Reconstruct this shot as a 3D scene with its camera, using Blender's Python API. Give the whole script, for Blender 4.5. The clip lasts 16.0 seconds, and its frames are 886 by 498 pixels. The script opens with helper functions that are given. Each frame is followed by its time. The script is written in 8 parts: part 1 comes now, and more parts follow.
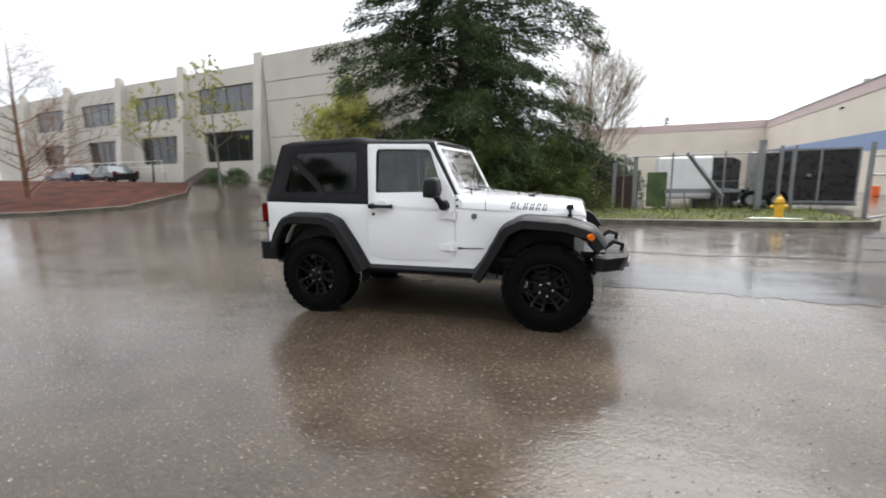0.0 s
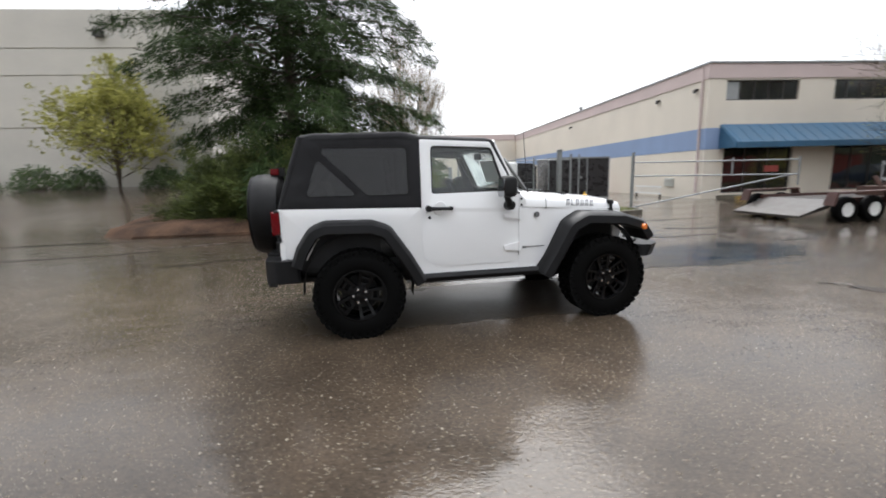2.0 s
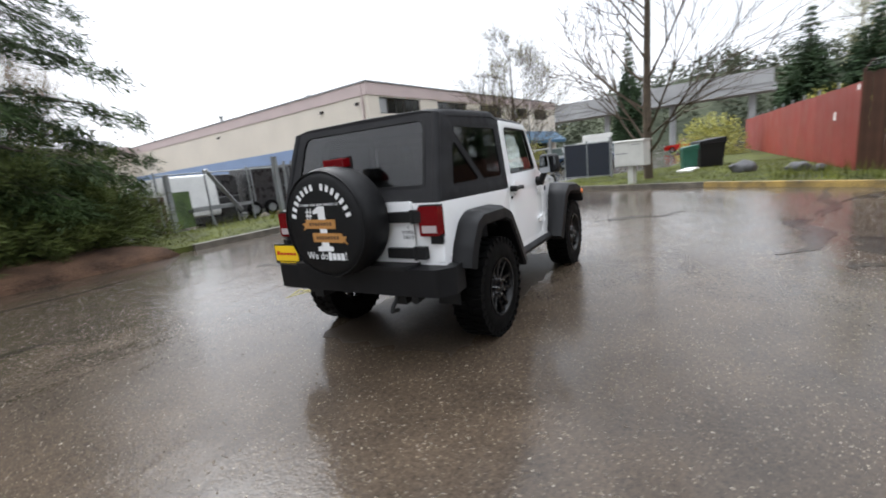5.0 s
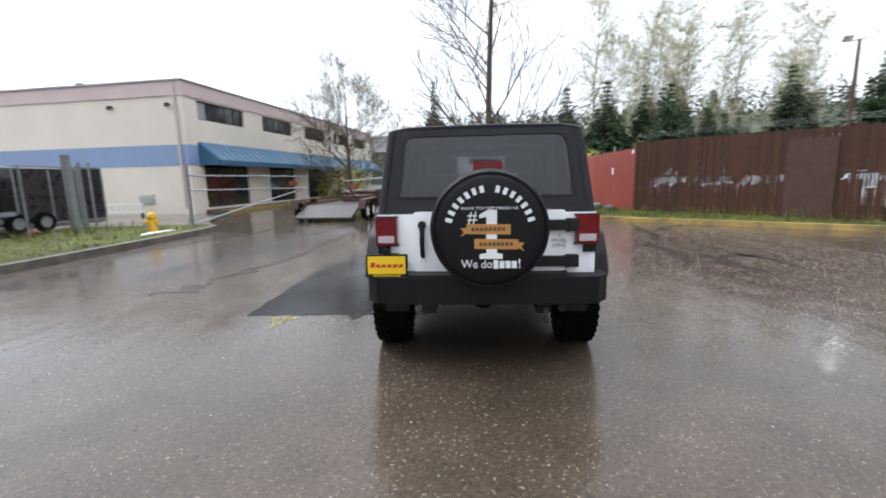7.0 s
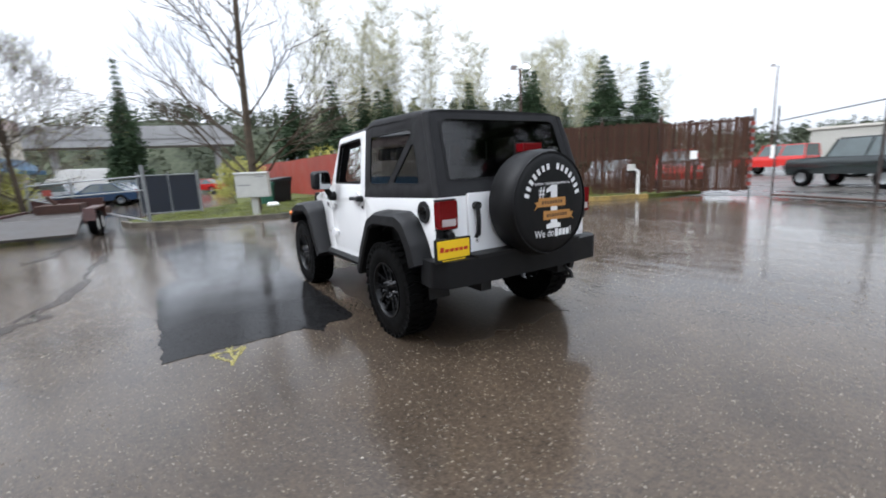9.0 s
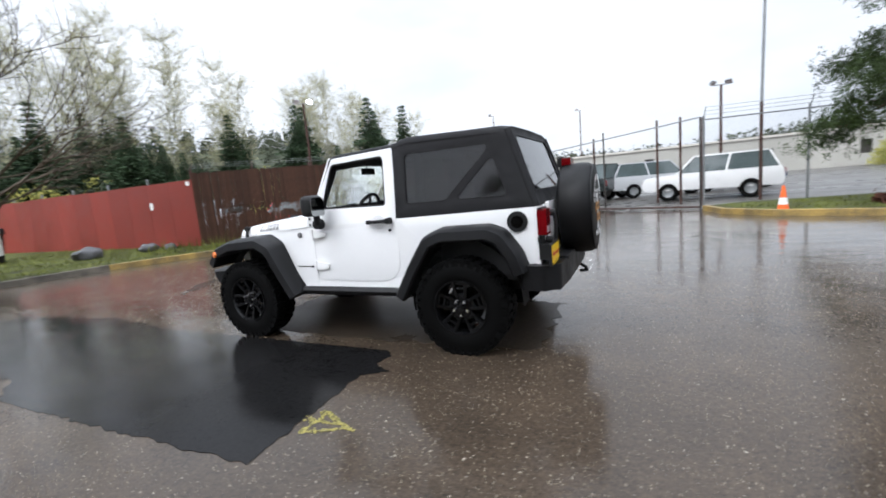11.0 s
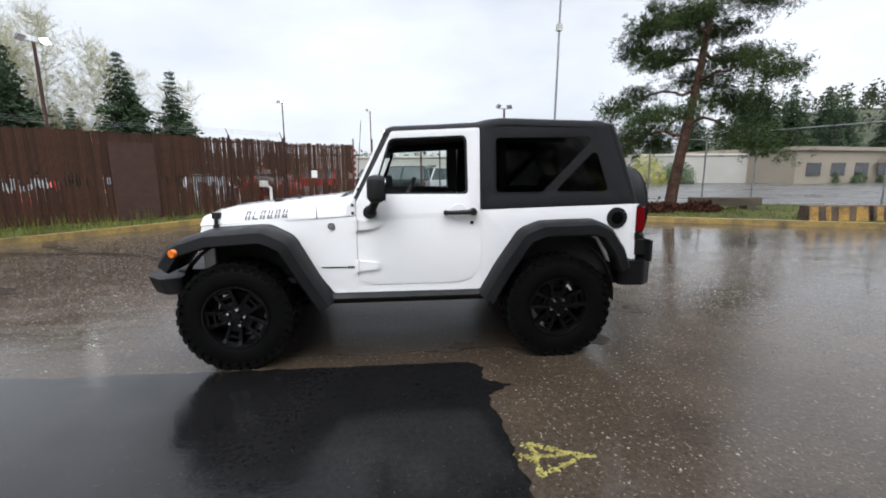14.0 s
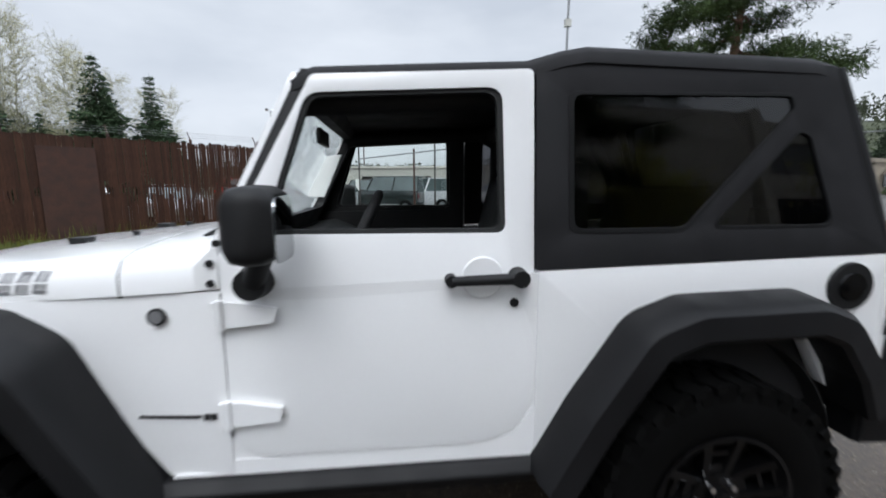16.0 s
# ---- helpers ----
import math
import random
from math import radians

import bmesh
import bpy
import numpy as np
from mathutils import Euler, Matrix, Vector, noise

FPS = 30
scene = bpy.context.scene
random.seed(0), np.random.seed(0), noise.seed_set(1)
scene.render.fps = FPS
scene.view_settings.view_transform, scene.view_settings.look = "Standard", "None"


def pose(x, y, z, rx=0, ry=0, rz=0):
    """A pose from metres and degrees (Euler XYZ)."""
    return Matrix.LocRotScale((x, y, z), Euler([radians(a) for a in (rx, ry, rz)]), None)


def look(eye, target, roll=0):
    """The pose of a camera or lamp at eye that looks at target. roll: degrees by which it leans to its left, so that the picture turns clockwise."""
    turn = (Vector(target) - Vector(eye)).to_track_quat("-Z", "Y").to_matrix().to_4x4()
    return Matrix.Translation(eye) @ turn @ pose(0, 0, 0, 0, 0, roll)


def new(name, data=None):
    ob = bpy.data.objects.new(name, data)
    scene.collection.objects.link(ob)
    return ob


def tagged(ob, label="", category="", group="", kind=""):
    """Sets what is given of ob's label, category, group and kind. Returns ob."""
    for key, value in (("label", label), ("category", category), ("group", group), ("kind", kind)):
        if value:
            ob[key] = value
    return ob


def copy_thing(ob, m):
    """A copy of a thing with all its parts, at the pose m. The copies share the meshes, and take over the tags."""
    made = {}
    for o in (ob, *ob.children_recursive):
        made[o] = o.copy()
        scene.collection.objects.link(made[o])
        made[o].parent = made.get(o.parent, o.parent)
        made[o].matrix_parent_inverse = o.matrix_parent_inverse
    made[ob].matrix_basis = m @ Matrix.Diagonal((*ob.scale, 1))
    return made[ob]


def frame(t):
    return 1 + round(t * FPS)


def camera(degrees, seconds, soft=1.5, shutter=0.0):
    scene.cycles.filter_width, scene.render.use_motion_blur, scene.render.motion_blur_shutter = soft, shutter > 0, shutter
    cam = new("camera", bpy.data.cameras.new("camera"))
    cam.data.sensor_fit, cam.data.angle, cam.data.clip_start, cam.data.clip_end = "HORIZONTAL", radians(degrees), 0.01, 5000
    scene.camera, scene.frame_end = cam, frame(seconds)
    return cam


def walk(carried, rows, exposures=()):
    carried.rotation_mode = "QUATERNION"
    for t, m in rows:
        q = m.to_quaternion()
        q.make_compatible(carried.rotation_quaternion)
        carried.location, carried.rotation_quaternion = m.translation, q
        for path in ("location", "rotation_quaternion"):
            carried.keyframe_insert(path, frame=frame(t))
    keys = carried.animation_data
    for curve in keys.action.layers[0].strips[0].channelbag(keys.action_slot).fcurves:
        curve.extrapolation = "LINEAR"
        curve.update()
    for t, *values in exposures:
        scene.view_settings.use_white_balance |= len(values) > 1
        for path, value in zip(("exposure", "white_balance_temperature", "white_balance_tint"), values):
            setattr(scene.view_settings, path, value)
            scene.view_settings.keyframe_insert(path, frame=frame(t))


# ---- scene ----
cam = camera(91.8, 16.0, soft=1.8, shutter=0.5)
PATH = [
    (0, (1.503, -4.775, 1.439), (0.891, -2.901, 1.101), -1.1),
    (0.5, (0.833, -4.913, 1.456), (0.461, -2.974, 1.14), -2.5),
    (1, (0.146, -4.91, 1.446), (0.019, -2.937, 1.142), -2.5),
    (1.5, (-0.529, -4.851, 1.448), (-0.437, -2.881, 1.119), -1.4),
    (2, (-1.193, -4.689, 1.438), (-0.813, -2.754, 1.102), -1.5),
    (2.5, (-1.865, -4.489, 1.445), (-1.281, -2.605, 1.111), -3.0),
    (3, (-2.476, -4.207, 1.434), (-1.662, -2.414, 1.084), -3.3),
    (3.5, (-3.021, -3.809, 1.433), (-1.972, -2.15, 1.051), -1.7),
    (4, (-3.538, -3.361, 1.449), (-2.244, -1.884, 1.069), -3.9),
    (6.5, (-4.953, -0.481, 1.422), (-3.011, -0.143, 1.084), -2.3),
    (7, (-4.992, 0.11, 1.434), (-3.022, 0.237, 1.114), -1.2),
    (7.5, (-5.004, 0.681, 1.429), (-3.047, 0.495, 1.059), -0.4),
    (8, (-4.885, 1.259, 1.426), (-2.986, 0.764, 1.043), -0.6),
    (8.5, (-4.729, 1.871, 1.425), (-2.917, 1.111, 1.051), -0.7),
    (9, (-4.436, 2.411, 1.395), (-2.787, 1.341, 1.024), -2.8),
    (9.5, (-4.078, 2.947, 1.386), (-2.585, 1.663, 1.039), -3.1),
    (10, (-3.64, 3.382, 1.36), (-2.352, 1.879, 1.078), -3.6),
    (12.5, (-0.911, 4.425, 1.463), (-0.711, 2.463, 1.129), -3.7),
    (13, (-0.431, 4.345, 1.436), (-0.431, 2.366, 1.147), -2.7),
    (13.5, (-0.078, 4.21, 1.47), (-0.197, 2.234, 1.183), -2.1),
    (14, (-0.036, 4.028, 1.437), (-0.209, 2.067, 1.087), -0.4),
    (14.5, (-0.077, 3.568, 1.449), (-0.19, 1.608, 1.065), 0.3),
    (15, (-0.087, 3.051, 1.485), (-0.219, 1.096, 1.082), -1.2),
    (15.5, (-0.1, 2.576, 1.438), (-0.291, 0.615, 1.094), -2.8),
    (16, (-0.196, 2.056, 1.427), (-0.393, 0.089, 1.126), -0.3),
]
walk(cam, [(t, look(e, g, r)) for t, e, g, r in PATH], [(0.0, 0.84, 6380, 10), (4.0, 0.86, 6290, 10), (7.0, 1.00, 6040, 10), (8.5, 0.91, 5990, 10), (10.0, 0.86, 5960, 10), (12.5, 0.63, 6120, 10), (13.5, 0.60, 6130, 10), (14.5, 0.52, 6120, 10), (16.0, 0.25, 5980, 9)])

# ---- world and light ----
world = bpy.data.worlds.new("overcast_sky")
scene.world = world
world.use_nodes = True
wn, wl = world.node_tree.nodes, world.node_tree.links
wn.clear()
SUN_EL, SUN_AZ = 50.0, 75.0
sky = wn.new("ShaderNodeTexSky")
sky.sky_type = "NISHITA"
sky.sun_disc = False
sky.sun_elevation, sky.sun_rotation = radians(SUN_EL), radians(90 - SUN_AZ)
sky.air_density, sky.dust_density, sky.ozone_density = 1.0, 4.0, 1.0
grey = wn.new("ShaderNodeHueSaturation")
grey.inputs["Saturation"].default_value = 0.22
cover = wn.new("ShaderNodeMixRGB")          # a closed, thin cloud deck over the clear sky
cover.inputs[0].default_value = 0.62
tc = wn.new("ShaderNodeTexCoord")
mp = wn.new("ShaderNodeMapping")
mp.inputs["Scale"].default_value = (1.0, 1.0, 2.6)
cl = wn.new("ShaderNodeTexNoise")
cl.inputs["Scale"].default_value, cl.inputs["Detail"].default_value = 2.3, 5.0
cr = wn.new("ShaderNodeValToRGB")
cr.color_ramp.elements[0].position, cr.color_ramp.elements[0].color = 0.33, (7.7, 8.0, 8.5, 1)
cr.color_ramp.elements[1].position, cr.color_ramp.elements[1].color = 0.68, (11.0, 11.1, 11.3, 1)
bg = wn.new("ShaderNodeBackground")
bg.inputs["Strength"].default_value = 0.088
wo = wn.new("ShaderNodeOutputWorld")
wl.new(sky.outputs[0], grey.inputs["Color"])
wl.new(tc.outputs["Generated"], mp.inputs["Vector"])
wl.new(mp.outputs[0], cl.inputs["Vector"])
wl.new(cl.outputs["Fac"], cr.inputs[0])
wl.new(grey.outputs[0], cover.inputs[1])
wl.new(cr.outputs[0], cover.inputs[2])
# an overcast sky is brighter overhead, and towards the hidden sun
sepw = wn.new("ShaderNodeSeparateXYZ")
wl.new(tc.outputs["Generated"], sepw.inputs[0])
up = wn.new("ShaderNodeMapRange")
up.interpolation_type = "SMOOTHSTEP"
up.inputs["From Min"].default_value, up.inputs["From Max"].default_value = 0.30, 1.0
up.inputs["To Min"].default_value, up.inputs["To Max"].default_value = 1.0, 2.3
wl.new(sepw.outputs["Z"], up.inputs[0])
dirn = wn.new("ShaderNodeVectorMath")
dirn.operation = "DOT_PRODUCT"
dirn.inputs[1].default_value = (0.30, 0.95, 0.0)
wl.new(tc.outputs["Generated"], dirn.inputs[0])
glow = wn.new("ShaderNodeMapRange")
glow.inputs["From Min"].default_value, glow.inputs["From Max"].default_value = -1.0, 1.0
glow.inputs["To Min"].default_value, glow.inputs["To Max"].default_value = 0.98, 1.24
wl.new(dirn.outputs["Value"], glow.inputs[0])
both = wn.new("ShaderNodeMath")
both.operation = "MULTIPLY"
wl.new(up.outputs[0], both.inputs[0])
wl.new(glow.outputs[0], both.inputs[1])
level = wn.new("ShaderNodeVectorMath")
level.operation = "SCALE"
wl.new(cover.outputs[0], level.inputs[0])
wl.new(both.outputs[0], level.inputs["Scale"])
wl.new(level.outputs[0], bg.inputs["Color"])
wl.new(bg.outputs[0], wo.inputs[0])
sun_data = bpy.data.lights.new("sun", "SUN")
sun_data.energy, sun_data.angle, sun_data.color = 0.9, radians(40), (1.0, 0.97, 0.93)
sun = new("sun", sun_data)
sun.matrix_world = look((0, 0, 30), (-math.cos(radians(SUN_AZ)) * 30 / math.tan(radians(SUN_EL)), -math.sin(radians(SUN_AZ)) * 30 / math.tan(radians(SUN_EL)), 0))


# ---- materials ----
def nodes_of(name):
    m = bpy.data.materials.new(name)
    m.use_nodes = True
    n, l = m.node_tree.nodes, m.node_tree.links
    return m, n, l, n["Principled BSDF"]


def mat(name, color, rough=0.5, metal=0.0, vary=0.15, scale=4.0, fine=60.0, bump=0.1, dist=0.003, spec=0.5, coat=0.0, second=None, sheen=0.0, alpha=1.0, trans=0.0, rvary=0.1, stretch=(1, 1, 1), rand=0.0):
    """A surface with variation at two scales: broad stains and a fine grain that also gives relief."""
    m, n, l, b = nodes_of(name)
    t = n.new("ShaderNodeTexCoord")
    mp = n.new("ShaderNodeMapping")
    mp.inputs["Scale"].default_value = stretch
    l.new(t.outputs["Object"], mp.inputs[0])
    big = n.new("ShaderNodeTexNoise")
    big.inputs["Scale"].default_value, big.inputs["Detail"].default_value = scale, 4.0
    small = n.new("ShaderNodeTexNoise")
    small.inputs["Scale"].default_value, small.inputs["Detail"].default_value = fine, 3.0
    l.new(mp.outputs[0], big.inputs["Vector"])
    l.new(mp.outputs[0], small.inputs["Vector"])
    add = n.new("ShaderNodeMath")
    add.operation = "ADD"
    l.new(big.outputs["Fac"], add.inputs[0])
    half = n.new("ShaderNodeMath")
    half.operation = "MULTIPLY"
    half.inputs[1].default_value = 0.5
    l.new(small.outputs["Fac"], half.inputs[0])
    l.new(half.outputs[0], add.inputs[1])
    ramp = n.new("ShaderNodeValToRGB")
    lo = tuple(c * (1 - vary) for c in color)
    hi = tuple(min(1, c * (1 + vary)) for c in (second or color))
    e = ramp.color_ramp.elements
    e[0].position, e[0].color = 0.5, (*lo, 1)
    e[1].position, e[1].color = 1.0, (*hi, 1)
    l.new(add.outputs[0], ramp.inputs[0])
    out = ramp.outputs[0]
    if rand:
        oi = n.new("ShaderNodeObjectInfo")
        hs = n.new("ShaderNodeHueSaturation")
        mr = n.new("ShaderNodeMapRange")
        mr.inputs["To Min"].default_value, mr.inputs["To Max"].default_value = 1 - rand, 1 + rand
        l.new(oi.outputs["Random"], mr.inputs[0])
        l.new(mr.outputs[0], hs.inputs["Value"])
        l.new(out, hs.inputs["Color"])
        out = hs.outputs[0]
    l.new(out, b.inputs["Base Color"])
    if rvary:
        rr = n.new("ShaderNodeMapRange")
        rr.inputs["From Min"].default_value, rr.inputs["From Max"].default_value = 0.3, 0.7
        rr.inputs["To Min"].default_value, rr.inputs["To Max"].default_value = max(0.02, rough - rvary), min(1, rough + rvary)
        l.new(big.outputs["Fac"], rr.inputs[0])
        l.new(rr.outputs[0], b.inputs["Roughness"])
    else:
        b.inputs["Roughness"].default_value = rough
    b.inputs["Metallic"].default_value = metal
    b.inputs["Specular IOR Level"].default_value = spec
    b.inputs["Coat Weight"].default_value = coat
    b.inputs["Coat Roughness"].default_value = 0.04
    b.inputs["Sheen Weight"].default_value = sheen
    b.inputs["Transmission Weight"].default_value = trans
    b.inputs["Alpha"].default_value = alpha
    if bump:
        bp = n.new("ShaderNodeBump")
        bp.inputs["Strength"].default_value, bp.inputs["Distance"].default_value = bump, dist
        l.new(small.outputs["Fac"], bp.inputs["Height"])
        l.new(bp.outputs[0], b.inputs["Normal"])
    return m


def asphalt(name, base, pale, film, rough_lo, rough_hi, pebble=75.0, share=0.94, relief=1.0, film_ior=1.31, swells=0.006, under=0.10, drier=False):
    """Wet asphalt: dark binder, embedded stones, worn tracks, and a film of water that is thinner on the high places."""
    m, n, l, b = nodes_of(name)

    def link(x, y):
        l.new(x, y)

    def noise(scale, detail, vec):
        t = n.new("ShaderNodeTexNoise")
        t.inputs["Scale"].default_value, t.inputs["Detail"].default_value = scale, detail
        link(vec, t.inputs["Vector"])
        return t.outputs["Fac"]

    def span(x, a0, a1, b0, b1):
        r = n.new("ShaderNodeMapRange")
        for k, v in zip(("From Min", "From Max", "To Min", "To Max"), (a0, a1, b0, b1)):
            r.inputs[k].default_value = v
        link(x, r.inputs[0])
        return r.outputs[0]

    def sums(op, x, y):
        q = n.new("ShaderNodeMath")
        q.operation = op
        for i, v in enumerate((x, y)):
            if isinstance(v, (int, float)):
                q.inputs[i].default_value = v
            else:
                link(v, q.inputs[i])
        return q.outputs[0]

    co = n.new("ShaderNodeTexCoord").outputs["Object"]
    mpg = n.new("ShaderNodeMapping")
    mpg.inputs["Scale"].default_value = (0.35, 1.0, 1.0)
    mpg.inputs["Rotation"].default_value = (0, 0, 0.12)
    link(co, mpg.inputs[0])
    big = noise(0.42, 3.0, mpg.outputs[0])
    mid = noise(2.2, 5.0, co)
    lump = noise(30.0, 3.0, co)
    fine = sums("ADD", sums("MULTIPLY", noise(70.0, 4.0, co), 0.5), sums("MULTIPLY", lump, 0.5))
    swell = noise(2.6, 2.5, mpg.outputs[0])
    vor = n.new("ShaderNodeTexVoronoi")
    vor.inputs["Scale"].default_value = pebble
    link(co, vor.inputs["Vector"])
    sep = n.new("ShaderNodeSeparateColor")
    link(vor.outputs["Color"], sep.inputs[0])
    # binder: three tones of brown-grey
    ramp = n.new("ShaderNodeValToRGB")
    e = ramp.color_ramp.elements
    e[0].position, e[0].color = 0.36, (*[c * 0.40 for c in base], 1)
    e[1].position, e[1].color = 0.66, (base[0] * 2.0, base[1] * 1.95, base[2] * 1.9, 1)
    link(sums("ADD", sums("MULTIPLY", fine, 0.75), sums("MULTIPLY", mid, 0.25)), ramp.inputs[0])
    tone = n.new("ShaderNodeMixRGB")
    tone.blend_type = "MULTIPLY"
    tone.inputs[0].default_value = 1.0
    track = n.new("ShaderNodeValToRGB")
    track.color_ramp.elements[0].position, track.color_ramp.elements[0].color = 0.28, (*film, 1)
    track.color_ramp.elements[1].position, track.color_ramp.elements[1].color = 0.72, (1.2, 1.17, 1.12, 1)
    link(big, track.inputs[0])
    link(ramp.outputs[0], tone.inputs[1])
    link(track.outputs[0], tone.inputs[2])
    # a few of the stones are pale, each with its own strength
    shown = sums("MULTIPLY", span(sep.outputs[0], share, 1.0, 0.0, 1.0), span(sums("ADD", vor.outputs["Distance"], sums("MULTIPLY", fine, 0.5)), 0.40, 0.62, 1.0, 0.0))
    shown = sums("MULTIPLY", shown, span(mid, 0.35, 0.65, 0.25, 1.0))
    stone = n.new("ShaderNodeMixRGB")
    link(shown, stone.inputs[0])
    link(tone.outputs[0], stone.inputs[1])
    stone.inputs[2].default_value = (*pale, 1)
    link(stone.outputs[0], b.inputs["Base Color"])
    b.inputs["Roughness"].default_value = 0.62
    b.inputs["Specular IOR Level"].default_value = under
    # the water film
    b.inputs["Coat Weight"].default_value = 1.0
    b.inputs["Coat IOR"].default_value = film_ior
    wet = sums("ADD", sums("MULTIPLY", big, 0.65), sums("MULTIPLY", mid, 0.35))
    if drier:                                       # the film has run off one end
        xyz = n.new("ShaderNodeSeparateXYZ")
        link(co, xyz.inputs[0])
        link(span(sums("ADD", xyz.outputs["X"], sums("MULTIPLY", mid, 1.2)), 1.0, 2.6, 0.36, 1.0), b.inputs["Coat Weight"])
    link(span(wet, 0.38, 0.62, rough_lo, rough_hi), b.inputs["Coat Roughness"])
    rise = sums("SUBTRACT", sums("ADD", sums("MULTIPLY", fine, 0.7), sums("MULTIPLY", lump, 0.9)), sums("MULTIPLY", vor.outputs["Distance"], 0.5))
    bp = n.new("ShaderNodeBump")
    bp.inputs["Strength"].default_value, bp.inputs["Distance"].default_value = 0.45 * relief, 0.004
    link(rise, bp.inputs["Height"])
    link(bp.outputs[0], b.inputs["Normal"])
    bc = n.new("ShaderNodeBump")
    bc.inputs["Distance"].default_value = 0.004
    link(span(wet, 0.36, 0.64, 0.05 * relief, 0.28 * relief), bc.inputs["Strength"])
    link(rise, bc.inputs["Height"])
    # shallow dips and swells of the road bend what the water mirrors
    bw = n.new("ShaderNodeBump")
    bw.inputs["Strength"].default_value, bw.inputs["Distance"].default_value = 1.0, swells
    link(swell, bw.inputs["Height"])
    link(bc.outputs[0], bw.inputs["Normal"])
    link(bw.outputs[0], b.inputs["Coat Normal"])
    return m


M = {}
M["asphalt"] = asphalt("wet_asphalt", (0.050, 0.038, 0.027), (0.36, 0.31, 0.23), (0.62, 0.60, 0.58), 0.03, 0.16, share=0.80, relief=1.5, pebble=58.0, swells=0.007, film_ior=1.33)
M["patch"] = asphalt("fresh_asphalt_patch", (0.0055, 0.0055, 0.0058), (0.09, 0.088, 0.08), (0.8, 0.8, 0.82), 0.06, 0.20, share=0.955, relief=0.8, film_ior=1.45, swells=0.005, under=0.03, drier=True)
M["grit"], _n, _l, _b = nodes_of("embedded_stones")
_g = _n.new("ShaderNodeNewGeometry")
_r = _n.new("ShaderNodeValToRGB")
_r.color_ramp.elements[0].position, _r.color_ramp.elements[0].color = 0.0, (0.060, 0.045, 0.030, 1)
_r.color_ramp.elements[1].position, _r.color_ramp.elements[1].color = 1.0, (0.29, 0.26, 0.205, 1)
_e = _r.color_ramp.elements.new(0.72)
_e.color = (0.12, 0.092, 0.062, 1)
_e = _r.color_ramp.elements.new(0.93)
_e.color = (0.18, 0.15, 0.11, 1)
_l.new(_g.outputs["Random Per Island"], _r.inputs[0])
_l.new(_r.outputs[0], _b.inputs["Base Color"])
_b.inputs["Roughness"].default_value = 0.28
M["far_asphalt"] = asphalt("parking_asphalt", (0.060, 0.058, 0.055), (0.2, 0.2, 0.19), (0.62, 0.62, 0.62), 0.22, 0.48, pebble=40.0, film_ior=1.24, swells=0.02)
M["puddle"] = asphalt("damp_dark_asphalt", (0.020, 0.015, 0.011), (0.16, 0.135, 0.10), (0.8, 0.8, 0.8), 0.10, 0.30, share=0.88, relief=1.3, pebble=58.0, film_ior=1.20)
# base darkened to paint in the shade below the vehicle; weak, rough film
M["damp_shade"] = asphalt("damp_asphalt_painted_shade", (0.030, 0.0235, 0.0175), (0.26, 0.22, 0.16), (0.7, 0.68, 0.66), 0.26, 0.46, share=0.84, relief=1.5, pebble=58.0, film_ior=1.13)
M["grass"] = mat("grass_soil", (0.034, 0.030, 0.012), 0.85, vary=0.5, scale=1.4, fine=40, bump=0.6, dist=0.02, second=(0.070, 0.082, 0.018), spec=0.2)
M["blade"] = mat("grass_blades", (0.036, 0.056, 0.010), 0.6, vary=0.5, scale=1.0, fine=9, bump=0, second=(0.145, 0.155, 0.032), spec=0.15)
M["mulch"] = mat("red_bark_mulch", (0.032, 0.012, 0.008), 0.9, vary=0.55, scale=1.1, fine=24, bump=1.0, dist=0.05, second=(0.072, 0.027, 0.017), spec=0.15)
M["bankmulch"] = mat("brown_bark_mulch", (0.035, 0.019, 0.012), 0.9, vary=0.55, scale=1.6, fine=26, bump=1.0, dist=0.05, second=(0.085, 0.050, 0.032), spec=0.15)
M["soil"] = mat("brown_soil", (0.05, 0.035, 0.025), 0.9, vary=0.5, scale=2, fine=30, bump=0.8, dist=0.03, second=(0.09, 0.06, 0.04))
M["kerb"] = mat("kerb_concrete", (0.045, 0.038, 0.028), 0.55, vary=0.4, scale=3, fine=70, bump=0.4, second=(0.11, 0.095, 0.072))
M["yellow_kerb"] = mat("worn_yellow_kerb_paint", (0.11, 0.085, 0.05), 0.45, vary=0.35, scale=2.6, fine=30, bump=0.3, second=(0.28, 0.185, 0.045))
M["concrete"] = mat("grey_concrete_wall", (0.52, 0.49, 0.435), 0.75, vary=0.10, scale=0.5, fine=25, bump=0.15)
M["cream"] = mat("cream_wall_paint", (0.66, 0.60, 0.51), 0.7, vary=0.07, scale=0.4, fine=30, bump=0.1)
M["pink"] = mat("dusty_pink_trim_paint", (0.52, 0.42, 0.40), 0.7, vary=0.08, scale=0.5, fine=30, bump=0.1)
M["bluestripe"] = mat("faded_blue_stripe_paint", (0.22, 0.30, 0.46), 0.7, vary=0.1, scale=0.6, fine=30, bump=0.1)
M["awning"] = mat("blue_awning_metal", (0.035, 0.105, 0.185), 0.5, vary=0.15, scale=1, fine=12, bump=0.05)
M["darkglass"] = mat("dark_window_glass", (0.012, 0.014, 0.015), 0.06, vary=0.3, bump=0.0, spec=0.8, rvary=0.02)
M["paleblind"] = mat("window_blind", (0.3, 0.31, 0.31), 0.6, vary=0.1, bump=0.1)
M["winframe"] = mat("bronze_window_frame", (0.035, 0.03, 0.027), 0.45, vary=0.2)
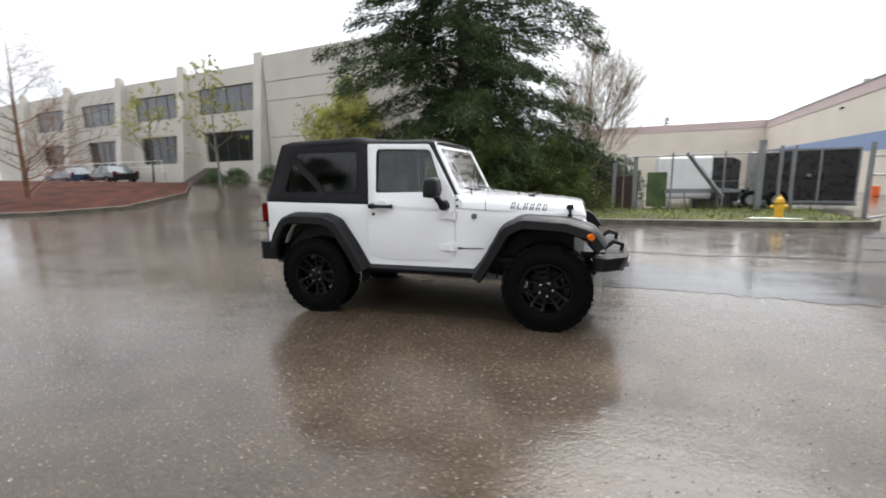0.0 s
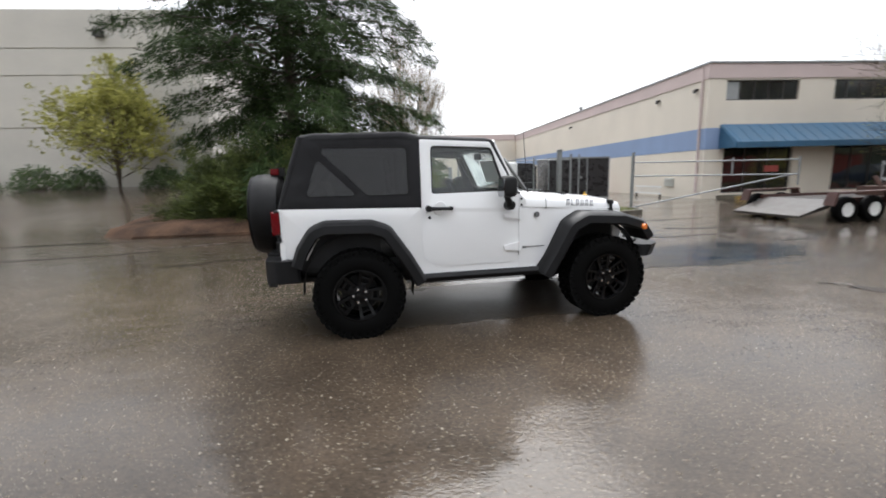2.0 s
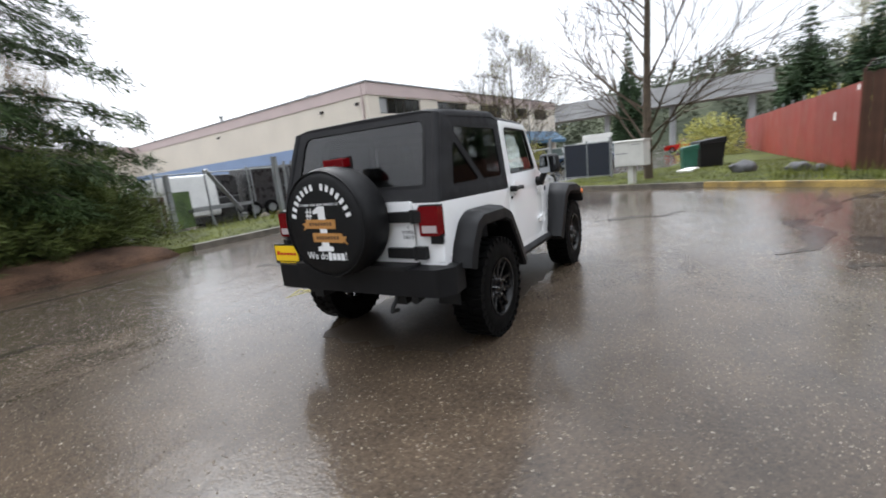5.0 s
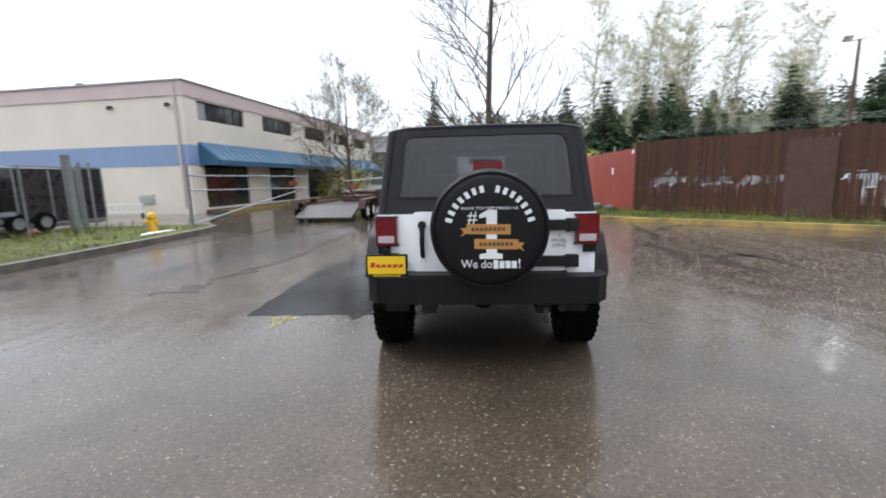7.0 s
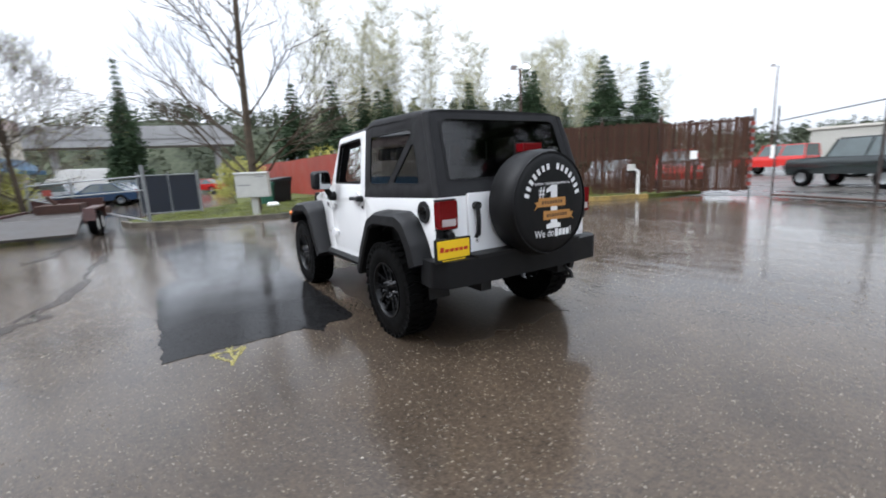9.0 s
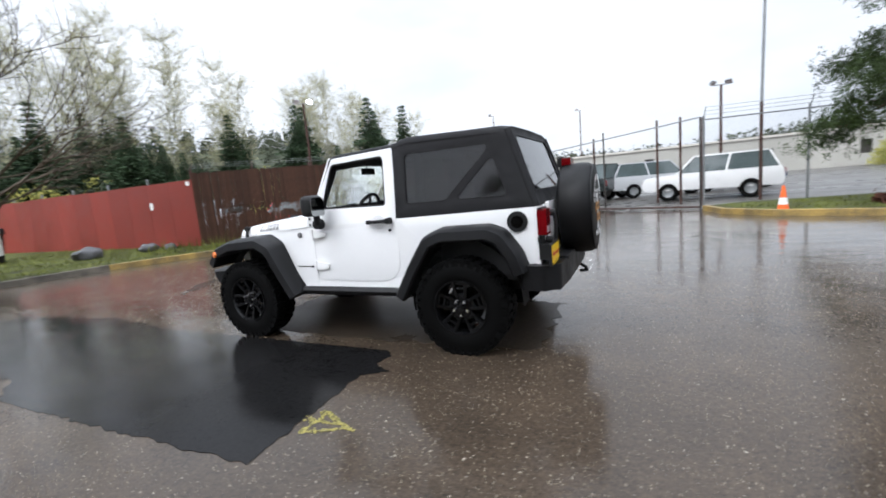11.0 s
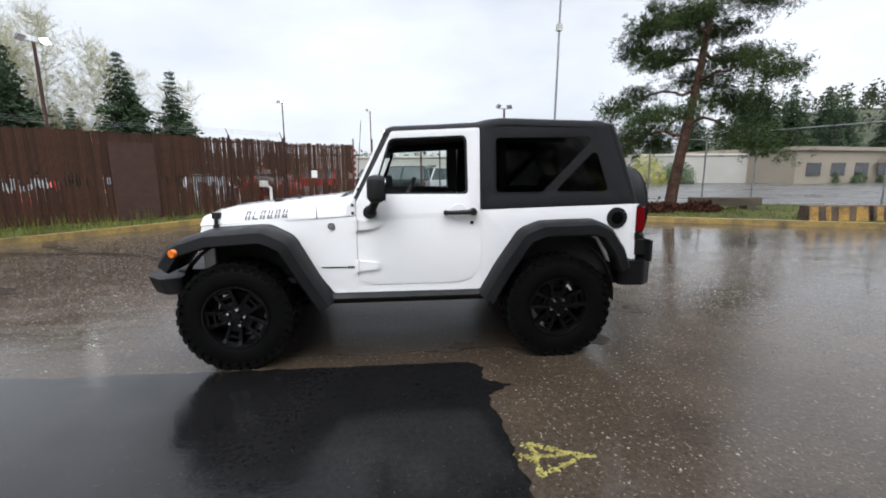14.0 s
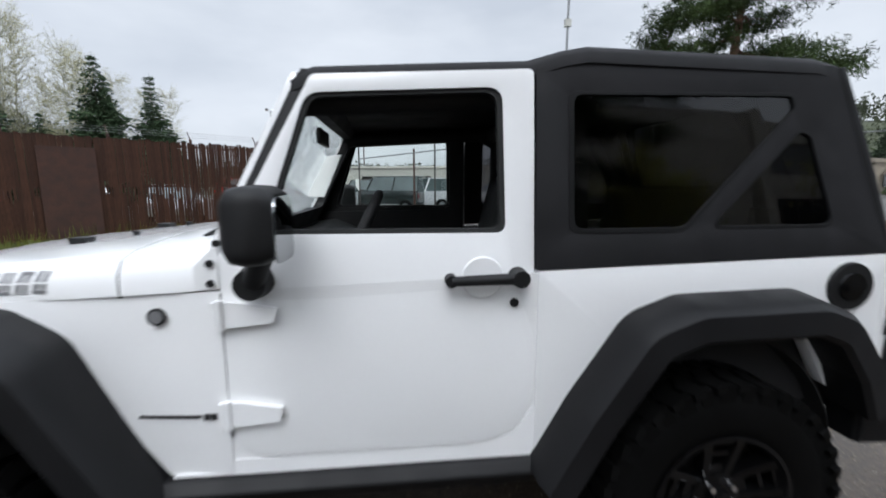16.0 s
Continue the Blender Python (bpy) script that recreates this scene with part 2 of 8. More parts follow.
M["galv"] = mat("galvanised_steel", (0.25, 0.26, 0.265), 0.5, metal=0.55, vary=0.2, scale=6, fine=50, bump=0.08)
M["wire"] = mat("dull_chain_link_wire", (0.15, 0.155, 0.16), 0.55, metal=0.3, vary=0.2, scale=6, fine=50, bump=0)
M["rust"] = mat("rusted_steel", (0.055, 0.026, 0.018), 0.8, metal=0.1, vary=0.4, scale=5, fine=40, bump=0.3)
M["rustslat"] = mat("rust_brown_fence_slats", (0.017, 0.008, 0.006), 0.65, vary=0.4, scale=1.0, fine=22, bump=0.3, second=(0.070, 0.030, 0.016), rand=0.25, stretch=(1, 1, 0.3), spec=0.25)
M["redfence"] = mat("red_painted_fence_panels", (0.20, 0.028, 0.018), 0.55, vary=0.15, scale=1.0, fine=25, bump=0.15, rand=0.12)
M["bark"] = mat("wet_bark", (0.065, 0.05, 0.038), 0.85, vary=0.45, scale=6, fine=40, bump=0.9, dist=0.02)
M["birch"] = mat("pale_bark", (0.20, 0.19, 0.165), 0.8, vary=0.35, scale=5, fine=30, bump=0.4, spec=0.2)
M["alderbark"] = mat("pale_alder_bark", (0.26, 0.25, 0.20), 0.85, vary=0.25, scale=2, fine=12, bump=0.0, second=(0.36, 0.35, 0.27), spec=0.1)
M["twig"] = mat("bare_twigs", (0.085, 0.066, 0.048), 0.85, vary=0.3, scale=3, fine=20, bump=0.0, spec=0.2)
M["spruce"] = mat("spruce_needles", (0.007, 0.015, 0.006), 0.65, vary=0.5, scale=1.6, fine=9, bump=0, second=(0.042, 0.066, 0.022), spec=0.1)
M["juniper"] = mat("juniper_sprays", (0.010, 0.021, 0.007), 0.6, vary=0.55, scale=1.5, fine=6, bump=0, second=(0.100, 0.122, 0.036), spec=0.15)
M["pine"] = mat("pine_needles", (0.012, 0.024, 0.008), 0.65, vary=0.5, scale=1.3, fine=12, bump=0, second=(0.045, 0.068, 0.020), spec=0.15)
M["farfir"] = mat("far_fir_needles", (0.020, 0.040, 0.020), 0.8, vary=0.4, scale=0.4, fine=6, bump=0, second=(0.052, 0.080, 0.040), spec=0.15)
M["spring"] = mat("young_spring_leaves", (0.24, 0.25, 0.05), 0.6, vary=0.35, scale=0.8, fine=9, bump=0, second=(0.40, 0.38, 0.11), spec=0.15)
M["tantwig"] = mat("tan_bare_twigs", (0.17, 0.135, 0.095), 0.85, vary=0.3, scale=3, fine=20, bump=0.0, second=(0.26, 0.21, 0.15), spec=0.2)
M["redtwig"] = mat("reddish_bare_twigs", (0.12, 0.065, 0.042), 0.85, vary=0.3, scale=3, fine=20, bump=0.0, second=(0.19, 0.11, 0.07), spec=0.2)
M["alder"] = mat("budding_twigs", (0.30, 0.29, 0.135), 0.8, vary=0.3, scale=0.3, fine=5, bump=0, second=(0.47, 0.45, 0.25), spec=0.1)
M["shrub"] = mat("shrub_leaves", (0.035, 0.07, 0.022), 0.6, vary=0.4, scale=2, fine=14, bump=0, second=(0.07, 0.11, 0.03))
M["yellowpaint"] = mat("yellow_enamel", (0.62, 0.36, 0.02), 0.4, vary=0.12, scale=6, fine=50)
M["dirtyyellow"] = mat("dirty_yellow_block_paint", (0.05, 0.04, 0.025), 0.6, vary=0.4, scale=3.5, fine=20, bump=0.4, second=(0.30, 0.17, 0.03))
M["orange"] = mat("orange_plastic", (0.75, 0.13, 0.02), 0.45, vary=0.1)
M["whitepl"] = mat("white_painted_metal", (0.72, 0.72, 0.70), 0.35, vary=0.06, scale=3)
M["blackpl"] = mat("black_textured_plastic", (0.008, 0.008, 0.0085), 0.55, vary=0.2, scale=8, fine=300, bump=0.15, dist=0.001, spec=0.3)
M["trailerblack"] = mat("black_trailer_panel", (0.018, 0.018, 0.019), 0.3, vary=0.2)
M["navy"] = mat("navy_mesh_screen", (0.012, 0.016, 0.028), 0.6, vary=0.3, scale=5, fine=90, bump=0.3)
M["green"] = mat("green_plastic_bin", (0.01, 0.08, 0.05), 0.45)
M["boxgrey"] = mat("pale_grey_cabinet_enamel", (0.50, 0.50, 0.46), 0.45, vary=0.08)
M["stone"] = mat("grey_boulder", (0.10, 0.10, 0.105), 0.8, vary=0.3, bump=0.6, dist=0.02)
M["wood"] = mat("weathered_timber", (0.11, 0.085, 0.06), 0.8, vary=0.35, scale=4, fine=40, bump=0.4, stretch=(0.3, 1, 1))
M["deck"] = mat("wet_trailer_deck", (0.035, 0.029, 0.025), 0.4, vary=0.5, scale=3, fine=30, bump=0.3, spec=0.35)
M["trailerred"] = mat("dull_red_trailer_paint", (0.050, 0.017, 0.013), 0.5, vary=0.3)
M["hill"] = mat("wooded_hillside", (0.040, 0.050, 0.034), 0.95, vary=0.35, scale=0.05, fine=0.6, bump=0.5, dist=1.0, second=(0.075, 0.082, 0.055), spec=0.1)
M["pinebark"] = mat("reddish_pine_bark", (0.050, 0.029, 0.020), 0.85, vary=0.45, scale=6, fine=30, bump=0.9, dist=0.02, second=(0.085, 0.048, 0.032), spec=0.2)
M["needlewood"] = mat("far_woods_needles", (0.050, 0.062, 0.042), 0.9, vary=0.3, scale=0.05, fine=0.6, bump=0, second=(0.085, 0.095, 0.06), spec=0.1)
M["viaduct"] = mat("grey_viaduct_concrete", (0.33, 0.33, 0.33), 0.8, vary=0.15, scale=0.2, fine=4)
M["warehouse"] = mat("pale_warehouse_panels", (0.36, 0.35, 0.315), 0.75, vary=0.12, scale=0.3, fine=10)
M["storewall"] = mat("beige_store_wall", (0.25, 0.215, 0.165), 0.8, vary=0.15, scale=0.3, fine=8)
M["paper"] = mat("white_paper", (0.75, 0.75, 0.73), 0.7, vary=0.05, bump=0)
M["lampglow"], _n, _l, _b = nodes_of("lit_floodlight_lens")
_b.inputs["Base Color"].default_value = (0.8, 0.85, 0.85, 1)
_b.inputs["Emission Color"].default_value = (0.95, 1.0, 0.98, 1)
_b.inputs["Emission Strength"].default_value = 14.0


# ---- mesh helpers ----
def part(name, bm, material, parent=None, label="", smooth=False, bevel=0.0):
    """Links a bmesh as one mesh object, under a thing or a part if one is given."""
    me = bpy.data.meshes.new(name)
    if bevel:
        bmesh.ops.bevel(bm, geom=bm.edges[:], offset=bevel, segments=2, affect="EDGES", profile=0.6)
    bmesh.ops.recalc_face_normals(bm, faces=bm.faces[:])
    bm.to_mesh(me)
    bm.free()
    if smooth:
        for f in me.polygons:
            f.use_smooth = True
        me.set_sharp_from_angle(angle=radians(48))
    me.materials.append(material)
    ob = new(name, me)
    if parent:
        ob.parent = parent
    if label:
        ob["label"] = label
    return ob


def thing(name, m, label, category, group="", kind=""):
    ob = new(name)
    ob.empty_display_size = 0.2
    ob.matrix_world = m
    return tagged(ob, label, category, group, kind)


def box(bm, x0, x1, y0, y1, z0, z1, m=None):
    c = Matrix.Translation(((x0 + x1) / 2, (y0 + y1) / 2, (z0 + z1) / 2)) @ Matrix.Diagonal((abs(x1 - x0), abs(y1 - y0), abs(z1 - z0), 1))
    return bmesh.ops.create_cube(bm, size=1.0, matrix=(m @ c) if m else c)["verts"]


def tube(bm, a, b, r0, r1=None, seg=10, caps=True):
    a, b = Vector(a), Vector(b)
    d = b - a
    m = Matrix.Translation((a + b) / 2) @ d.to_track_quat("Z", "Y").to_matrix().to_4x4()
    return bmesh.ops.create_cone(bm, cap_ends=caps, segments=seg, radius1=r0, radius2=r0 if r1 is None else r1, depth=d.length, matrix=m)["verts"]


def pipe(bm, points, r, seg=8):
    for a, b in zip(points, points[1:]):
        tube(bm, a, b, r, seg=seg)
    for p in points[1:-1]:
        bmesh.ops.create_uvsphere(bm, u_segments=seg, v_segments=6, radius=r, matrix=Matrix.Translation(p))


def prism(bm, outline, lo, hi, axis="y"):
    """Extrudes a 2D outline along an axis. axis y: outline is (x, z); z: (x, y); x: (y, z)."""
    def at(p, h):
        return {"y": (p[0], h, p[1]), "z": (p[0], p[1], h), "x": (h, p[0], p[1])}[axis]
    a = [bm.verts.new(at(p, lo)) for p in outline]
    b = [bm.verts.new(at(p, hi)) for p in outline]
    bm.faces.new(a)
    bm.faces.new(b[::-1])
    k = len(outline)
    for i in range(k):
        bm.faces.new((a[i], a[(i + 1) % k], b[(i + 1) % k], b[i]))


def loft(bm, rings, close=True, caps=True):
    """Skins rings of equally many points."""
    vs = [[bm.verts.new(p) for p in r] for r in rings]
    k = len(vs[0])
    for r0, r1 in zip(vs, vs[1:]):
        for i in range(k if close else k - 1):
            bm.faces.new((r0[i], r0[(i + 1) % k], r1[(i + 1) % k], r1[i]))
    if caps:
        bm.faces.new(vs[0][::-1])
        bm.faces.new(vs[-1])
    return vs


def lathe(bm, profile, seg=40, m=None):
    """Turns a profile of (radius, y) round the y axis; a closed ring of points."""
    m = m or Matrix.Identity(4)
    rings = []
    for i in range(seg):
        a = 2 * math.pi * i / seg
        rings.append([bm.verts.new(m @ Vector((r * math.cos(a), h, r * math.sin(a)))) for r, h in profile])
    k = len(profile)
    for i in range(seg):
        r0, r1 = rings[i], rings[(i + 1) % seg]
        for j in range(k):
            try:
                bm.faces.new((r0[j], r1[j], r1[(j + 1) % k], r0[(j + 1) % k]))
            except ValueError:
                pass
    bmesh.ops.remove_doubles(bm, verts=bm.verts[:], dist=1e-6)


def strip(bm, line, width_in, z0, z1, top_in=0.0):
    """A wall or kerb of constant width along a polyline on the plan, lying on its left side."""
    n = len(line)
    nor = []
    for i in range(n):
        d = Vector(line[min(i + 1, n - 1)]) - Vector(line[max(i - 1, 0)])
        d.normalize()
        nor.append(Vector((-d.y, d.x)))
    rings = []
    for p, q in zip(line, nor):
        a, b = Vector(p), Vector(p) + q * width_in
        rings.append([(a.x, a.y, z0), (b.x, b.y, z0), (b.x, b.y, z1), (a.x + q.x * top_in, a.y + q.y * top_in, z1)])
    loft(bm, rings)


def from_arrays(name, verts, faces, material, parent=None):
    me = bpy.data.meshes.new(name)
    me.from_pydata(verts, [], faces)
    me.materials.append(material)
    ob = new(name, me)
    if parent:
        ob.parent = parent
    return ob


def sprays(rng, centres, size, per, flat=0.35, droop=0.0, long=1.0, dirs=None, extent=0.0):
    """Small leaf-like quads scattered about points: returns vertices and faces. dirs: a heading for each point, along which the quads lie."""
    c = np.repeat(np.asarray(centres, float), per, axis=0)
    n = len(c)
    d = rng.normal(size=(n, 3))
    if dirs is not None:
        d = np.repeat(np.asarray(dirs, float), per, axis=0) + 0.45 * d
    d[:, 2] = d[:, 2] * flat - droop
    d /= np.linalg.norm(d, axis=1)[:, None] + 1e-9
    s = rng.normal(size=(n, 3))
    s -= (s * d).sum(1)[:, None] * d
    s /= np.linalg.norm(s, axis=1)[:, None] + 1e-9
    L = (size * (0.6 + 0.8 * rng.random(n)))[:, None]
    W = L * 0.32 / long
    p = c + rng.normal(size=(n, 3)) * size * 0.55 + d * (rng.random(n) * 2 - 1)[:, None] * extent
    v = np.stack([p - d * L * 0.5, p + s * W, p + d * L * 0.6, p - s * W], axis=1).reshape(-1, 3)
    f = np.arange(4 * n).reshape(-1, 4)
    return v, f


def merge(chunks):
    vs, fs, k = [], [], 0
    for v, f in chunks:
        vs.append(v)
        fs.append(f + k)
        k += len(v)
    return np.concatenate(vs).tolist(), np.concatenate(fs).tolist()


def limb_mesh(bm, path, r0, r1, seg=7):
    """A tapered, bent limb along a path."""
    rings = []
    n = len(path)
    for i, p in enumerate(path):
        d = Vector(path[min(i + 1, n - 1)]) - Vector(path[max(i - 1, 0)])
        q = d.to_track_quat("Z", "Y")
        r = r0 + (r1 - r0) * i / (n - 1)
        rings.append([Vector(p) + q @ Vector((r * math.cos(2 * math.pi * k / seg), r * math.sin(2 * math.pi * k / seg), 0)) for k in range(seg)])
    loft(bm, rings)

# ---- ground ----
def smooth01(t):
    t = min(1.0, max(0.0, t))
    return t * t * (3 - 2 * t)


def ground_z(x, y):
    """Flat road; the ground climbs to the north-west, where the drive leads up to the grey building."""
    return 1.3 * smooth01((y - 9.5) / 12.0) * smooth01((-x - 1.0) / 7.0)


def grid_line(lo, hi, step):
    far = [30, 90, 250, 700, 1800]
    return [lo - d for d in far[::-1]] + list(np.arange(lo, hi + 0.01, step)) + [hi + d for d in far]


xs, ys = grid_line(-66, 66, 1.5), grid_line(-60, 66, 1.5)
bm = bmesh.new()
rows = [[bm.verts.new((x, y, ground_z(x, y))) for x in xs] for y in ys]
for r0, r1 in zip(rows, rows[1:]):
    for i in range(len(xs) - 1):
        bm.faces.new((r0[i], r0[i + 1], r1[i + 1], r1[i]))
ground = part("ground", bm, M["asphalt"], smooth=True)
tagged(ground, "wet brownish grey asphalt with embedded stones and puddles", "asphalt", kind="structure")

# the worn surface of the lot and the street beyond the fences
bm = bmesh.new()
prism(bm, [(-5.3, -11.75), (-12.0, -12.75), (-26.5, -6.2), (-110, -6.0), (-110, -75), (20, -75), (20, -22.0), (4.6, -13.1), (1.6, -13.95), (-4.2, -11.35)][::-1], -0.05, 0.004, "z")
tagged(part("parking_lot", bm, M["far_asphalt"]), "worn grey asphalt of a car park, damp", "car park", kind="structure")
# the dark repair patch in the road, with ragged edges and a tongue
rng_patch = random.Random(5)
edge = []
for x0, y0, x1, y1, n, j in ((-0.60, 2.58, -0.55, 1.46, 22, 0.018), (-0.55, 1.46, -0.64, 1.40, 3, 0.01), (-0.64, 1.40, -0.74, 1.33, 4, 0.012), (-0.74, 1.33, -0.60, 1.27, 4, 0.012), (-0.60, 1.27, -0.55, 1.22, 2, 0.01), (-0.55, 1.22, -0.60, 1.06, 4, 0.012), (-0.60, 1.06, -0.50, 0.96, 4, 0.012),
                             (-0.50, 0.96, 2.6, 0.92, 30, 0.014), (2.6, 0.92, 4.2, 0.72, 22, 0.07), (4.2, 0.72, 6.0, 1.0, 24, 0.11), (6.0, 1.0, 6.9, 1.7, 14, 0.12), (6.9, 1.7, 5.9, 2.5, 16, 0.12), (5.9, 2.5, 2.7, 2.34, 44, 0.06),
                             (2.7, 2.34, 2.2, 2.60, 8, 0.03), (2.2, 2.60, -0.60, 2.58, 44, 0.022)):
    for i in range(n):
        k = i / n
        o = rng_patch.uniform(-j, j) * min(1.0, 4 * k) / math.hypot(x1 - x0, y1 - y0)
        edge.append((x0 + (x1 - x0) * k - (y1 - y0) * o, y0 + (y1 - y0) * k + (x1 - x0) * o))
bm = bmesh.new()
prism(bm, edge, -0.05, 0.004, "z")
tagged(part("asphalt_patch", bm, M["patch"]), "smooth black asphalt repair patch with ragged edges, wet", "road patch", kind="structure")


def blot(name, cx, cy, rx, ry, turn, seed, material, z, label, category):
    """A flat spot with an uneven outline lying on the road."""
    r = random.Random(seed)
    ph = [r.uniform(0, 6.28) for _ in range(4)]
    pts = []
    for i in range(56):
        a = 2 * math.pi * i / 56
        k = 1 + 0.22 * math.sin(2 * a + ph[0]) + 0.16 * math.sin(3 * a + ph[1]) + 0.10 * math.sin(5 * a + ph[2]) + 0.06 * math.sin(9 * a + ph[3])
        x, y = rx * k * math.cos(a), ry * k * math.sin(a)
        y += ry * (0.9 * math.sin(3.1 * x / rx + ph[0]) + 0.5 * math.sin(7.3 * x / rx + ph[1])) + 0.012 * math.sin(41 * a + ph[2])
        pts.append((cx + x * math.cos(turn) - y * math.sin(turn), cy + x * math.sin(turn) + y * math.cos(turn)))
    bm = bmesh.new()
    prism(bm, pts, -0.02, z, "z")
    return tagged(part(name, bm, material), label, category, kind="structure")


STAINS = ((3.2, -3.6, 1.3, 0.15, -0.23), (2.25, -4.2, 0.8, 0.24, -0.5), (6.4, -4.4, 2.0, 0.10, -0.24), (2.6, -4.8, 0.9, 0.09, 0.1),
          (0.55, 4.13, 0.36, 0.15, -0.4), (1.4, 3.87, 0.5, 0.10, -0.25), (3.0, 3.6, 1.4, 0.07, -0.12), (5.5, 3.5, 1.2, 0.06, 0.0),
          (-3.8, 3.6, 0.8, 0.10, 0.1), (7.4, -5.6, 1.7, 0.12, -0.6), (4.9, -1.3, 0.9, 0.11, -0.9),
          (7.6, 4.4, 1.4, 0.10, -0.25), (8.4, 2.6, 1.3, 0.09, 0.2),
          (7.9, 3.4, 1.1, 0.08, 0.5), (6.9, 6.4, 1.8, 0.10, 0.05), (4.6, 7.2, 2.2, 0.12, -0.1), (-3.0, 6.2, 2.2, 0.08, 0.1),
          (-7.5, 5.2, 2.4, 0.09, 0.05), (-8.5, 7.4, 2.6, 0.10, 0.02), (9.2, 1.2, 1.0, 0.10, 0.7))
for i, (cx, cy, rx, ry, tn) in enumerate(STAINS):
    blot("wet_stain", cx, cy, rx, ry, tn, 20 + i, M["puddle"], 0.004, "dark damp streak on the asphalt", "wet stain")

# the ground under the vehicle: hardly any water film, its shade painted in darker
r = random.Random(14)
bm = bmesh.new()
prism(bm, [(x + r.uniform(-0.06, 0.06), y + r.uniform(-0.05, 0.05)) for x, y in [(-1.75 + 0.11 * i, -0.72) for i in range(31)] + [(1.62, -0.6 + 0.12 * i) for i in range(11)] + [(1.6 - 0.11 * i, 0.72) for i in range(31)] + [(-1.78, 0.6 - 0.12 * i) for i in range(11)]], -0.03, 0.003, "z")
tagged(part("sheltered_asphalt", bm, M["damp_shade"]), "damp brown asphalt, its colour darkened as shade under the parked vehicle", "asphalt", kind="structure")
# the sprayed yellow mark beside the patch: strokes of paint
bm = bmesh.new()
r = random.Random(3)
STROKES = ((-0.565, 2.08, -0.675, 2.11, 0.026), (-0.66, 1.98, -0.77, 2.05, 0.014), (-0.77, 2.05, -0.93, 2.11, 0.011), (-0.65, 2.23, -0.75, 2.20, 0.016), (-0.75, 2.20, -0.90, 2.12, 0.012), (-0.67, 2.10, -0.655, 2.23, 0.010), (-0.68, 2.10, -0.86, 2.09, 0.010), (-0.655, 1.99, -0.685, 2.09, 0.013), (-0.87, 2.10, -0.97, 2.125, 0.011))
for q, (xa, ya, xb, yb, wide) in enumerate(STROKES):
    run = math.hypot(xb - xa, yb - ya)
    for i in range(int(run / 0.0030)):
        k = r.random()
        x, y = xa + (xb - xa) * k + r.gauss(0, wide * 0.8), ya + (yb - ya) * k + r.gauss(0, wide * 0.7)
        a, g = r.uniform(0, 6.28), r.uniform(0.003, 0.0085)
        prism(bm, [(x + g * math.cos(a + t) * r.uniform(0.7, 1.6), y + g * math.sin(a + t) * r.uniform(0.6, 1.1)) for t in (0, 1.2, 2.5, 3.8, 5.0)], -0.004, 0.0028 + 0.0012 * r.random(), "z")
M["spray"] = mat("faded_yellow_spray_paint", (0.11, 0.092, 0.024), 0.5, vary=0.35, scale=30, fine=160, bump=0.4, second=(0.34, 0.30, 0.075))
tagged(part("spray_mark", bm, M["spray"]), "faded yellow spray-paint mark on the asphalt", "road marking", kind="structure")


# stones of the worn surface, a few millimetres proud of the binder
rng = np.random.default_rng(31)
n = 110000
c = np.stack([rng.uniform(-7, 7, n), rng.uniform(-7, 6.5, n), rng.uniform(-0.001, 0.0012, n)], axis=1)
c = c[~((c[:, 0] > -0.6) & (c[:, 1] > 0.85) & (c[:, 1] < 2.75) & (c[:, 0] < 7.3))]
n = len(c)
th, sz = rng.uniform(0, 6.283, n), 0.0022 + 0.0075 * rng.random(n) ** 2.6
u = np.stack([np.cos(th), np.sin(th), np.zeros(n)], axis=1) * (sz * rng.uniform(1.0, 1.7, n))[:, None]
w = np.stack([-np.sin(th), np.cos(th), np.zeros(n)], axis=1) * sz[:, None]
up = np.zeros((n, 3))
up[:, 2] = sz * 0.42
up += rng.normal(size=(n, 3)) * 0.0012
v = np.stack([c - u, c - w * 0.8 + u * 0.3, c + u, c + w, c + up], axis=1).reshape(-1, 3)
f = (np.arange(n)[:, None, None] * 5 + np.array([[0, 1, 4], [1, 2, 4], [2, 3, 4], [3, 0, 4]])[None]).reshape(-1, 3)
tagged(from_arrays("aggregate_stones", v.tolist(), f.tolist(), M["grit"]), "pale and brown stones showing in the worn asphalt", "stones", kind="stuff")


def verge(name, outline, material, z, kerb=None, kerb_mat=None, label="", bumps=0.06, seed=1):
    """A raised bed behind a kerb: a triangulated sheet with a little unevenness."""
    bm = bmesh.new()
    prism(bm, outline, -0.1, z, "z")
    top = [f for f in bm.faces if all(v.co.z > z - 0.01 for v in f.verts)]
    bmesh.ops.triangulate(bm, faces=top)
    ob = part(name, bm, material)
    tagged(ob, label, name.replace("_", " "), kind="structure")
    if kerb:
        bm = bmesh.new()
        strip(bm, kerb, 0.16, -0.1, 0.15, 0.02)
        tagged(part("kerb", bm, kerb_mat or M["kerb"], bevel=0.012), "worn concrete kerb, wet" if kerb_mat is None else "concrete kerb with worn yellow paint", "kerb", kind="structure")
    return ob


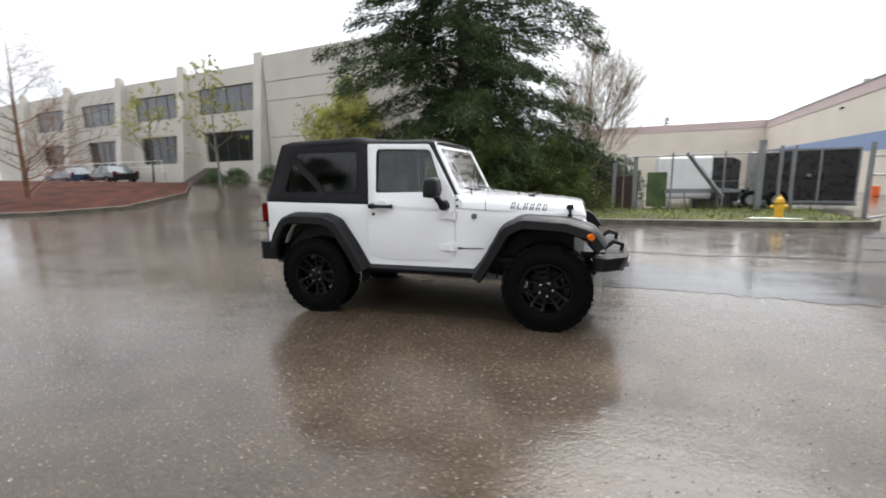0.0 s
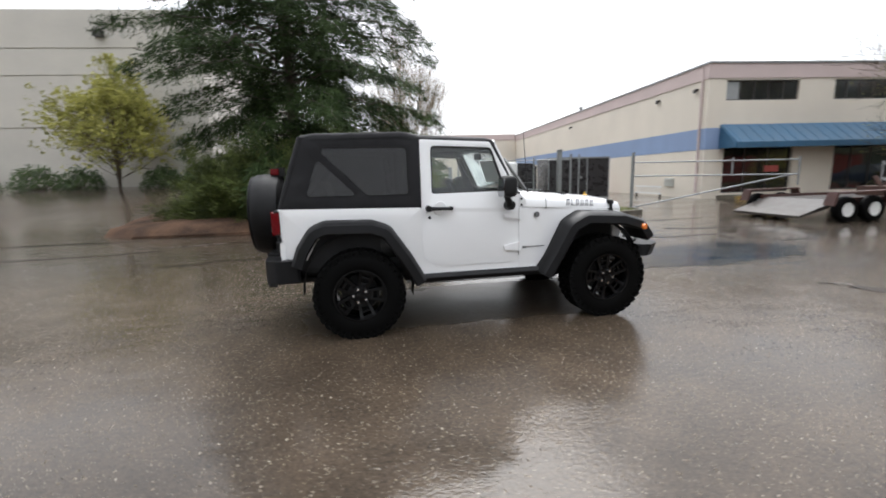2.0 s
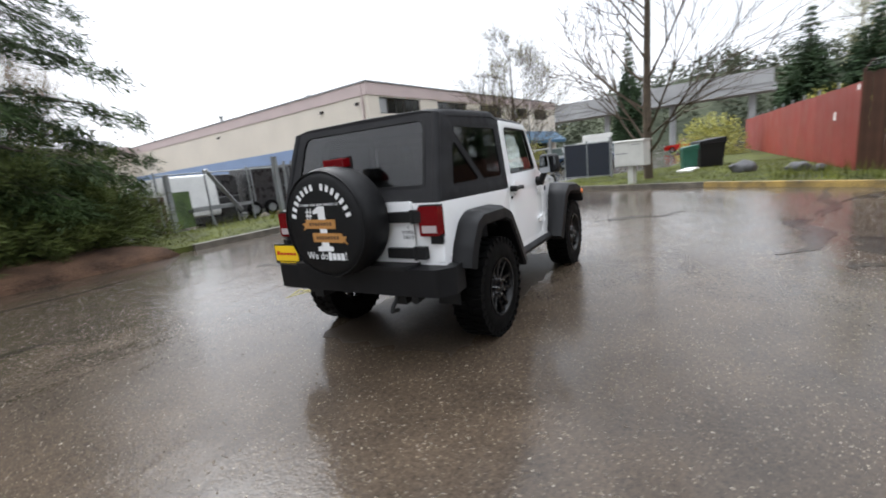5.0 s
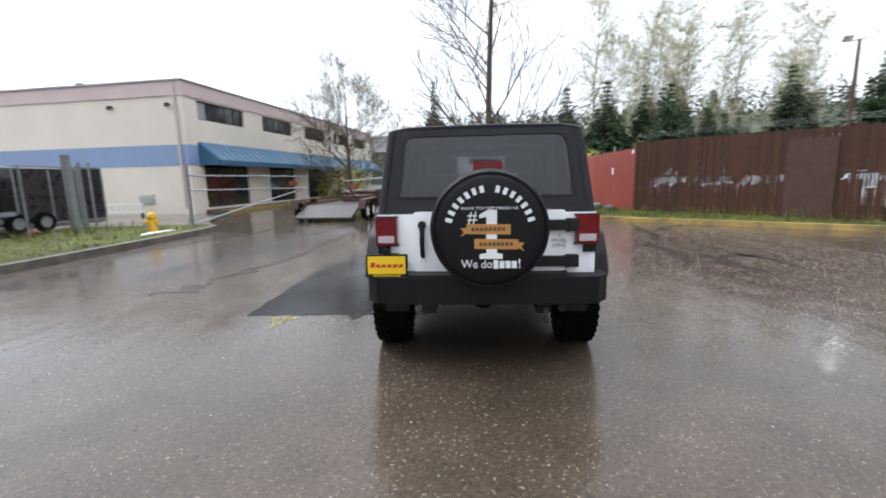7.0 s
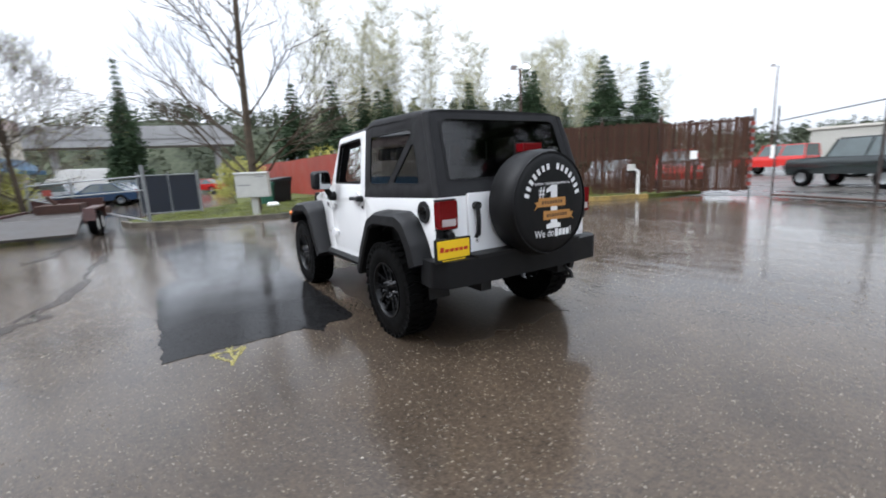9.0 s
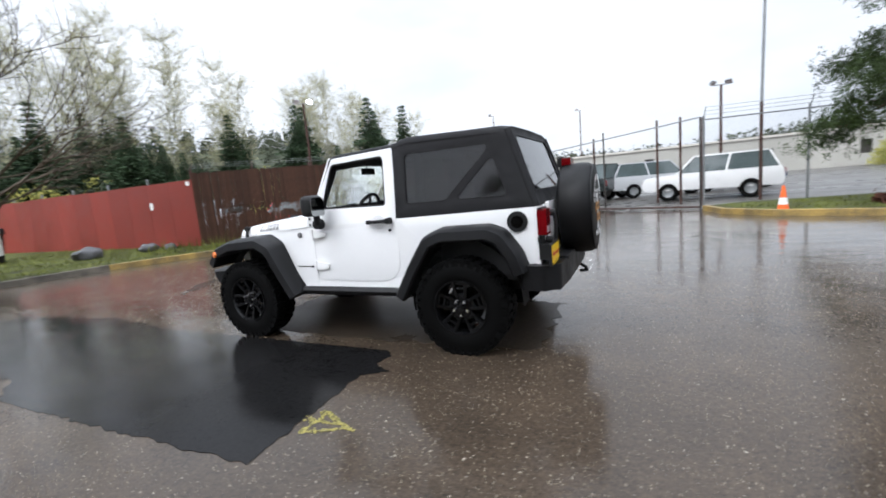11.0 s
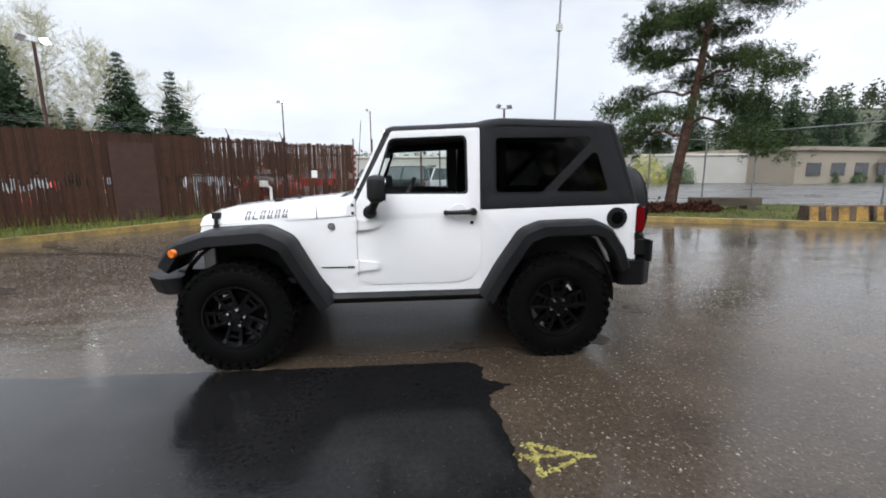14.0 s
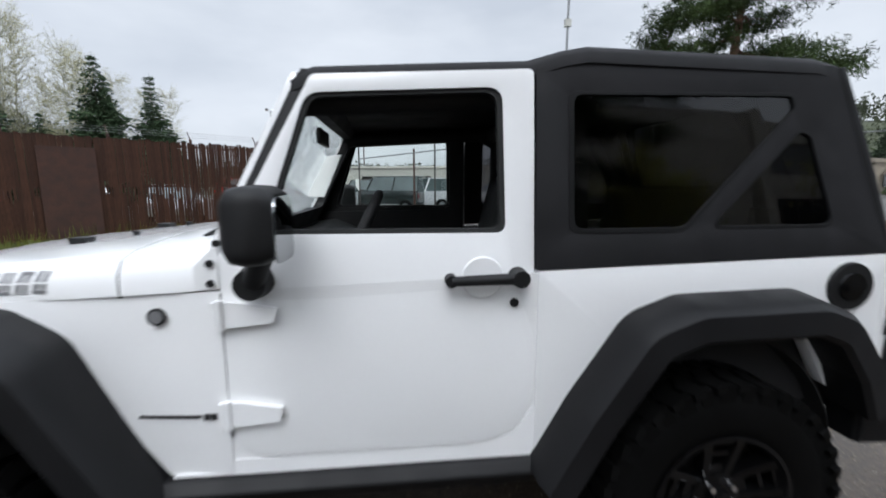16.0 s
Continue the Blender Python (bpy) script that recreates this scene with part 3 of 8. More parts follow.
NORTH_KERB = [(1.3, 8.05), (3.0, 7.95), (5.5, 7.9), (7.4, 7.95), (8.2, 8.15), (8.55, 8.6), (8.6, 9.4)]
verge("grass_verge", [(0.9, 8.2), (3.0, 8.1), (5.5, 8.05), (7.4, 8.1), (8.05, 8.25), (8.42, 8.65), (8.45, 9.4), (8.3, 12.2), (0.9, 12.2)], M["grass"], 0.13, NORTH_KERB, None, "uneven wet grass strip behind a low kerb")
BANK = [(-8.2, 8.7), (-7.2, 8.05), (-5.2, 7.8), (-3, 7.75), (-1.0, 7.8), (0.9, 7.95), (0.9, 14), (0.9, 22), (-5, 21), (-9.5, 19), (-9.3, 15), (-9.0, 12), (-8.7, 10)]
bm = bmesh.new()
rb_ = random.Random(8)
loft(bm, [[(x + (-3.6 - x) * k + rb_.uniform(-0.1, 0.1) * (k > 0), y + (14 - y) * k + rb_.uniform(-0.1, 0.1) * (k > 0), z + rb_.uniform(-0.03, 0.03) * (k > 0)) for x, y in BANK] for k, z in ((0.0, -0.05), (0.005, 0.05), (0.05, 0.20), (0.12, 0.33), (0.3, 0.40), (0.95, 0.42))], caps=True)
tagged(part("planting_bed", bm, M["bankmulch"], smooth=True), "low brown bank of bark mulch under the conifers", "planting bed", kind="structure")
EAST_KERB = [(13.6, 3.6), (12.4, 3.3), (11.6, 2.2), (10.9, 0.2), (10.2, -2.4), (9.0, -4.4), (6.6, -7.9), (5.0, -10.6), (4.3, -12.0)]
verge("grass_island", [(13.6, 3.45), (12.5, 3.15), (11.75, 2.1), (11.05, 0.15), (10.35, -2.35), (9.15, -4.35), (6.75, -7.85), (5.15, -10.55), (4.45, -12.0), (3.6, -14.2), (42, -14.2), (42, -3.5), (20, -1.0), (16, 2.6)], M["grass"], 0.12, EAST_KERB[4:], M["yellow_kerb"], "wet grass island with a yellow-edged kerb")
bm = bmesh.new()
strip(bm, EAST_KERB[:5], 0.16, -0.1, 0.15, 0.02)
tagged(part("kerb", bm, M["kerb"], bevel=0.012), "worn concrete kerb, dark and wet", "kerb", kind="structure")
SOUTH_KERB = [(-4.2, -10.9), (-4.5, -9.6), (-5.4, -8.55), (-7.8, -7.35), (-11.0, -5.7), (-16, -3.4), (-24, 0.0)]
verge("grass_bed", [(-4.35, -10.9), (-4.65, -9.65), (-5.5, -8.7), (-7.9, -7.5), (-11.1, -5.85), (-16.1, -3.55), (-24, -0.2), (-26, -6), (-12, -12.6), (-5.2, -11.6)], M["grass"], 0.13, SOUTH_KERB[::-1][::-1], M["yellow_kerb"], "grass and soil bed behind a yellow kerb")
MULCH = [(-60, 3.0), (-30, 5.0), (-24.5, 6.4), (-21.8, 8.2), (-20.6, 11), (-21.0, 15), (-24.5, 18.5), (-60, 19)]
bm = bmesh.new()
cen = bm.verts.new((-38, 11.5, 1.75))
ring = [bm.verts.new((x, y, ground_z(x, y) + 0.16)) for x, y in MULCH]
ring2 = [bm.verts.new((x * 0.6 - 15.2, y * 0.6 + 4.6, ground_z(x, y) * 0.6 + 0.85)) for x, y in MULCH]
low = [bm.verts.new((x, y, -0.1)) for x, y in MULCH]
for i in range(len(ring)):
    j = (i + 1) % len(ring)
    bm.faces.new((ring[i], ring[j], ring2[j], ring2[i]))
    bm.faces.new((ring2[i], ring2[j], cen))
    bm.faces.new((low[i], low[j], ring[j], ring[i]))
tagged(part("mulch_bed", bm, M["mulch"], smooth=True), "sloping planting bed covered with red bark mulch", "mulch bed", kind="structure")
bm = bmesh.new()
loft(bm, [[(x, y, -0.1), (x * 1.0 + 0.17, y - 0.1, -0.1), (x + 0.17, y - 0.1, ground_z(x, y) + 0.15), (x, y, ground_z(x, y) + 0.17)] for x, y in MULCH])
tagged(part("kerb", bm, M["kerb"]), "worn concrete kerb, wet", "kerb", kind="structure")

# ---- buildings ----
GRID = math.degrees(math.atan2(-0.112, 0.9937))


M["blindglass"] = mat("window_with_drawn_blind", (0.13, 0.135, 0.14), 0.12, vary=0.15, scale=1.5, bump=0.0, spec=0.6, rvary=0.03)


def wall_with_holes(bm, u0, u1, z0, z1, holes, y0, y1):
    """A wall slab in the x-z plane with rectangular openings (u0, u1, z0, z1) cut through."""
    us = sorted({u0, u1, *[h[0] for h in holes], *[h[1] for h in holes]})
    zs = sorted({z0, z1, *[h[2] for h in holes], *[h[3] for h in holes]})
    for a, b in zip(us, us[1:]):
        for c, d in zip(zs, zs[1:]):
            m0, m1 = (a + b) / 2, (c + d) / 2
            if not any(h[0] < m0 < h[1] and h[2] < m1 < h[3] for h in holes):
                box(bm, a, b, y0, y1, c, d)
    bmesh.ops.remove_doubles(bm, verts=bm.verts[:], dist=1e-4)


def window_unit(parent, u0, u1, z0, z1, y, panes, frame_mat, glass_mat, depth=0.12, label="", blinds=()):
    """A window: frame, mullions and a pane of glass for each light, set back in its opening."""
    w = thing_part("window", parent)
    bm = bmesh.new()
    f = 0.06
    box(bm, u0, u1, y + depth, y + depth + 0.08, z0, z0 + f)
    box(bm, u0, u1, y + depth, y + depth + 0.08, z1 - f, z1)
    box(bm, u0, u0 + f, y + depth, y + depth + 0.08, z0 + f, z1 - f)
    box(bm, u1 - f, u1, y + depth, y + depth + 0.08, z0 + f, z1 - f)
    step = (u1 - u0) / panes
    for i in range(1, panes):
        box(bm, u0 + i * step - 0.025, u0 + i * step + 0.025, y + depth, y + depth + 0.08, z0 + f, z1 - f)
    part("window_frame", bm, frame_mat, w)
    for i in range(panes):
        bm = bmesh.new()
        box(bm, u0 + i * step + 0.03, u0 + (i + 1) * step - 0.03, y + depth + 0.03, y + depth + 0.045, z0 + f, z1 - f)
        part("pane", bm, M["paleblind"] if i in blinds else glass_mat, w)
    return w


def thing_part(name, parent):
    ob = new(name)
    ob.parent = parent
    return ob


# cream and blue commercial building
OB = pose(15.35, 13.6, 0, 0, 0, GRID)
shop = thing("commercial_building", OB, "two-storey cream building with pink parapet, blue stripe and awning", "building")
WIN_U = [(0.9, 4.6), (6.45, 10.0), (11.85, 15.3), (17.0, 20.2), (21.6, 24.6)]
DOOR_U = [(1.0, 4.6), (6.8, 10.0), (11.9, 15.3), (17.2, 20.2), (21.6, 24.6)]
holes = [(a, b, 4.62, 5.54) for a, b in WIN_U] + [(a, b, 0.25, 2.45) for a, b in DOOR_U]
bm = bmesh.new()
wall_with_holes(bm, 0.0, 26.5, 0.0, 5.62, holes, 0.0, 0.3)
part("wall", bm, M["cream"], shop)
for a, b, c, d in ((0.0, 0.3, 0.3, 37), (26.2, 26.5, 0.3, 37), (0.3, 26.2, 36.7, 37)):
    bm = bmesh.new()
    box(bm, a, b, c, d, 0.0, 5.62)
    part("wall", bm, M["cream"], shop)
for a, b, c, d in ((-0.05, 26.55, -0.05, 0.35), (-0.05, 0.35, 0.35, 37), (26.15, 26.55, 0.35, 37)):
    bm = bmesh.new()
    box(bm, a, b, c, d, 5.62, 6.28)
    part("parapet", bm, M["pink"], shop, "dusty pink parapet band")
for a, b, c, d in ((-0.1, 26.6, -0.1, 0.4), (-0.1, 0.4, 0.4, 37), (26.1, 26.6, 0.4, 37)):
    bm = bmesh.new()
    box(bm, a, b, c, d, 6.28, 6.36)
    part("coping", bm, M["galv"], shop, "grey metal parapet coping")
bm = bmesh.new()
box(bm, 0.35, 26.15, 0.35, 36.7, 5.7, 5.8)
part("roof", bm, M["concrete"], shop)
bm = bmesh.new()
box(bm, -0.012, 0.88, -0.012, 0.1, 2.36, 3.36)
box(bm, -0.012, 0.1, 0.1, 37, 2.36, 3.36)
part("stripe", bm, M["bluestripe"], shop, "faded blue painted stripe")
for (a, b), bl in zip(WIN_U, ((0,), (), (), (1,), ())):
    window_unit(shop, a, b, 4.62, 5.54, 0.0, 5, M["winframe"], M["darkglass"], 0.1, blinds=bl)
for a, b in DOOR_U:
    window_unit(shop, a, b, 0.25, 2.45, 0.0, 3, M["winframe"], M["darkglass"], 0.12)
# standing-seam awning
bm = bmesh.new()
prism(bm, [(0.0, 3.52), (-1.15, 2.62), (-1.15, 2.36), (-1.1, 2.36), (-1.1, 2.58), (0.0, 3.44)], 0.75, 26.3, "x")
prism(bm, [(0.0, 3.48), (-1.12, 2.60), (-1.12, 2.38), (0.0, 2.38)], 0.70, 0.74, "x")
awning = part("awning", bm, M["awning"], shop, "blue standing-seam metal awning")
for i in range(46):
    bm = bmesh.new()
    u = 0.95 + i * 0.555
    prism(bm, [(0.0, 3.54), (-1.16, 2.635), (-1.16, 2.61), (0.0, 3.51)], u - 0.014, u + 0.014, "x")
    part("seam", bm, M["awning"], awning)
bm = bmesh.new()
box(bm, -0.09, -0.005, 0.35, 0.45, 0.3, 6.2)
part("downpipe", bm, M["pink"], shop)
for v in (0.8, 4.0, 17.0):
    bm = bmesh.new()
    box(bm, -0.14, -0.003, v - 0.09, v + 0.09, 5.18, 5.29)
    box(bm, -0.19, -0.13, v - 0.08, v + 0.08, 5.10, 5.24)
    part("wall_lamp", bm, M["winframe"], shop)
bm = bmesh.new()
box(bm, -0.06, -0.003, 2.2, 3.0, 0.55, 1.0)
for i in range(5):
    box(bm, -0.09, -0.06, 2.22, 2.98, 0.58 + i * 0.085, 0.61 + i * 0.085)
part("wall_vent", bm, M["boxgrey"], shop)
# roller door far along the west wall
bm = bmesh.new()
for i in range(12):
    box(bm, -0.05 - 0.012 * (i % 2), -0.003, 15.0, 18.4, 0.1 + i * 0.17, 0.26 + i * 0.17)
part("roller_door", bm, M["boxgrey"], shop)
for u, v, h in ((3.0, 9.0, 0.5), (2.0, 20.0, 0.6), (4.0, 31.0, 0.5)):
    bm = bmesh.new()
    tube(bm, (u, v, 5.8), (u, v, 6.6 + h), 0.12)
    tube(bm, (u, v, 6.6 + h), (u, v, 6.75 + h), 0.2)
    part("roof_vent", bm, M["galv"], shop)
# lower wing at the back
wing = thing("commercial_building", OB, "rear wing of a cream building with pink parapet", "building")
bm = bmesh.new()
box(bm, -17.5, -0.02, 36.0, 60, 0, 5.75)
part("wall", bm, M["cream"], wing)
bm = bmesh.new()
box(bm, -17.55, 0.0, 35.95, 60.1, 5.75, 6.5)
part("parapet", bm, M["pink"], wing)

# grey concrete building up the drive
OA = pose(-20.5, 22.5, 0, 0, 0, GRID)
office = thing("office_building", OA, "grey tilt-up concrete office building with tapered fins", "building")
BAYS = [(-7.5, -1.5), (-15.7, -10.2), (-23.9, -18.6), (-32.2, -27.0)]
holes = [(a, b, 6.55, 8.5) for a, b in BAYS] + [(a + 0.2, b, 2.85, 5.15) for a, b in BAYS]
bm = bmesh.new()
wall_with_holes(bm, -42, 0.0, 0.6, 9.75, holes, 0.0, 0.35)
part("wall", bm, M["concrete"], office)
GROOVES = (0.6, 4.4, 6.95, 8.25, 10.1)
for z0, z1 in zip(GROOVES, GROOVES[1:]):
    bm = bmesh.new()
    box(bm, 0.02, 12.0, -0.35, 0.0, z0 + 0.03, z1 - 0.03)
    part("panel", bm, M["concrete"], office)
bm = bmesh.new()
box(bm, 0.06, 11.9, -0.28, 16, 0.6, 10.0)
part("core", bm, M["concrete"], office)
bm = bmesh.new()
box(bm, -42, 0.05, 0.35, 20, 9.0, 9.6)
part("roof", bm, M["concrete"], office)
bm = bmesh.new()
box(bm, -42, -41.6, 0.36, 20, 0.6, 8.99)
part("wall", bm, M["concrete"], office)
bm = bmesh.new()
box(bm, -41.5, 0.0, 1.2, 1.3, 0.6, 9.0)
part("inner_wall", bm, M["winframe"], office)
for a, b in BAYS:
    window_unit(office, a, b, 6.55, 8.5, 0.0, 4, M["winframe"], M["blindglass"], 0.12)
    window_unit(office, a + 0.2, b, 2.85, 5.15, 0.0, 5, M["winframe"], M["darkglass"], 0.2)
for u in (-0.45, -8.85, -17.1, -25.4, -33.6):
    bm = bmesh.new()
    prism(bm, [(-1.5, 0.6), (0.0, 0.6), (0.0, 10.1), (-0.35, 10.35)], u - 0.38, u + 0.38, "x")
    part("fin", bm, M["concrete"], office, "tapered concrete fin")
bm = bmesh.new()
box(bm, 7.0, 7.4, -0.65, -0.35, 8.75, 9.05)
part("wall_lamp", bm, M["winframe"], office)
# entrance steps with a rail, and a ramp wall
for i in range(7):
    bm = bmesh.new()
    box(bm, -5.6, -4.2, -3.6 + i * 0.32, -1.4, 1.15 + i * 0.17, 1.32 + i * 0.17)
    part("step", bm, M["kerb"], office)
bm = bmesh.new()
box(bm, -30, -9, -2.6, -2.35, 1.1, 2.1)
part("ramp_wall", bm, M["concrete"], office)
bm = bmesh.new()
for i in range(16):
    tube(bm, (-29.5 + i * 1.35, -2.5, 2.1), (-29.5 + i * 1.35, -2.5, 3.0), 0.03, seg=6)
tube(bm, (-29.8, -2.5, 3.0), (-9.1, -2.5, 3.0), 0.03, seg=6)
tube(bm, (-29.8, -2.5, 2.55), (-9.1, -2.5, 2.55), 0.025, seg=6)
part("handrail", bm, M["whitepl"], office)

# ---- the white off-road vehicle ----
M["carwhite"] = mat("white_car_paint", (0.83, 0.83, 0.83), 0.22, vary=0.012, scale=3, fine=60, bump=0.0, coat=0.8, rvary=0.03)
M["fabric"] = mat("black_twill_soft_top", (0.0095, 0.0093, 0.0105), 0.7, vary=0.22, scale=5, fine=700, bump=0.3, dist=0.0008, rvary=0.08, spec=0.28)
_n, _l = M["fabric"].node_tree.nodes, M["fabric"].node_tree.links
_slack = _n.new("ShaderNodeTexNoise")                  # soft folds in the stretched cloth
_slack.inputs["Scale"].default_value, _slack.inputs["Detail"].default_value = 4.5, 1.5
_fold = _n.new("ShaderNodeBump")
_fold.inputs["Strength"].default_value, _fold.inputs["Distance"].default_value = 0.7, 0.03
_l.new(next(q for q in _n if q.type == "TEX_COORD").outputs["Object"], _slack.inputs["Vector"])
_l.new(_slack.outputs["Fac"], _fold.inputs["Height"])
_l.new(_fold.outputs[0], next(q for q in _n if q.type == "BUMP" and q != _fold).inputs["Normal"])
M["cover"] = mat("black_vinyl_spare_cover", (0.004, 0.004, 0.0045), 0.55, vary=0.2, scale=8, fine=500, bump=0.25, dist=0.0006, spec=0.25)
M["flare"] = mat("moulded_black_flare", (0.0055, 0.0055, 0.0062), 0.5, vary=0.15, scale=6, fine=600, bump=0.2, dist=0.0005, spec=0.25)
M["tyre"] = mat("wet_black_tyre_rubber", (0.0026, 0.0026, 0.0026), 0.6, vary=0.3, scale=8, fine=120, bump=0.2, spec=0.07)
M["rim"] = mat("gloss_black_alloy", (0.003, 0.003, 0.0033), 0.20, vary=0.2, bump=0.0, rvary=0.04, spec=0.25)
M["nut"] = mat("chrome_nut", (0.75, 0.75, 0.76), 0.12, metal=1.0, vary=0.05, bump=0, rvary=0.03)
M["under"] = mat("dirty_black_chassis", (0.006, 0.006, 0.006), 0.7, vary=0.4, scale=6, fine=60, bump=0.3)
M["seam"] = mat("panel_gap_shadow_rubber", (0.01, 0.01, 0.01), 0.8, vary=0.1, bump=0)
M["redlens"] = mat("red_lamp_lens", (0.12, 0.002, 0.004), 0.16, vary=0.2, bump=0, spec=0.3, coat=0.0, rvary=0.03)
M["clearlens"] = mat("clear_lamp_lens", (0.42, 0.36, 0.36), 0.12, vary=0.05, bump=0, coat=0.6, rvary=0.03)
M["amber"] = mat("amber_marker_lens", (0.75, 0.17, 0.01), 0.15, vary=0.1, bump=0, coat=0.5, rvary=0.03)
M["decalgrey"] = mat("grey_vinyl_decal", (0.17, 0.17, 0.175), 0.5, vary=0.1, bump=0)
M["decalblack"] = mat("black_vinyl_decal", (0.02, 0.02, 0.02), 0.5, vary=0.1, bump=0)
M["print_white"] = mat("white_screen_print", (0.72, 0.72, 0.72), 0.6, vary=0.08, bump=0)
M["print_tan"] = mat("tan_screen_print", (0.42, 0.20, 0.05), 0.6, vary=0.12, bump=0)
M["print_dark"] = mat("brown_screen_print", (0.10, 0.045, 0.015), 0.6, vary=0.1, bump=0)
M["plateyellow"] = mat("yellow_plate", (0.80, 0.52, 0.01), 0.35, vary=0.05, bump=0)
M["plate_red"] = mat("red_plate_script", (0.45, 0.02, 0.01), 0.4, vary=0.05, bump=0)
M["interior"] = mat("charcoal_cabin_trim", (0.012, 0.012, 0.013), 0.7, vary=0.2, scale=6, fine=200, bump=0.2, dist=0.001)
M["mirror_glass"] = mat("mirror_glass", (0.30, 0.31, 0.32), 0.02, metal=1.0, vary=0.02, bump=0, rvary=0.01)


def glass_mat(name, tint, rough=0.0):
    m, n, l, b = nodes_of(name)
    b.inputs["Base Color"].default_value = (*tint, 1)
    b.inputs["Roughness"].default_value = rough
    b.inputs["IOR"].default_value = 1.45
    b.inputs["Transmission Weight"].default_value = 1.0
    return m


M["clearglass"] = glass_mat("clear_car_glass", (0.90, 0.96, 0.93))
M["tint"] = glass_mat("tinted_vinyl_window", (0.11, 0.11, 0.115), 0.02)


def rounded(pts, radii, seg=5):
    """An outline with filleted corners; radii is one number or one for each corner."""
    n = len(pts)
    rs = radii if isinstance(radii, (list, tuple)) else [radii] * n
    out = []
    for i in range(n):
        p, a, b = Vector(pts[i]), Vector(pts[i - 1]), Vector(pts[(i + 1) % n])
        u, v = (a - p), (b - p)
        lu, lv = u.length, v.length
        u.normalize(), v.normalize()
        ang = u.angle(v)
        if rs[i] <= 0 or ang > 3.1:
            out.append(tuple(p))
            continue
        d = min(rs[i] / math.tan(ang / 2), 0.48 * lu, 0.48 * lv)
        s, e = p + u * d, p + v * d
        for k in range(seg + 1):
            t = k / seg
            out.append(tuple((1 - t) ** 2 * s + 2 * t * (1 - t) * p + t * t * e))
    return out


def plate(outline, holes, y_out, thick, warp=None, bev=0.004):
    """A panel in the x-z plane with holes, y_out its outer face, thick measured inwards. warp maps (x, y, z) to a new y."""
    bm = bmesh.new()
    edges = []
    for loop in [outline, *holes]:
        vs = [bm.verts.new((x, y_out, z)) for x, z in loop]
        for i in range(len(vs)):
            edges.append(bm.edges.new((vs[i], vs[(i + 1) % len(vs)])))
    bmesh.ops.triangle_fill(bm, use_beauty=True, use_dissolve=False, edges=edges)
    ext = bmesh.ops.extrude_face_region(bm, geom=bm.faces[:])
    for v in ext["geom"]:
        if isinstance(v, bmesh.types.BMVert):
            v.co.y -= thick
    bmesh.ops.recalc_face_normals(bm, faces=bm.faces[:])
    if bev:
        sharp = [e for e in bm.edges if len(e.link_faces) == 2 and e.calc_face_angle(0) > 1.2 and all(v.co.y > y_out - 1e-4 for v in e.verts)]
        bmesh.ops.bevel(bm, geom=sharp, offset=bev, segments=2, affect="EDGES", profile=0.6, clamp_overlap=True)
    if warp:
        for v in bm.verts:
            v.co.y = warp(v.co.x, v.co.y, v.co.z)
    return bm


def flipped(bm, s):
    if s < 0:
        for v in bm.verts:
            v.co.y = -v.co.y
        bmesh.ops.reverse_faces(bm, faces=bm.faces[:])
    return bm


def offset_line(line, d):
    """A polyline moved sideways by d (to its left)."""
    out = []
    n = len(line)
    for i in range(n):
        t = Vector(line[min(i + 1, n - 1)]) - Vector(line[max(i - 1, 0)])
        t.normalize()
        out.append((line[i][0] - t.y * d, line[i][1] + t.x * d))
    return out


car = thing("off_road_vehicle", pose(0, 0, 0), "white two-door off-road vehicle with black soft top, parked on wet asphalt", "car")
BELT = 1.155


def belt_z(x):
    return BELT + max(0.0, -x - 0.6) * 0.024


def lean(x, y, z):
    """The cabin's sides lean in above the belt line."""
    return y - max(0.0, z - 1.17) * 0.105


def nose_y(x):
    """Half width of the engine bay's sides, tapering towards the grille."""
    return 0.785 - 0.165 * smooth01((x - 0.30) / 1.25) - 0.0


def nose(x, y, z):
    return nose_y(x) - (0.785 - y)


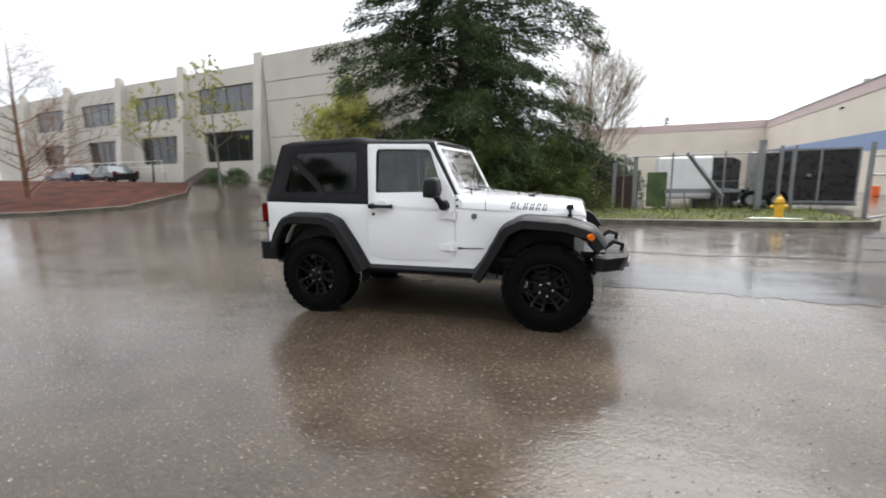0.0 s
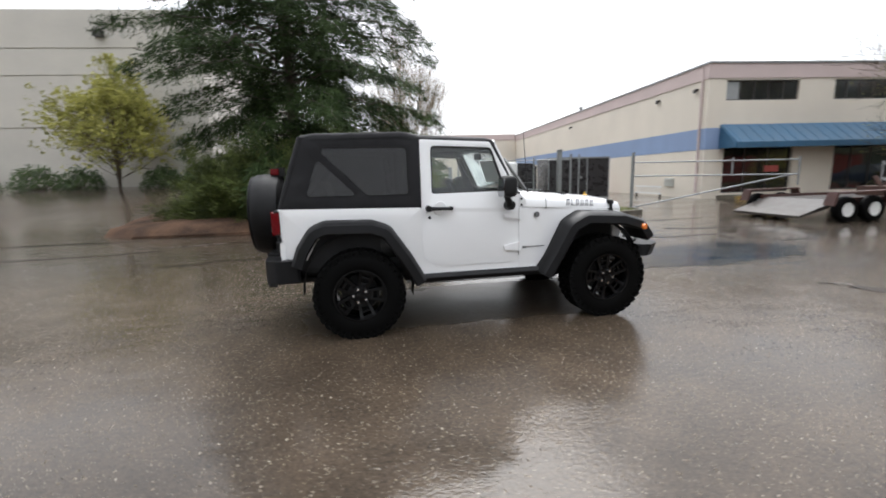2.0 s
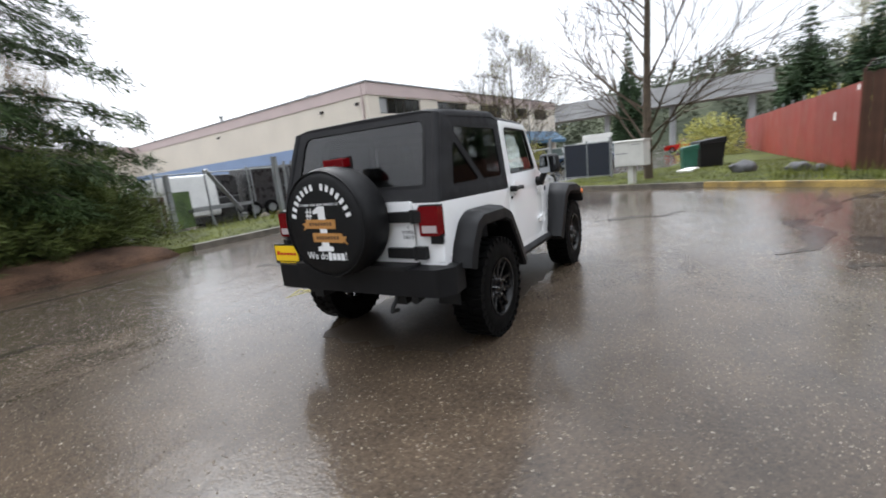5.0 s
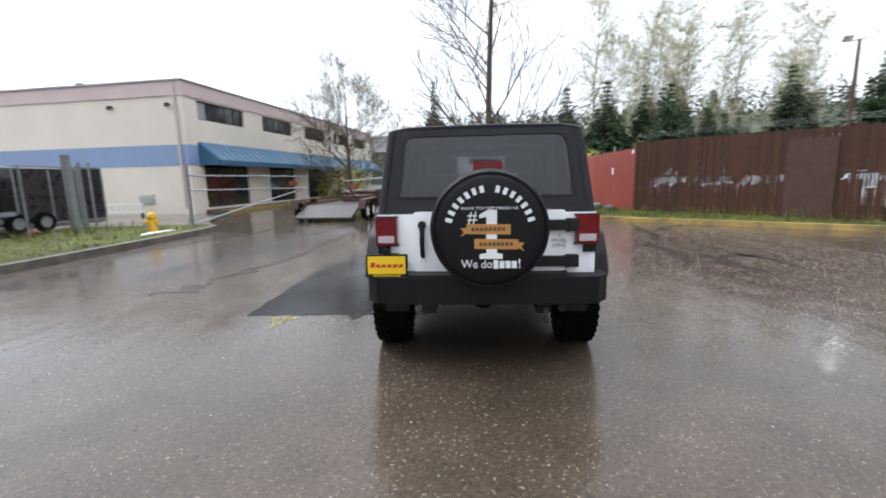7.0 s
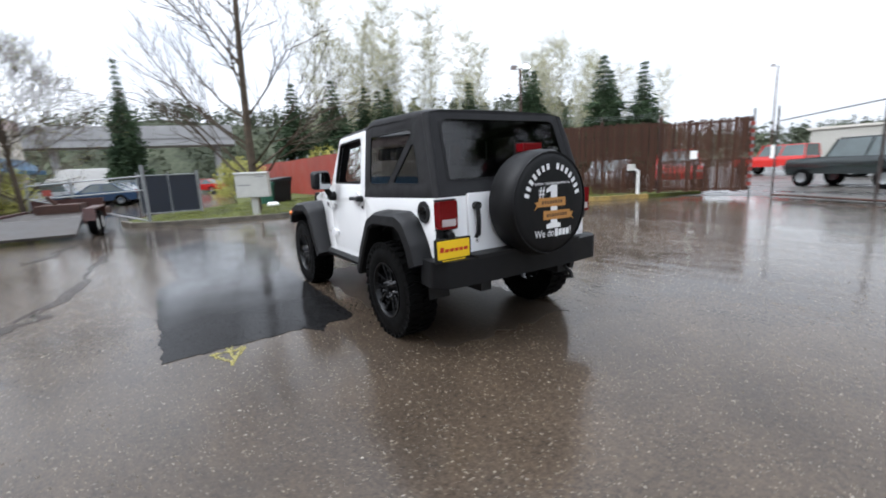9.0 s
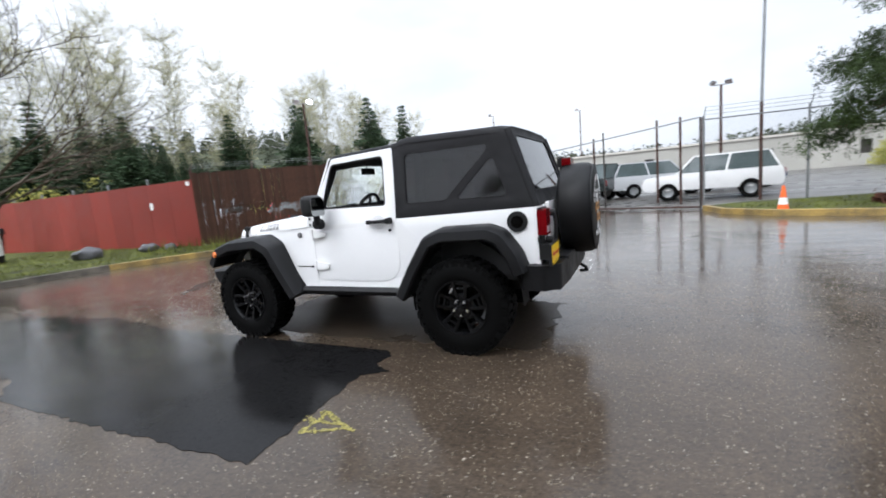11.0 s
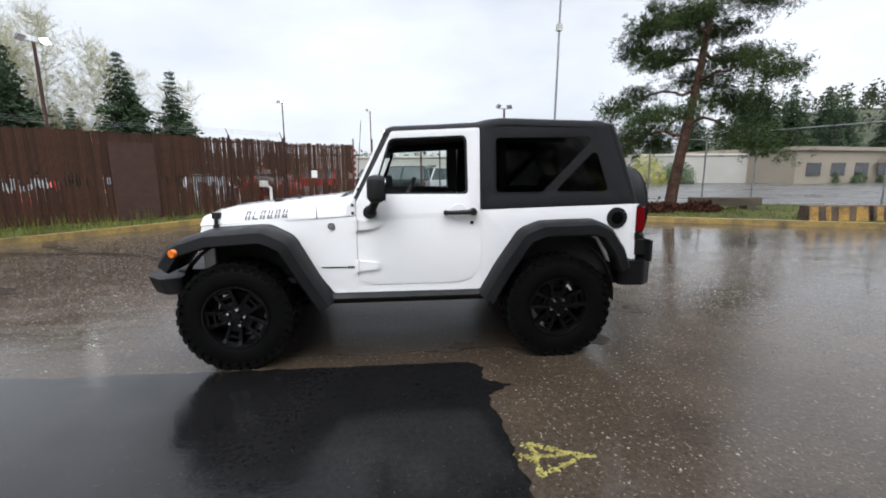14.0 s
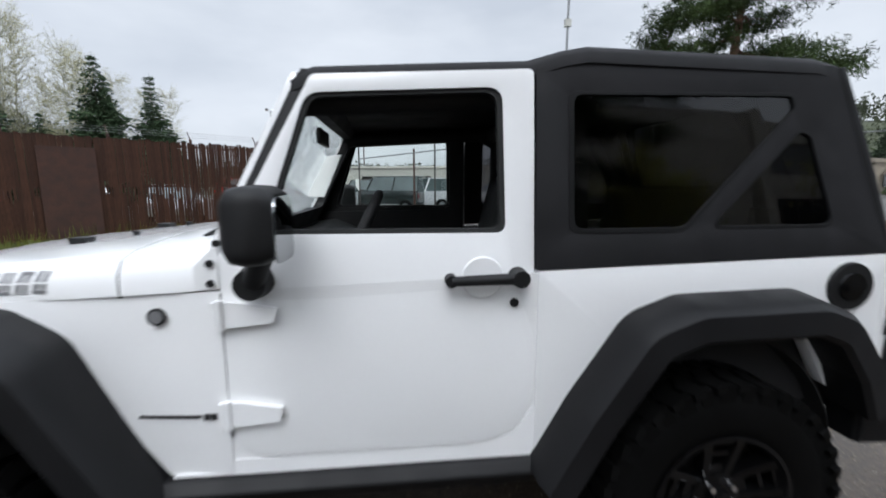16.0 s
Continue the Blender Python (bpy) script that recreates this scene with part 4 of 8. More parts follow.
for s in (1, -1):
    # rear quarter
    q = rounded([(-0.622, 0.54), (-0.622, belt_z(-0.622)), (-1.862, belt_z(-1.862)), (-1.875, 0.76), (-1.66, 0.72), (-1.56, 0.90), (-1.42, 0.985), (-1.04, 0.985), (-0.90, 0.93), (-0.70, 0.54)], [0, 0.01, 0.02, 0.02, 0.02, 0.08, 0.08, 0.08, 0.08, 0.02])
    part("quarter_panel", flipped(plate(q, [], 0.785, 0.05), s), M["carwhite"], car, smooth=True)
    # front side panel
    q = rounded([(0.330, 0.54), (0.52, 0.54), (0.66, 0.72), (0.80, 0.92), (0.95, 0.97), (1.40, 0.97), (1.50, 0.90), (1.515, 1.043), (1.0, 1.083), (0.330, 1.121)], [0, 0.02, 0.05, 0.05, 0.05, 0.05, 0.02, 0.01, 0, 0])
    part("front_side_panel", flipped(plate(q, [], 0.785, 0.04, nose), s), M["carwhite"], car, smooth=True)
    # cowl side, above the hood line, between hood and door
    q = [(0.330, 1.127), (0.40, 1.124), (0.40, 1.195), (0.345, 1.25), (0.330, 1.25)]
    part("cowl_side", flipped(plate(q, [], 0.783, 0.06, lean, 0.003), s), M["carwhite"], car)
    # door with its window frame
    outer = rounded([(0.326, 0.593), (0.326, 1.225), (0.052, 1.742), (-0.609, 1.770), (-0.617, 0.593)], [0.13, 0.03, 0.03, 0.02, 0.22], 7)
    hole = rounded([(0.205, 1.283), (0.068, 1.690), (-0.512, 1.715), (-0.518, 1.277)], [0.02, 0.06, 0.05, 0.03], 5)
    door = part("door", flipped(plate(outer, [hole], 0.787, 0.045, lean, 0.006), s), M["carwhite"], car, smooth=True)
    g = rounded([(0.20, 1.27), (0.06, 1.685), (-0.508, 1.71), (-0.514, 1.27)], 0.03)
    part("window_seal", flipped(plate(hole, [[(h[0] * 0.955 - 0.008, (h[1] - 1.49) * 0.94 + 1.49) for h in hole]], 0.779, 0.03, lean, 0), s), M["seam"], door)
    if s < 0:
        bmg = plate(g, [], 0.765, 0.004, lean, 0)
        gl = part("window_glass", flipped(bmg, s), M["clearglass"], door)
        gl.visible_shadow = False
    trim = plate(rounded([(0.30, 0.66), (0.30, 1.255), (-0.585, 1.265), (-0.59, 0.63)], 0.06), [], 0.735, 0.04, None, 0)
    part("door_trim", flipped(trim, s), M["interior"], door)
    # the door's aperture, set back so that a thin gap shows all round
    part("door_aperture", flipped(plate([(0.345, 0.54), (0.345, 1.118), (-0.64, 1.15), (-0.64, 0.54)], [], 0.7785, 0.03, None, 0), s), M["carwhite"], car)
    # inner lining of the door and a dark seal in its leading gap
    inner = rounded([(0.315, 0.60), (0.315, 1.225), (0.045, 1.735), (-0.603, 1.762), (-0.609, 0.60)], [0.13, 0.03, 0.03, 0.02, 0.22], 7)
    part("door_lining", flipped(plate(inner, [hole], 0.7400, 0.006, lean, 0), s), M["interior"], door)
    bm = bmesh.new()
    box(bm, 0.3264, 0.3296, 0.75, 0.7835, 0.66, 1.115)
    part("door_seal", flipped(bm, s), M["seam"], car)
    # sill
    q = rounded([(0.51, 0.545), (0.33, 0.545), (0.33, 0.585), (0.20, 0.588), (-0.45, 0.594), (-0.55, 0.62), (-0.61, 0.70), (-0.63, 0.70), (-0.70, 0.525), (0.51, 0.525)], 0.01)
    part("sill", flipped(plate(q, [], 0.782, 0.06), s), M["carwhite"], car)
    bm = bmesh.new()
    prism(bm, [(0.60, 0.44), (0.805, 0.455), (0.83, 0.50), (0.80, 0.535), (0.60, 0.535)], -0.72, 0.56, "x")
    part("rock_rail", flipped(bm, s), M["flare"], car, bevel=0.008)
    # handle with its dished recess and lock
    bm = bmesh.new()
    bmesh.ops.create_cone(bm, cap_ends=True, segments=24, radius1=0.062, radius2=0.066, depth=0.006, matrix=Matrix.Translation((-0.445, 0.789, 1.142)) @ Matrix.Rotation(radians(90), 4, "X"))
    part("handle_recess", flipped(bm, s), M["carwhite"], door, smooth=True)
    bm = bmesh.new()
    tube(bm, (-0.345, 0.825, 1.140), (-0.54, 0.827, 1.144), 0.015, 0.018, seg=10)
    tube(bm, (-0.345, 0.787, 1.140), (-0.345, 0.832, 1.140), 0.019, seg=10)
    tube(bm, (-0.553, 0.787, 1.144), (-0.553, 0.845, 1.144), 0.030, 0.026, seg=14)
    part("door_handle", flipped(bm, s), M["blackpl"], door, "black grab-style door handle", smooth=True)
    bm = bmesh.new()
    tube(bm, (-0.545, 0.784, 1.060), (-0.545, 0.793, 1.060), 0.014, seg=14)
    part("door_lock", flipped(bm, s), M["blackpl"], door)
    for hz in (1.055, 0.745):
        bm = bmesh.new()
        prism(bm, [(0.355, hz + 0.034), (0.345, hz - 0.036), (0.30, hz - 0.036), (0.18, hz - 0.026), (0.17, hz + 0.012), (0.29, hz + 0.034)], 0.786, 0.806)
        tube(bm, (0.325, 0.806, hz - 0.045), (0.325, 0.806, hz + 0.045), 0.012, seg=10)
        part("door_hinge", flipped(bm, s), M["carwhite"], door, bevel=0.003)
    # wing mirror
    bm = bmesh.new()
    rings = []
    for t, w in ((0.0, 0.80), (0.03, 0.97), (0.07, 1.0), (0.105, 0.93), (0.125, 0.7)):
        cy, cz = 0.945, 1.328
        pts = rounded([(cy - 0.105 * w, cz - 0.10 * w), (cy + 0.105 * w, cz - 0.095 * w), (cy + 0.10 * w, cz + 0.095 * w), (cy - 0.095 * w, cz + 0.10 * w)], 0.045 * w)
        rings.append([(0.098 + t, p[0], p[1]) for p in pts])
    loft(bm, rings)
    mirror = part("mirror", flipped(bm, s), M["blackpl"], door, "black plastic wing mirror", smooth=True)
    bm = bmesh.new()
    prism(bm, rounded([(0.945 - 0.088, 1.318 - 0.084), (0.945 + 0.088, 1.318 - 0.079), (0.945 + 0.083, 1.318 + 0.079), (0.945 - 0.08, 1.318 + 0.084)], 0.035), 0.093, 0.097, "x")
    part("mirror_glass", flipped(bm, s), M["mirror_glass"], mirror)
    bm = bmesh.new()
    tube(bm, (0.165, 0.895, 1.25), (0.215, 0.835, 1.16), 0.030, 0.032, seg=12)
    tube(bm, (0.225, 0.780, 1.150), (0.225, 0.850, 1.150), 0.052, 0.044, seg=18)
    part("mirror_arm", flipped(bm, s), M["blackpl"], mirror, smooth=True)
    # hinge bolts up the windscreen pillar foot
    for k in range(4):
        bm = bmesh.new()
        z = 1.145 + k * 0.058
        tube(bm, (0.352 - 0.022 * max(0, k - 1), 0.775, z), (0.352 - 0.022 * max(0, k - 1), 0.791 - 0.004 * k, z), 0.011, seg=10)
        part("bolt", flipped(bm, s), M["blackpl"], car)
    # badge, letter bars on the bonnet side, small text bar on the side panel
    bm = bmesh.new()
    tube(bm, (0.515, nose_y(0.515) - 0.004, 1.047), (0.515, nose_y(0.515) + 0.005, 1.047), 0.026, seg=20)
    part("round_badge", flipped(bm, s), M["decalblack"], car)
    bm = bmesh.new()
    tube(bm, (0.515, nose_y(0.515) + 0.004, 1.047), (0.515, nose_y(0.515) + 0.007, 1.047), 0.019, seg=20)
    part("badge_face", flipped(bm, s), M["decalgrey"], car)
    bm = bmesh.new()
    for k in range(7):
        x = 0.60 - k * 0.027
        box(bm, x - 0.023, x, nose_y(x) - 0.003, nose_y(x) + 0.002, 0.728, 0.737)
    for k in range(3):
        x = 0.405 - k * 0.022
        box(bm, x - 0.017, x, nose_y(x) - 0.003, nose_y(x) + 0.002, 0.722, 0.742)
    part("text_bar", flipped(bm, s), M["decalblack"], car)
    # wheel-arch flares
    for name, line, inner in (("front_flare", [(0.480, 0.535), (0.60, 0.72), (0.755, 0.975), (0.93, 1.058), (1.32, 1.035), (1.545, 0.965), (1.645, 0.83)], 0.60), ("rear_flare", [(-1.715, 0.735), (-1.665, 0.86), (-1.555, 1.02), (-1.43, 1.070), (-1.03, 1.062), (-0.875, 1.005), (-0.70, 0.76), (-0.575, 0.555)], 0.76)):
        line = [(-0.08 + (x + 0.08) * 1.045, 1.45 + (z - 1.45) * 1.05 + 0.026 * smooth01((z - 0.6) / 0.3)) for x, z in line]
        line = rounded([(line[0][0], line[0][1])] + line[1:-1] + [line[-1]], [0] + [0.17] * (len(line) - 2) + [0], 8)
        rings = []
        for p, a, b, c, d, e in zip(line, offset_line(line, -0.012), offset_line(line, -0.035), offset_line(line, -0.105), offset_line(line, -0.12), offset_line(line, -0.11)):
            if name == "rear_flare":
                a, b, c, d, e = [(2 * p[0] - q[0], 2 * p[1] - q[1]) for q in (a, b, c, d, e)]
            rings.append([(p[0], inner, p[1] + 0.004), (p[0], 0.80, p[1]), (a[0], 0.895, a[1]), (b[0], 0.930, b[1]), (c[0], 0.940, c[1]), (d[0], 0.925, d[1]), (e[0], inner, e[1])])
        # the offset must lie on the wheel's side
        mid = rings[len(rings) // 2]
        cx = 1.212 if name == "front_flare" else -1.212
        if (Vector((mid[4][0], mid[4][2])) - Vector((cx, 0.4))).length > (Vector((mid[1][0], mid[1][2])) - Vector((cx, 0.4))).length:
            rings = [[r[0], r[1]] + [(2 * r[1][0] - q[0], q[1], 2 * r[1][2] - q[2]) for q in r[2:]] for r in rings]
        bm = bmesh.new()
        loft(bm, rings)
        part(name, flipped(bm, s), M["flare"], car, "black moulded plastic wheel-arch flare", smooth=True)
    # wheel-house liners
    for cx in (1.212, -1.212):
        bm = bmesh.new()
        prof = [(cx + 0.50 * math.cos(radians(a)), 0.42 + 0.52 * math.sin(radians(a))) for a in range(-10, 191, 12)]
        rings = [[(x, 0.60, z), (x, 0.79 if cx < 0 else 0.70, z), (x, 0.79 if cx < 0 else 0.70, z + 0.015), (x, 0.60, z + 0.015)] for x, z in prof]
        loft(bm, rings)
        part("arch_liner", flipped(bm, s), M["under"], car, smooth=True)
    # amber side marker on the flare's front end
    bm = bmesh.new()
    tube(bm, (1.575, 0.915, 0.895), (1.588, 0.948, 0.893), 0.034, 0.028, seg=16)
    part("side_marker", flipped(bm, s), M["amber"], car, "round amber marker lamp", smooth=True)
    # hood latch
    bm = bmesh.new()
    box(bm, 1.375, 1.415, nose_y(1.40) - 0.02, nose_y(1.40) + 0.025, 1.02, 1.06)
    tube(bm, (1.395, nose_y(1.4) + 0.018, 1.05), (1.395, nose_y(1.4) + 0.006, 1.125), 0.014, seg=8)
    box(bm, 1.365, 1.425, nose_y(1.40) - 0.035, nose_y(1.40) + 0.012, 1.105, 1.150)
    part("hood_latch", flipped(bm, s), M["blackpl"], car, bevel=0.004)
    # soft-top side with its two windows
    side = rounded([(-0.617, belt_z(-0.6) + 0.004), (-0.617, 1.772), (-0.80, 1.80), (-1.640, 1.80), (-1.845, belt_z(-1.83) + 0.004)], [0, 0, 0, 0.05, 0.02])
    w1 = rounded([(-0.735, 1.285), (-0.735, 1.695), (-1.465, 1.700), (-1.475, 1.66), (-1.10, 1.285)], [0.035, 0.03, 0.02, 0.02, 0.06])
    w2 = rounded([(-1.195, 1.288), (-1.50, 1.59), (-1.535, 1.57), (-1.625, 1.288)], [0.02, 0.03, 0.03, 0.03])
    fs = part("top_side", flipped(plate(side, [w1, w2], 0.786, 0.012, lean, 0.003), s), M["fabric"], car, "black fabric side of the soft top", smooth=True)
    for w in (w1, w2):
        cxw, czw = sum(p[0] for p in w) / len(w), sum(p[1] for p in w) / len(w)
        wide = [(cxw + (p[0] - cxw) * 1.03, czw + (p[1] - czw) * 1.03) for p in w]
        o = part("side_window", flipped(plate(wide, [], 0.780, 0.003, lean, 0), s), M["tint"], fs, "dark tinted vinyl window")
        o.visible_shadow = False
        rim = [(cxw + (p[0] - cxw) * 1.045, czw + (p[1] - czw) * 1.06) for p in w]
        part("window_piping", flipped(plate(rim, [w], 0.7885, 0.004, lean, 0.001), s), M["cover"], fs)
    # rolled rear corner of the top
    bm = bmesh.new()
    limb_mesh(bm, [(-1.842, 0.755, 1.185), (-1.78, 0.738, 1.38), (-1.70, 0.712, 1.62), (-1.640, 0.69, 1.79)], 0.030, 0.034, 10)
    part("top_corner", flipped(bm, s), M["fabric"], car, smooth=True)
    # tail lamp
    bm = bmesh.new()
    prism(bm, rounded([(0.642, 0.965), (0.797, 0.965), (0.797, 1.165), (0.642, 1.165)], 0.012), -1.925, -1.855, "x")
    lamp = part("tail_lamp", flipped(bm, s), M["redlens"], car, "red tail lamp with a clear reversing lens", bevel=0.003)
    bm = bmesh.new()
    box(bm, -1.930, -1.92, 0.662, 0.778, 0.985, 1.035)
    part("reversing_lens", flipped(bm, s), M["clearlens"], lamp)
    for q in ((-1.90, -1.86, 0.635, 0.803, 0.955, 0.965), (-1.90, -1.86, 0.635, 0.803, 1.165, 1.175), (-1.89, -1.85, 0.70, 0.79, 0.90, 0.955)):
        bm = bmesh.new()
        box(bm, *q)
        part("lamp_bezel", flipped(bm, s), M["blackpl"], lamp)

# fuel filler on the driver's side
bm = bmesh.new()
tube(bm, (-1.700, 0.780, 1.078), (-1.700, 0.797, 1.078), 0.084, 0.080, seg=32)
filler = part("fuel_filler", bm, M["blackpl"], car, "round black fuel filler surround", smooth=True)
bm = bmesh.new()
tube(bm, (-1.700, 0.792, 1.078), (-1.700, 0.803, 1.078), 0.052, 0.047, seg=24)
box(bm, -1.735, -1.665, 0.80, 0.815, 1.068, 1.088)
part("fuel_cap", bm, M["rim"], filler)

# bonnet: crowned sections from cowl to nose
def hood_section(x, w, zs, zt, crown):
    return [(x, -w, zs), (x, -w * 0.995, zs + 0.5 * (zt - zs)), (x, -w * 0.955, zs + 0.86 * (zt - zs)), (x, -w * 0.86, zt), (x, -w * 0.45, zt + crown * 0.8), (x, 0, zt + crown), (x, w * 0.45, zt + crown * 0.8), (x, w * 0.86, zt), (x, w * 0.955, zs + 0.86 * (zt - zs)), (x, w * 0.995, zs + 0.5 * (zt - zs)), (x, w, zs)]


def hood_at(x):
    return nose_y(x) - 0.004, 1.126 - (x - 0.33) * 0.0655, 1.245 - (x - 0.45) * 0.098 - max(0, x - 1.36) * 0.10


bm = bmesh.new()
secs = []
for x in (0.625, 0.8, 1.0, 1.2, 1.36, 1.45, 1.50):
    w, zs, zt = hood_at(x)
    secs.append(hood_section(x, w, zs, zt, 0.028))
w, zs, zt = hood_at(1.50)
secs.append(hood_section(1.527, w - 0.012, zs - 0.004, zs + 0.035, 0.012))
loft(bm, secs)
hood = part("bonnet", bm, M["carwhite"], car, smooth=True)
bm = bmesh.new()
secs = []
for x in (0.33, 0.45, 0.618):
    w, zs, zt = hood_at(x)
    secs.append(hood_section(x, w, zs, zt, 0.028))
loft(bm, secs)
part("cowl", bm, M["carwhite"], car, smooth=True)
bm = bmesh.new()
w, zs, zt = hood_at(0.62)
loft(bm, [[(q[0], q[1] * 0.994, q[2] - 0.006) for q in hood_section(x, w, zs, zt, 0.028)] for x in (0.616, 0.627)])
part("bonnet_gap", bm, M["seam"], car)
for s in (1, -1):
    # broken grey stencil shapes along the bonnet's side
    bm = bmesh.new()
    x0 = 1.185 if s > 0 else 0.845
    for k in range(6):
        xa = x0 - s * k * 0.058
        w, zs, zt = hood_at(xa)
        bars = [(0.0, 0.013)] if k == 1 else [(0.0, 0.015), (0.024, 0.014)]
        for off, wide in bars:
            xb = xa - s * off
            for lo, hi in ((0.022, 0.052), (0.058, 0.088)):
                prism(bm, [(xb - s * lo * 0.25, zs + lo), (xb - s * (wide + lo * 0.25), zs + lo), (xb - s * (wide + hi * 0.25), zs + hi), (xb - s * hi * 0.25, zs + hi)], w - 0.05, w + 0.002)
        foot = 0.022 if k % 2 else 0.078
        prism(bm, [(xa - s * foot * 0.25, zs + foot), (xa - s * (0.044 + foot * 0.25), zs + foot), (xa - s * (0.044 + foot * 0.25), zs + foot + 0.010), (xa - s * foot * 0.25, zs + foot + 0.010)], w - 0.05, w + 0.002)
    for v in bm.verts:
        w, zs, zt = hood_at(v.co.x)
        u = (v.co.z - zs) / (zt - zs)
        side = w * (1 - 0.01 * u) if u < 0.5 else w * (0.995 - 0.111 * (u - 0.5))
        v.co.y = side + (0.002 if v.co.y > w - 0.02 else -0.01)
    part("bonnet_decal", flipped(bm, s), M["decalgrey"], hood, "grey stencilled lettering shapes")
    bm = bmesh.new()
    tube(bm, (0.86, s * 0.22, 1.225), (0.86, s * 0.22, 1.245), 0.014, seg=8)
    part("washer_nozzle", bm, M["blackpl"], hood)
    bm = bmesh.new()
    box(bm, 0.98, 1.04, s * 0.30 - 0.03, s * 0.30 + 0.03, 1.205, 1.232)
    part("bonnet_bumper", bm, M["blackpl"], hood)

# grille, headlamps and engine-bay front
bm = bmesh.new()
prism(bm, rounded([(-0.60, 0.66), (0.60, 0.66), (0.625, 1.03), (-0.625, 1.03)], 0.06), 1.44, 1.525, "x")
grille = part("grille", bm, M["carwhite"], car, smooth=True)
for k in range(7):
    bm = bmesh.new()
    y = -0.27 + k * 0.09
    prism(bm, rounded([(y - 0.026, 0.72), (y + 0.026, 0.72), (y + 0.026, 0.99), (y - 0.026, 0.99)], 0.02), 1.52, 1.529, "x")
    part("grille_slot", bm, M["seam"], grille)
for s in (1, -1):
    bm = bmesh.new()
    tube(bm, (1.51, s * 0.44, 0.90), (1.545, s * 0.44, 0.90), 0.098, 0.092, seg=28)
    part("headlamp", bm, M["clearlens"], grille, "round clear headlamp", smooth=True)

# windscreen frame, glass, wipers
def ws(z):
    return 0.392 - (z - 1.20) * 0.50


bm = bmesh.new()
Y0, Y1 = 0.735, 0.690
frame_o = [(-Y0, 1.20), (Y0, 1.20), (Y1, 1.765), (-Y1, 1.765)]
frame_i = rounded([(-Y0 + 0.075, 1.275), (Y0 - 0.075, 1.275), (Y1 - 0.065, 1.705), (-Y1 + 0.065, 1.705)], 0.05)
edges = []
for loop in (rounded(frame_o, [0, 0, 0.05, 0.05]), frame_i):
    vs = [bm.verts.new((ws(z), y, z)) for y, z in loop]
    edges += [bm.edges.new((vs[i], vs[(i + 1) % len(vs)])) for i in range(len(vs))]
bmesh.ops.triangle_fill(bm, use_beauty=True, edges=edges)
ext = bmesh.ops.extrude_face_region(bm, geom=bm.faces[:])
for v in ext["geom"]:
    if isinstance(v, bmesh.types.BMVert):
        v.co.x -= 0.02
screen = part("windscreen_frame", bm, M["carwhite"], car)
bm = bmesh.new()
v = [bm.verts.new((ws(z) - 0.011, y, z)) for y, z in ((-Y0 + 0.06, 1.26), (Y0 - 0.06, 1.26), (Y1 - 0.05, 1.72), (-Y1 + 0.05, 1.72))]
bm.faces.new(v)
bmesh.ops.solidify(bm, geom=bm.faces[:], thickness=0.005)
gl = part("windscreen_glass", bm, M["clearglass"], screen)
bm = bmesh.new()
edges = []
for loop in (frame_o, [(y * 0.955, (z - 1.49) * 0.92 + 1.49) for y, z in frame_i]):
    vs = [bm.verts.new((ws(z) - 0.023, y, z)) for y, z in loop]
    edges += [bm.edges.new((vs[i], vs[(i + 1) % len(vs)])) for i in range(len(vs))]
bmesh.ops.triangle_fill(bm, use_beauty=True, edges=edges)
ext = bmesh.ops.extrude_face_region(bm, geom=bm.faces[:])
for v in ext["geom"]:
    if isinstance(v, bmesh.types.BMVert):
        v.co.x -= 0.05
part("pillar_trim", bm, M["interior"], screen, "black trim inside the windscreen frame")
gl.visible_shadow = False
for y0, y1 in ((-0.10, -0.58), (0.52, 0.02)):
    bm = bmesh.new()
    pipe(bm, [(0.47, y0, 1.25), (0.425, y0 - 0.03, 1.275), (0.395, (y0 + y1) / 2, 1.29), (0.385, y1, 1.31)], 0.010, 6)
    part("wiper", bm, M["blackpl"], screen)
bm = bmesh.new()
tube(bm, (0.47, -0.66, 1.20), (0.40, -0.665, 1.98), 0.005, 0.003, seg=6)
part("aerial", bm, M["blackpl"], car)

# soft-top roof
bm = bmesh.new()
secs = []
for x, ze, zc, w in ((0.125, 1.752, 1.770, 0.672), (0.05, 1.775, 1.798, 0.690), (-0.30, 1.790, 1.812, 0.698), (-0.60, 1.802, 1.828, 0.700), (-0.70, 1.832, 1.850, 0.704), (-0.78, 1.846, 1.858, 0.706), (-1.10, 1.838, 1.852, 0.706), (-1.55, 1.828, 1.845, 0.704), (-1.655, 1.806, 1.828, 0.698)):
    secs.append([(x, -w - 0.022, ze - 0.055), (x, -w - 0.018, ze - 0.025), (x, -w, ze - 0.004), (x, -w * 0.82, zc - 0.004), (x, -w * 0.4, zc), (x, 0, zc + 0.004), (x, w * 0.4, zc), (x, w * 0.82, zc - 0.004), (x, w, ze - 0.004), (x, w + 0.018, ze - 0.025), (x, w + 0.022, ze - 0.055), (x, 0, zc - 0.05)])
loft(bm, secs)
part("top_roof", bm, M["fabric"], car, "black fabric roof stretched over bows", smooth=True)

# soft-top back with its large window, leaning forward
def back_x(z):
    return -1.856 + (z - 1.185) * 0.325


bm = bmesh.new()
outer = rounded([(-0.755, 1.188), (0.755, 1.188), (0.690, 1.805), (-0.690, 1.805)], [0.01, 0.01, 0.10, 0.10])
hole = rounded([(-0.635, 1.310), (0.625, 1.310), (0.585, 1.755), (-0.600, 1.755)], [0.02, 0.02, 0.08, 0.08])


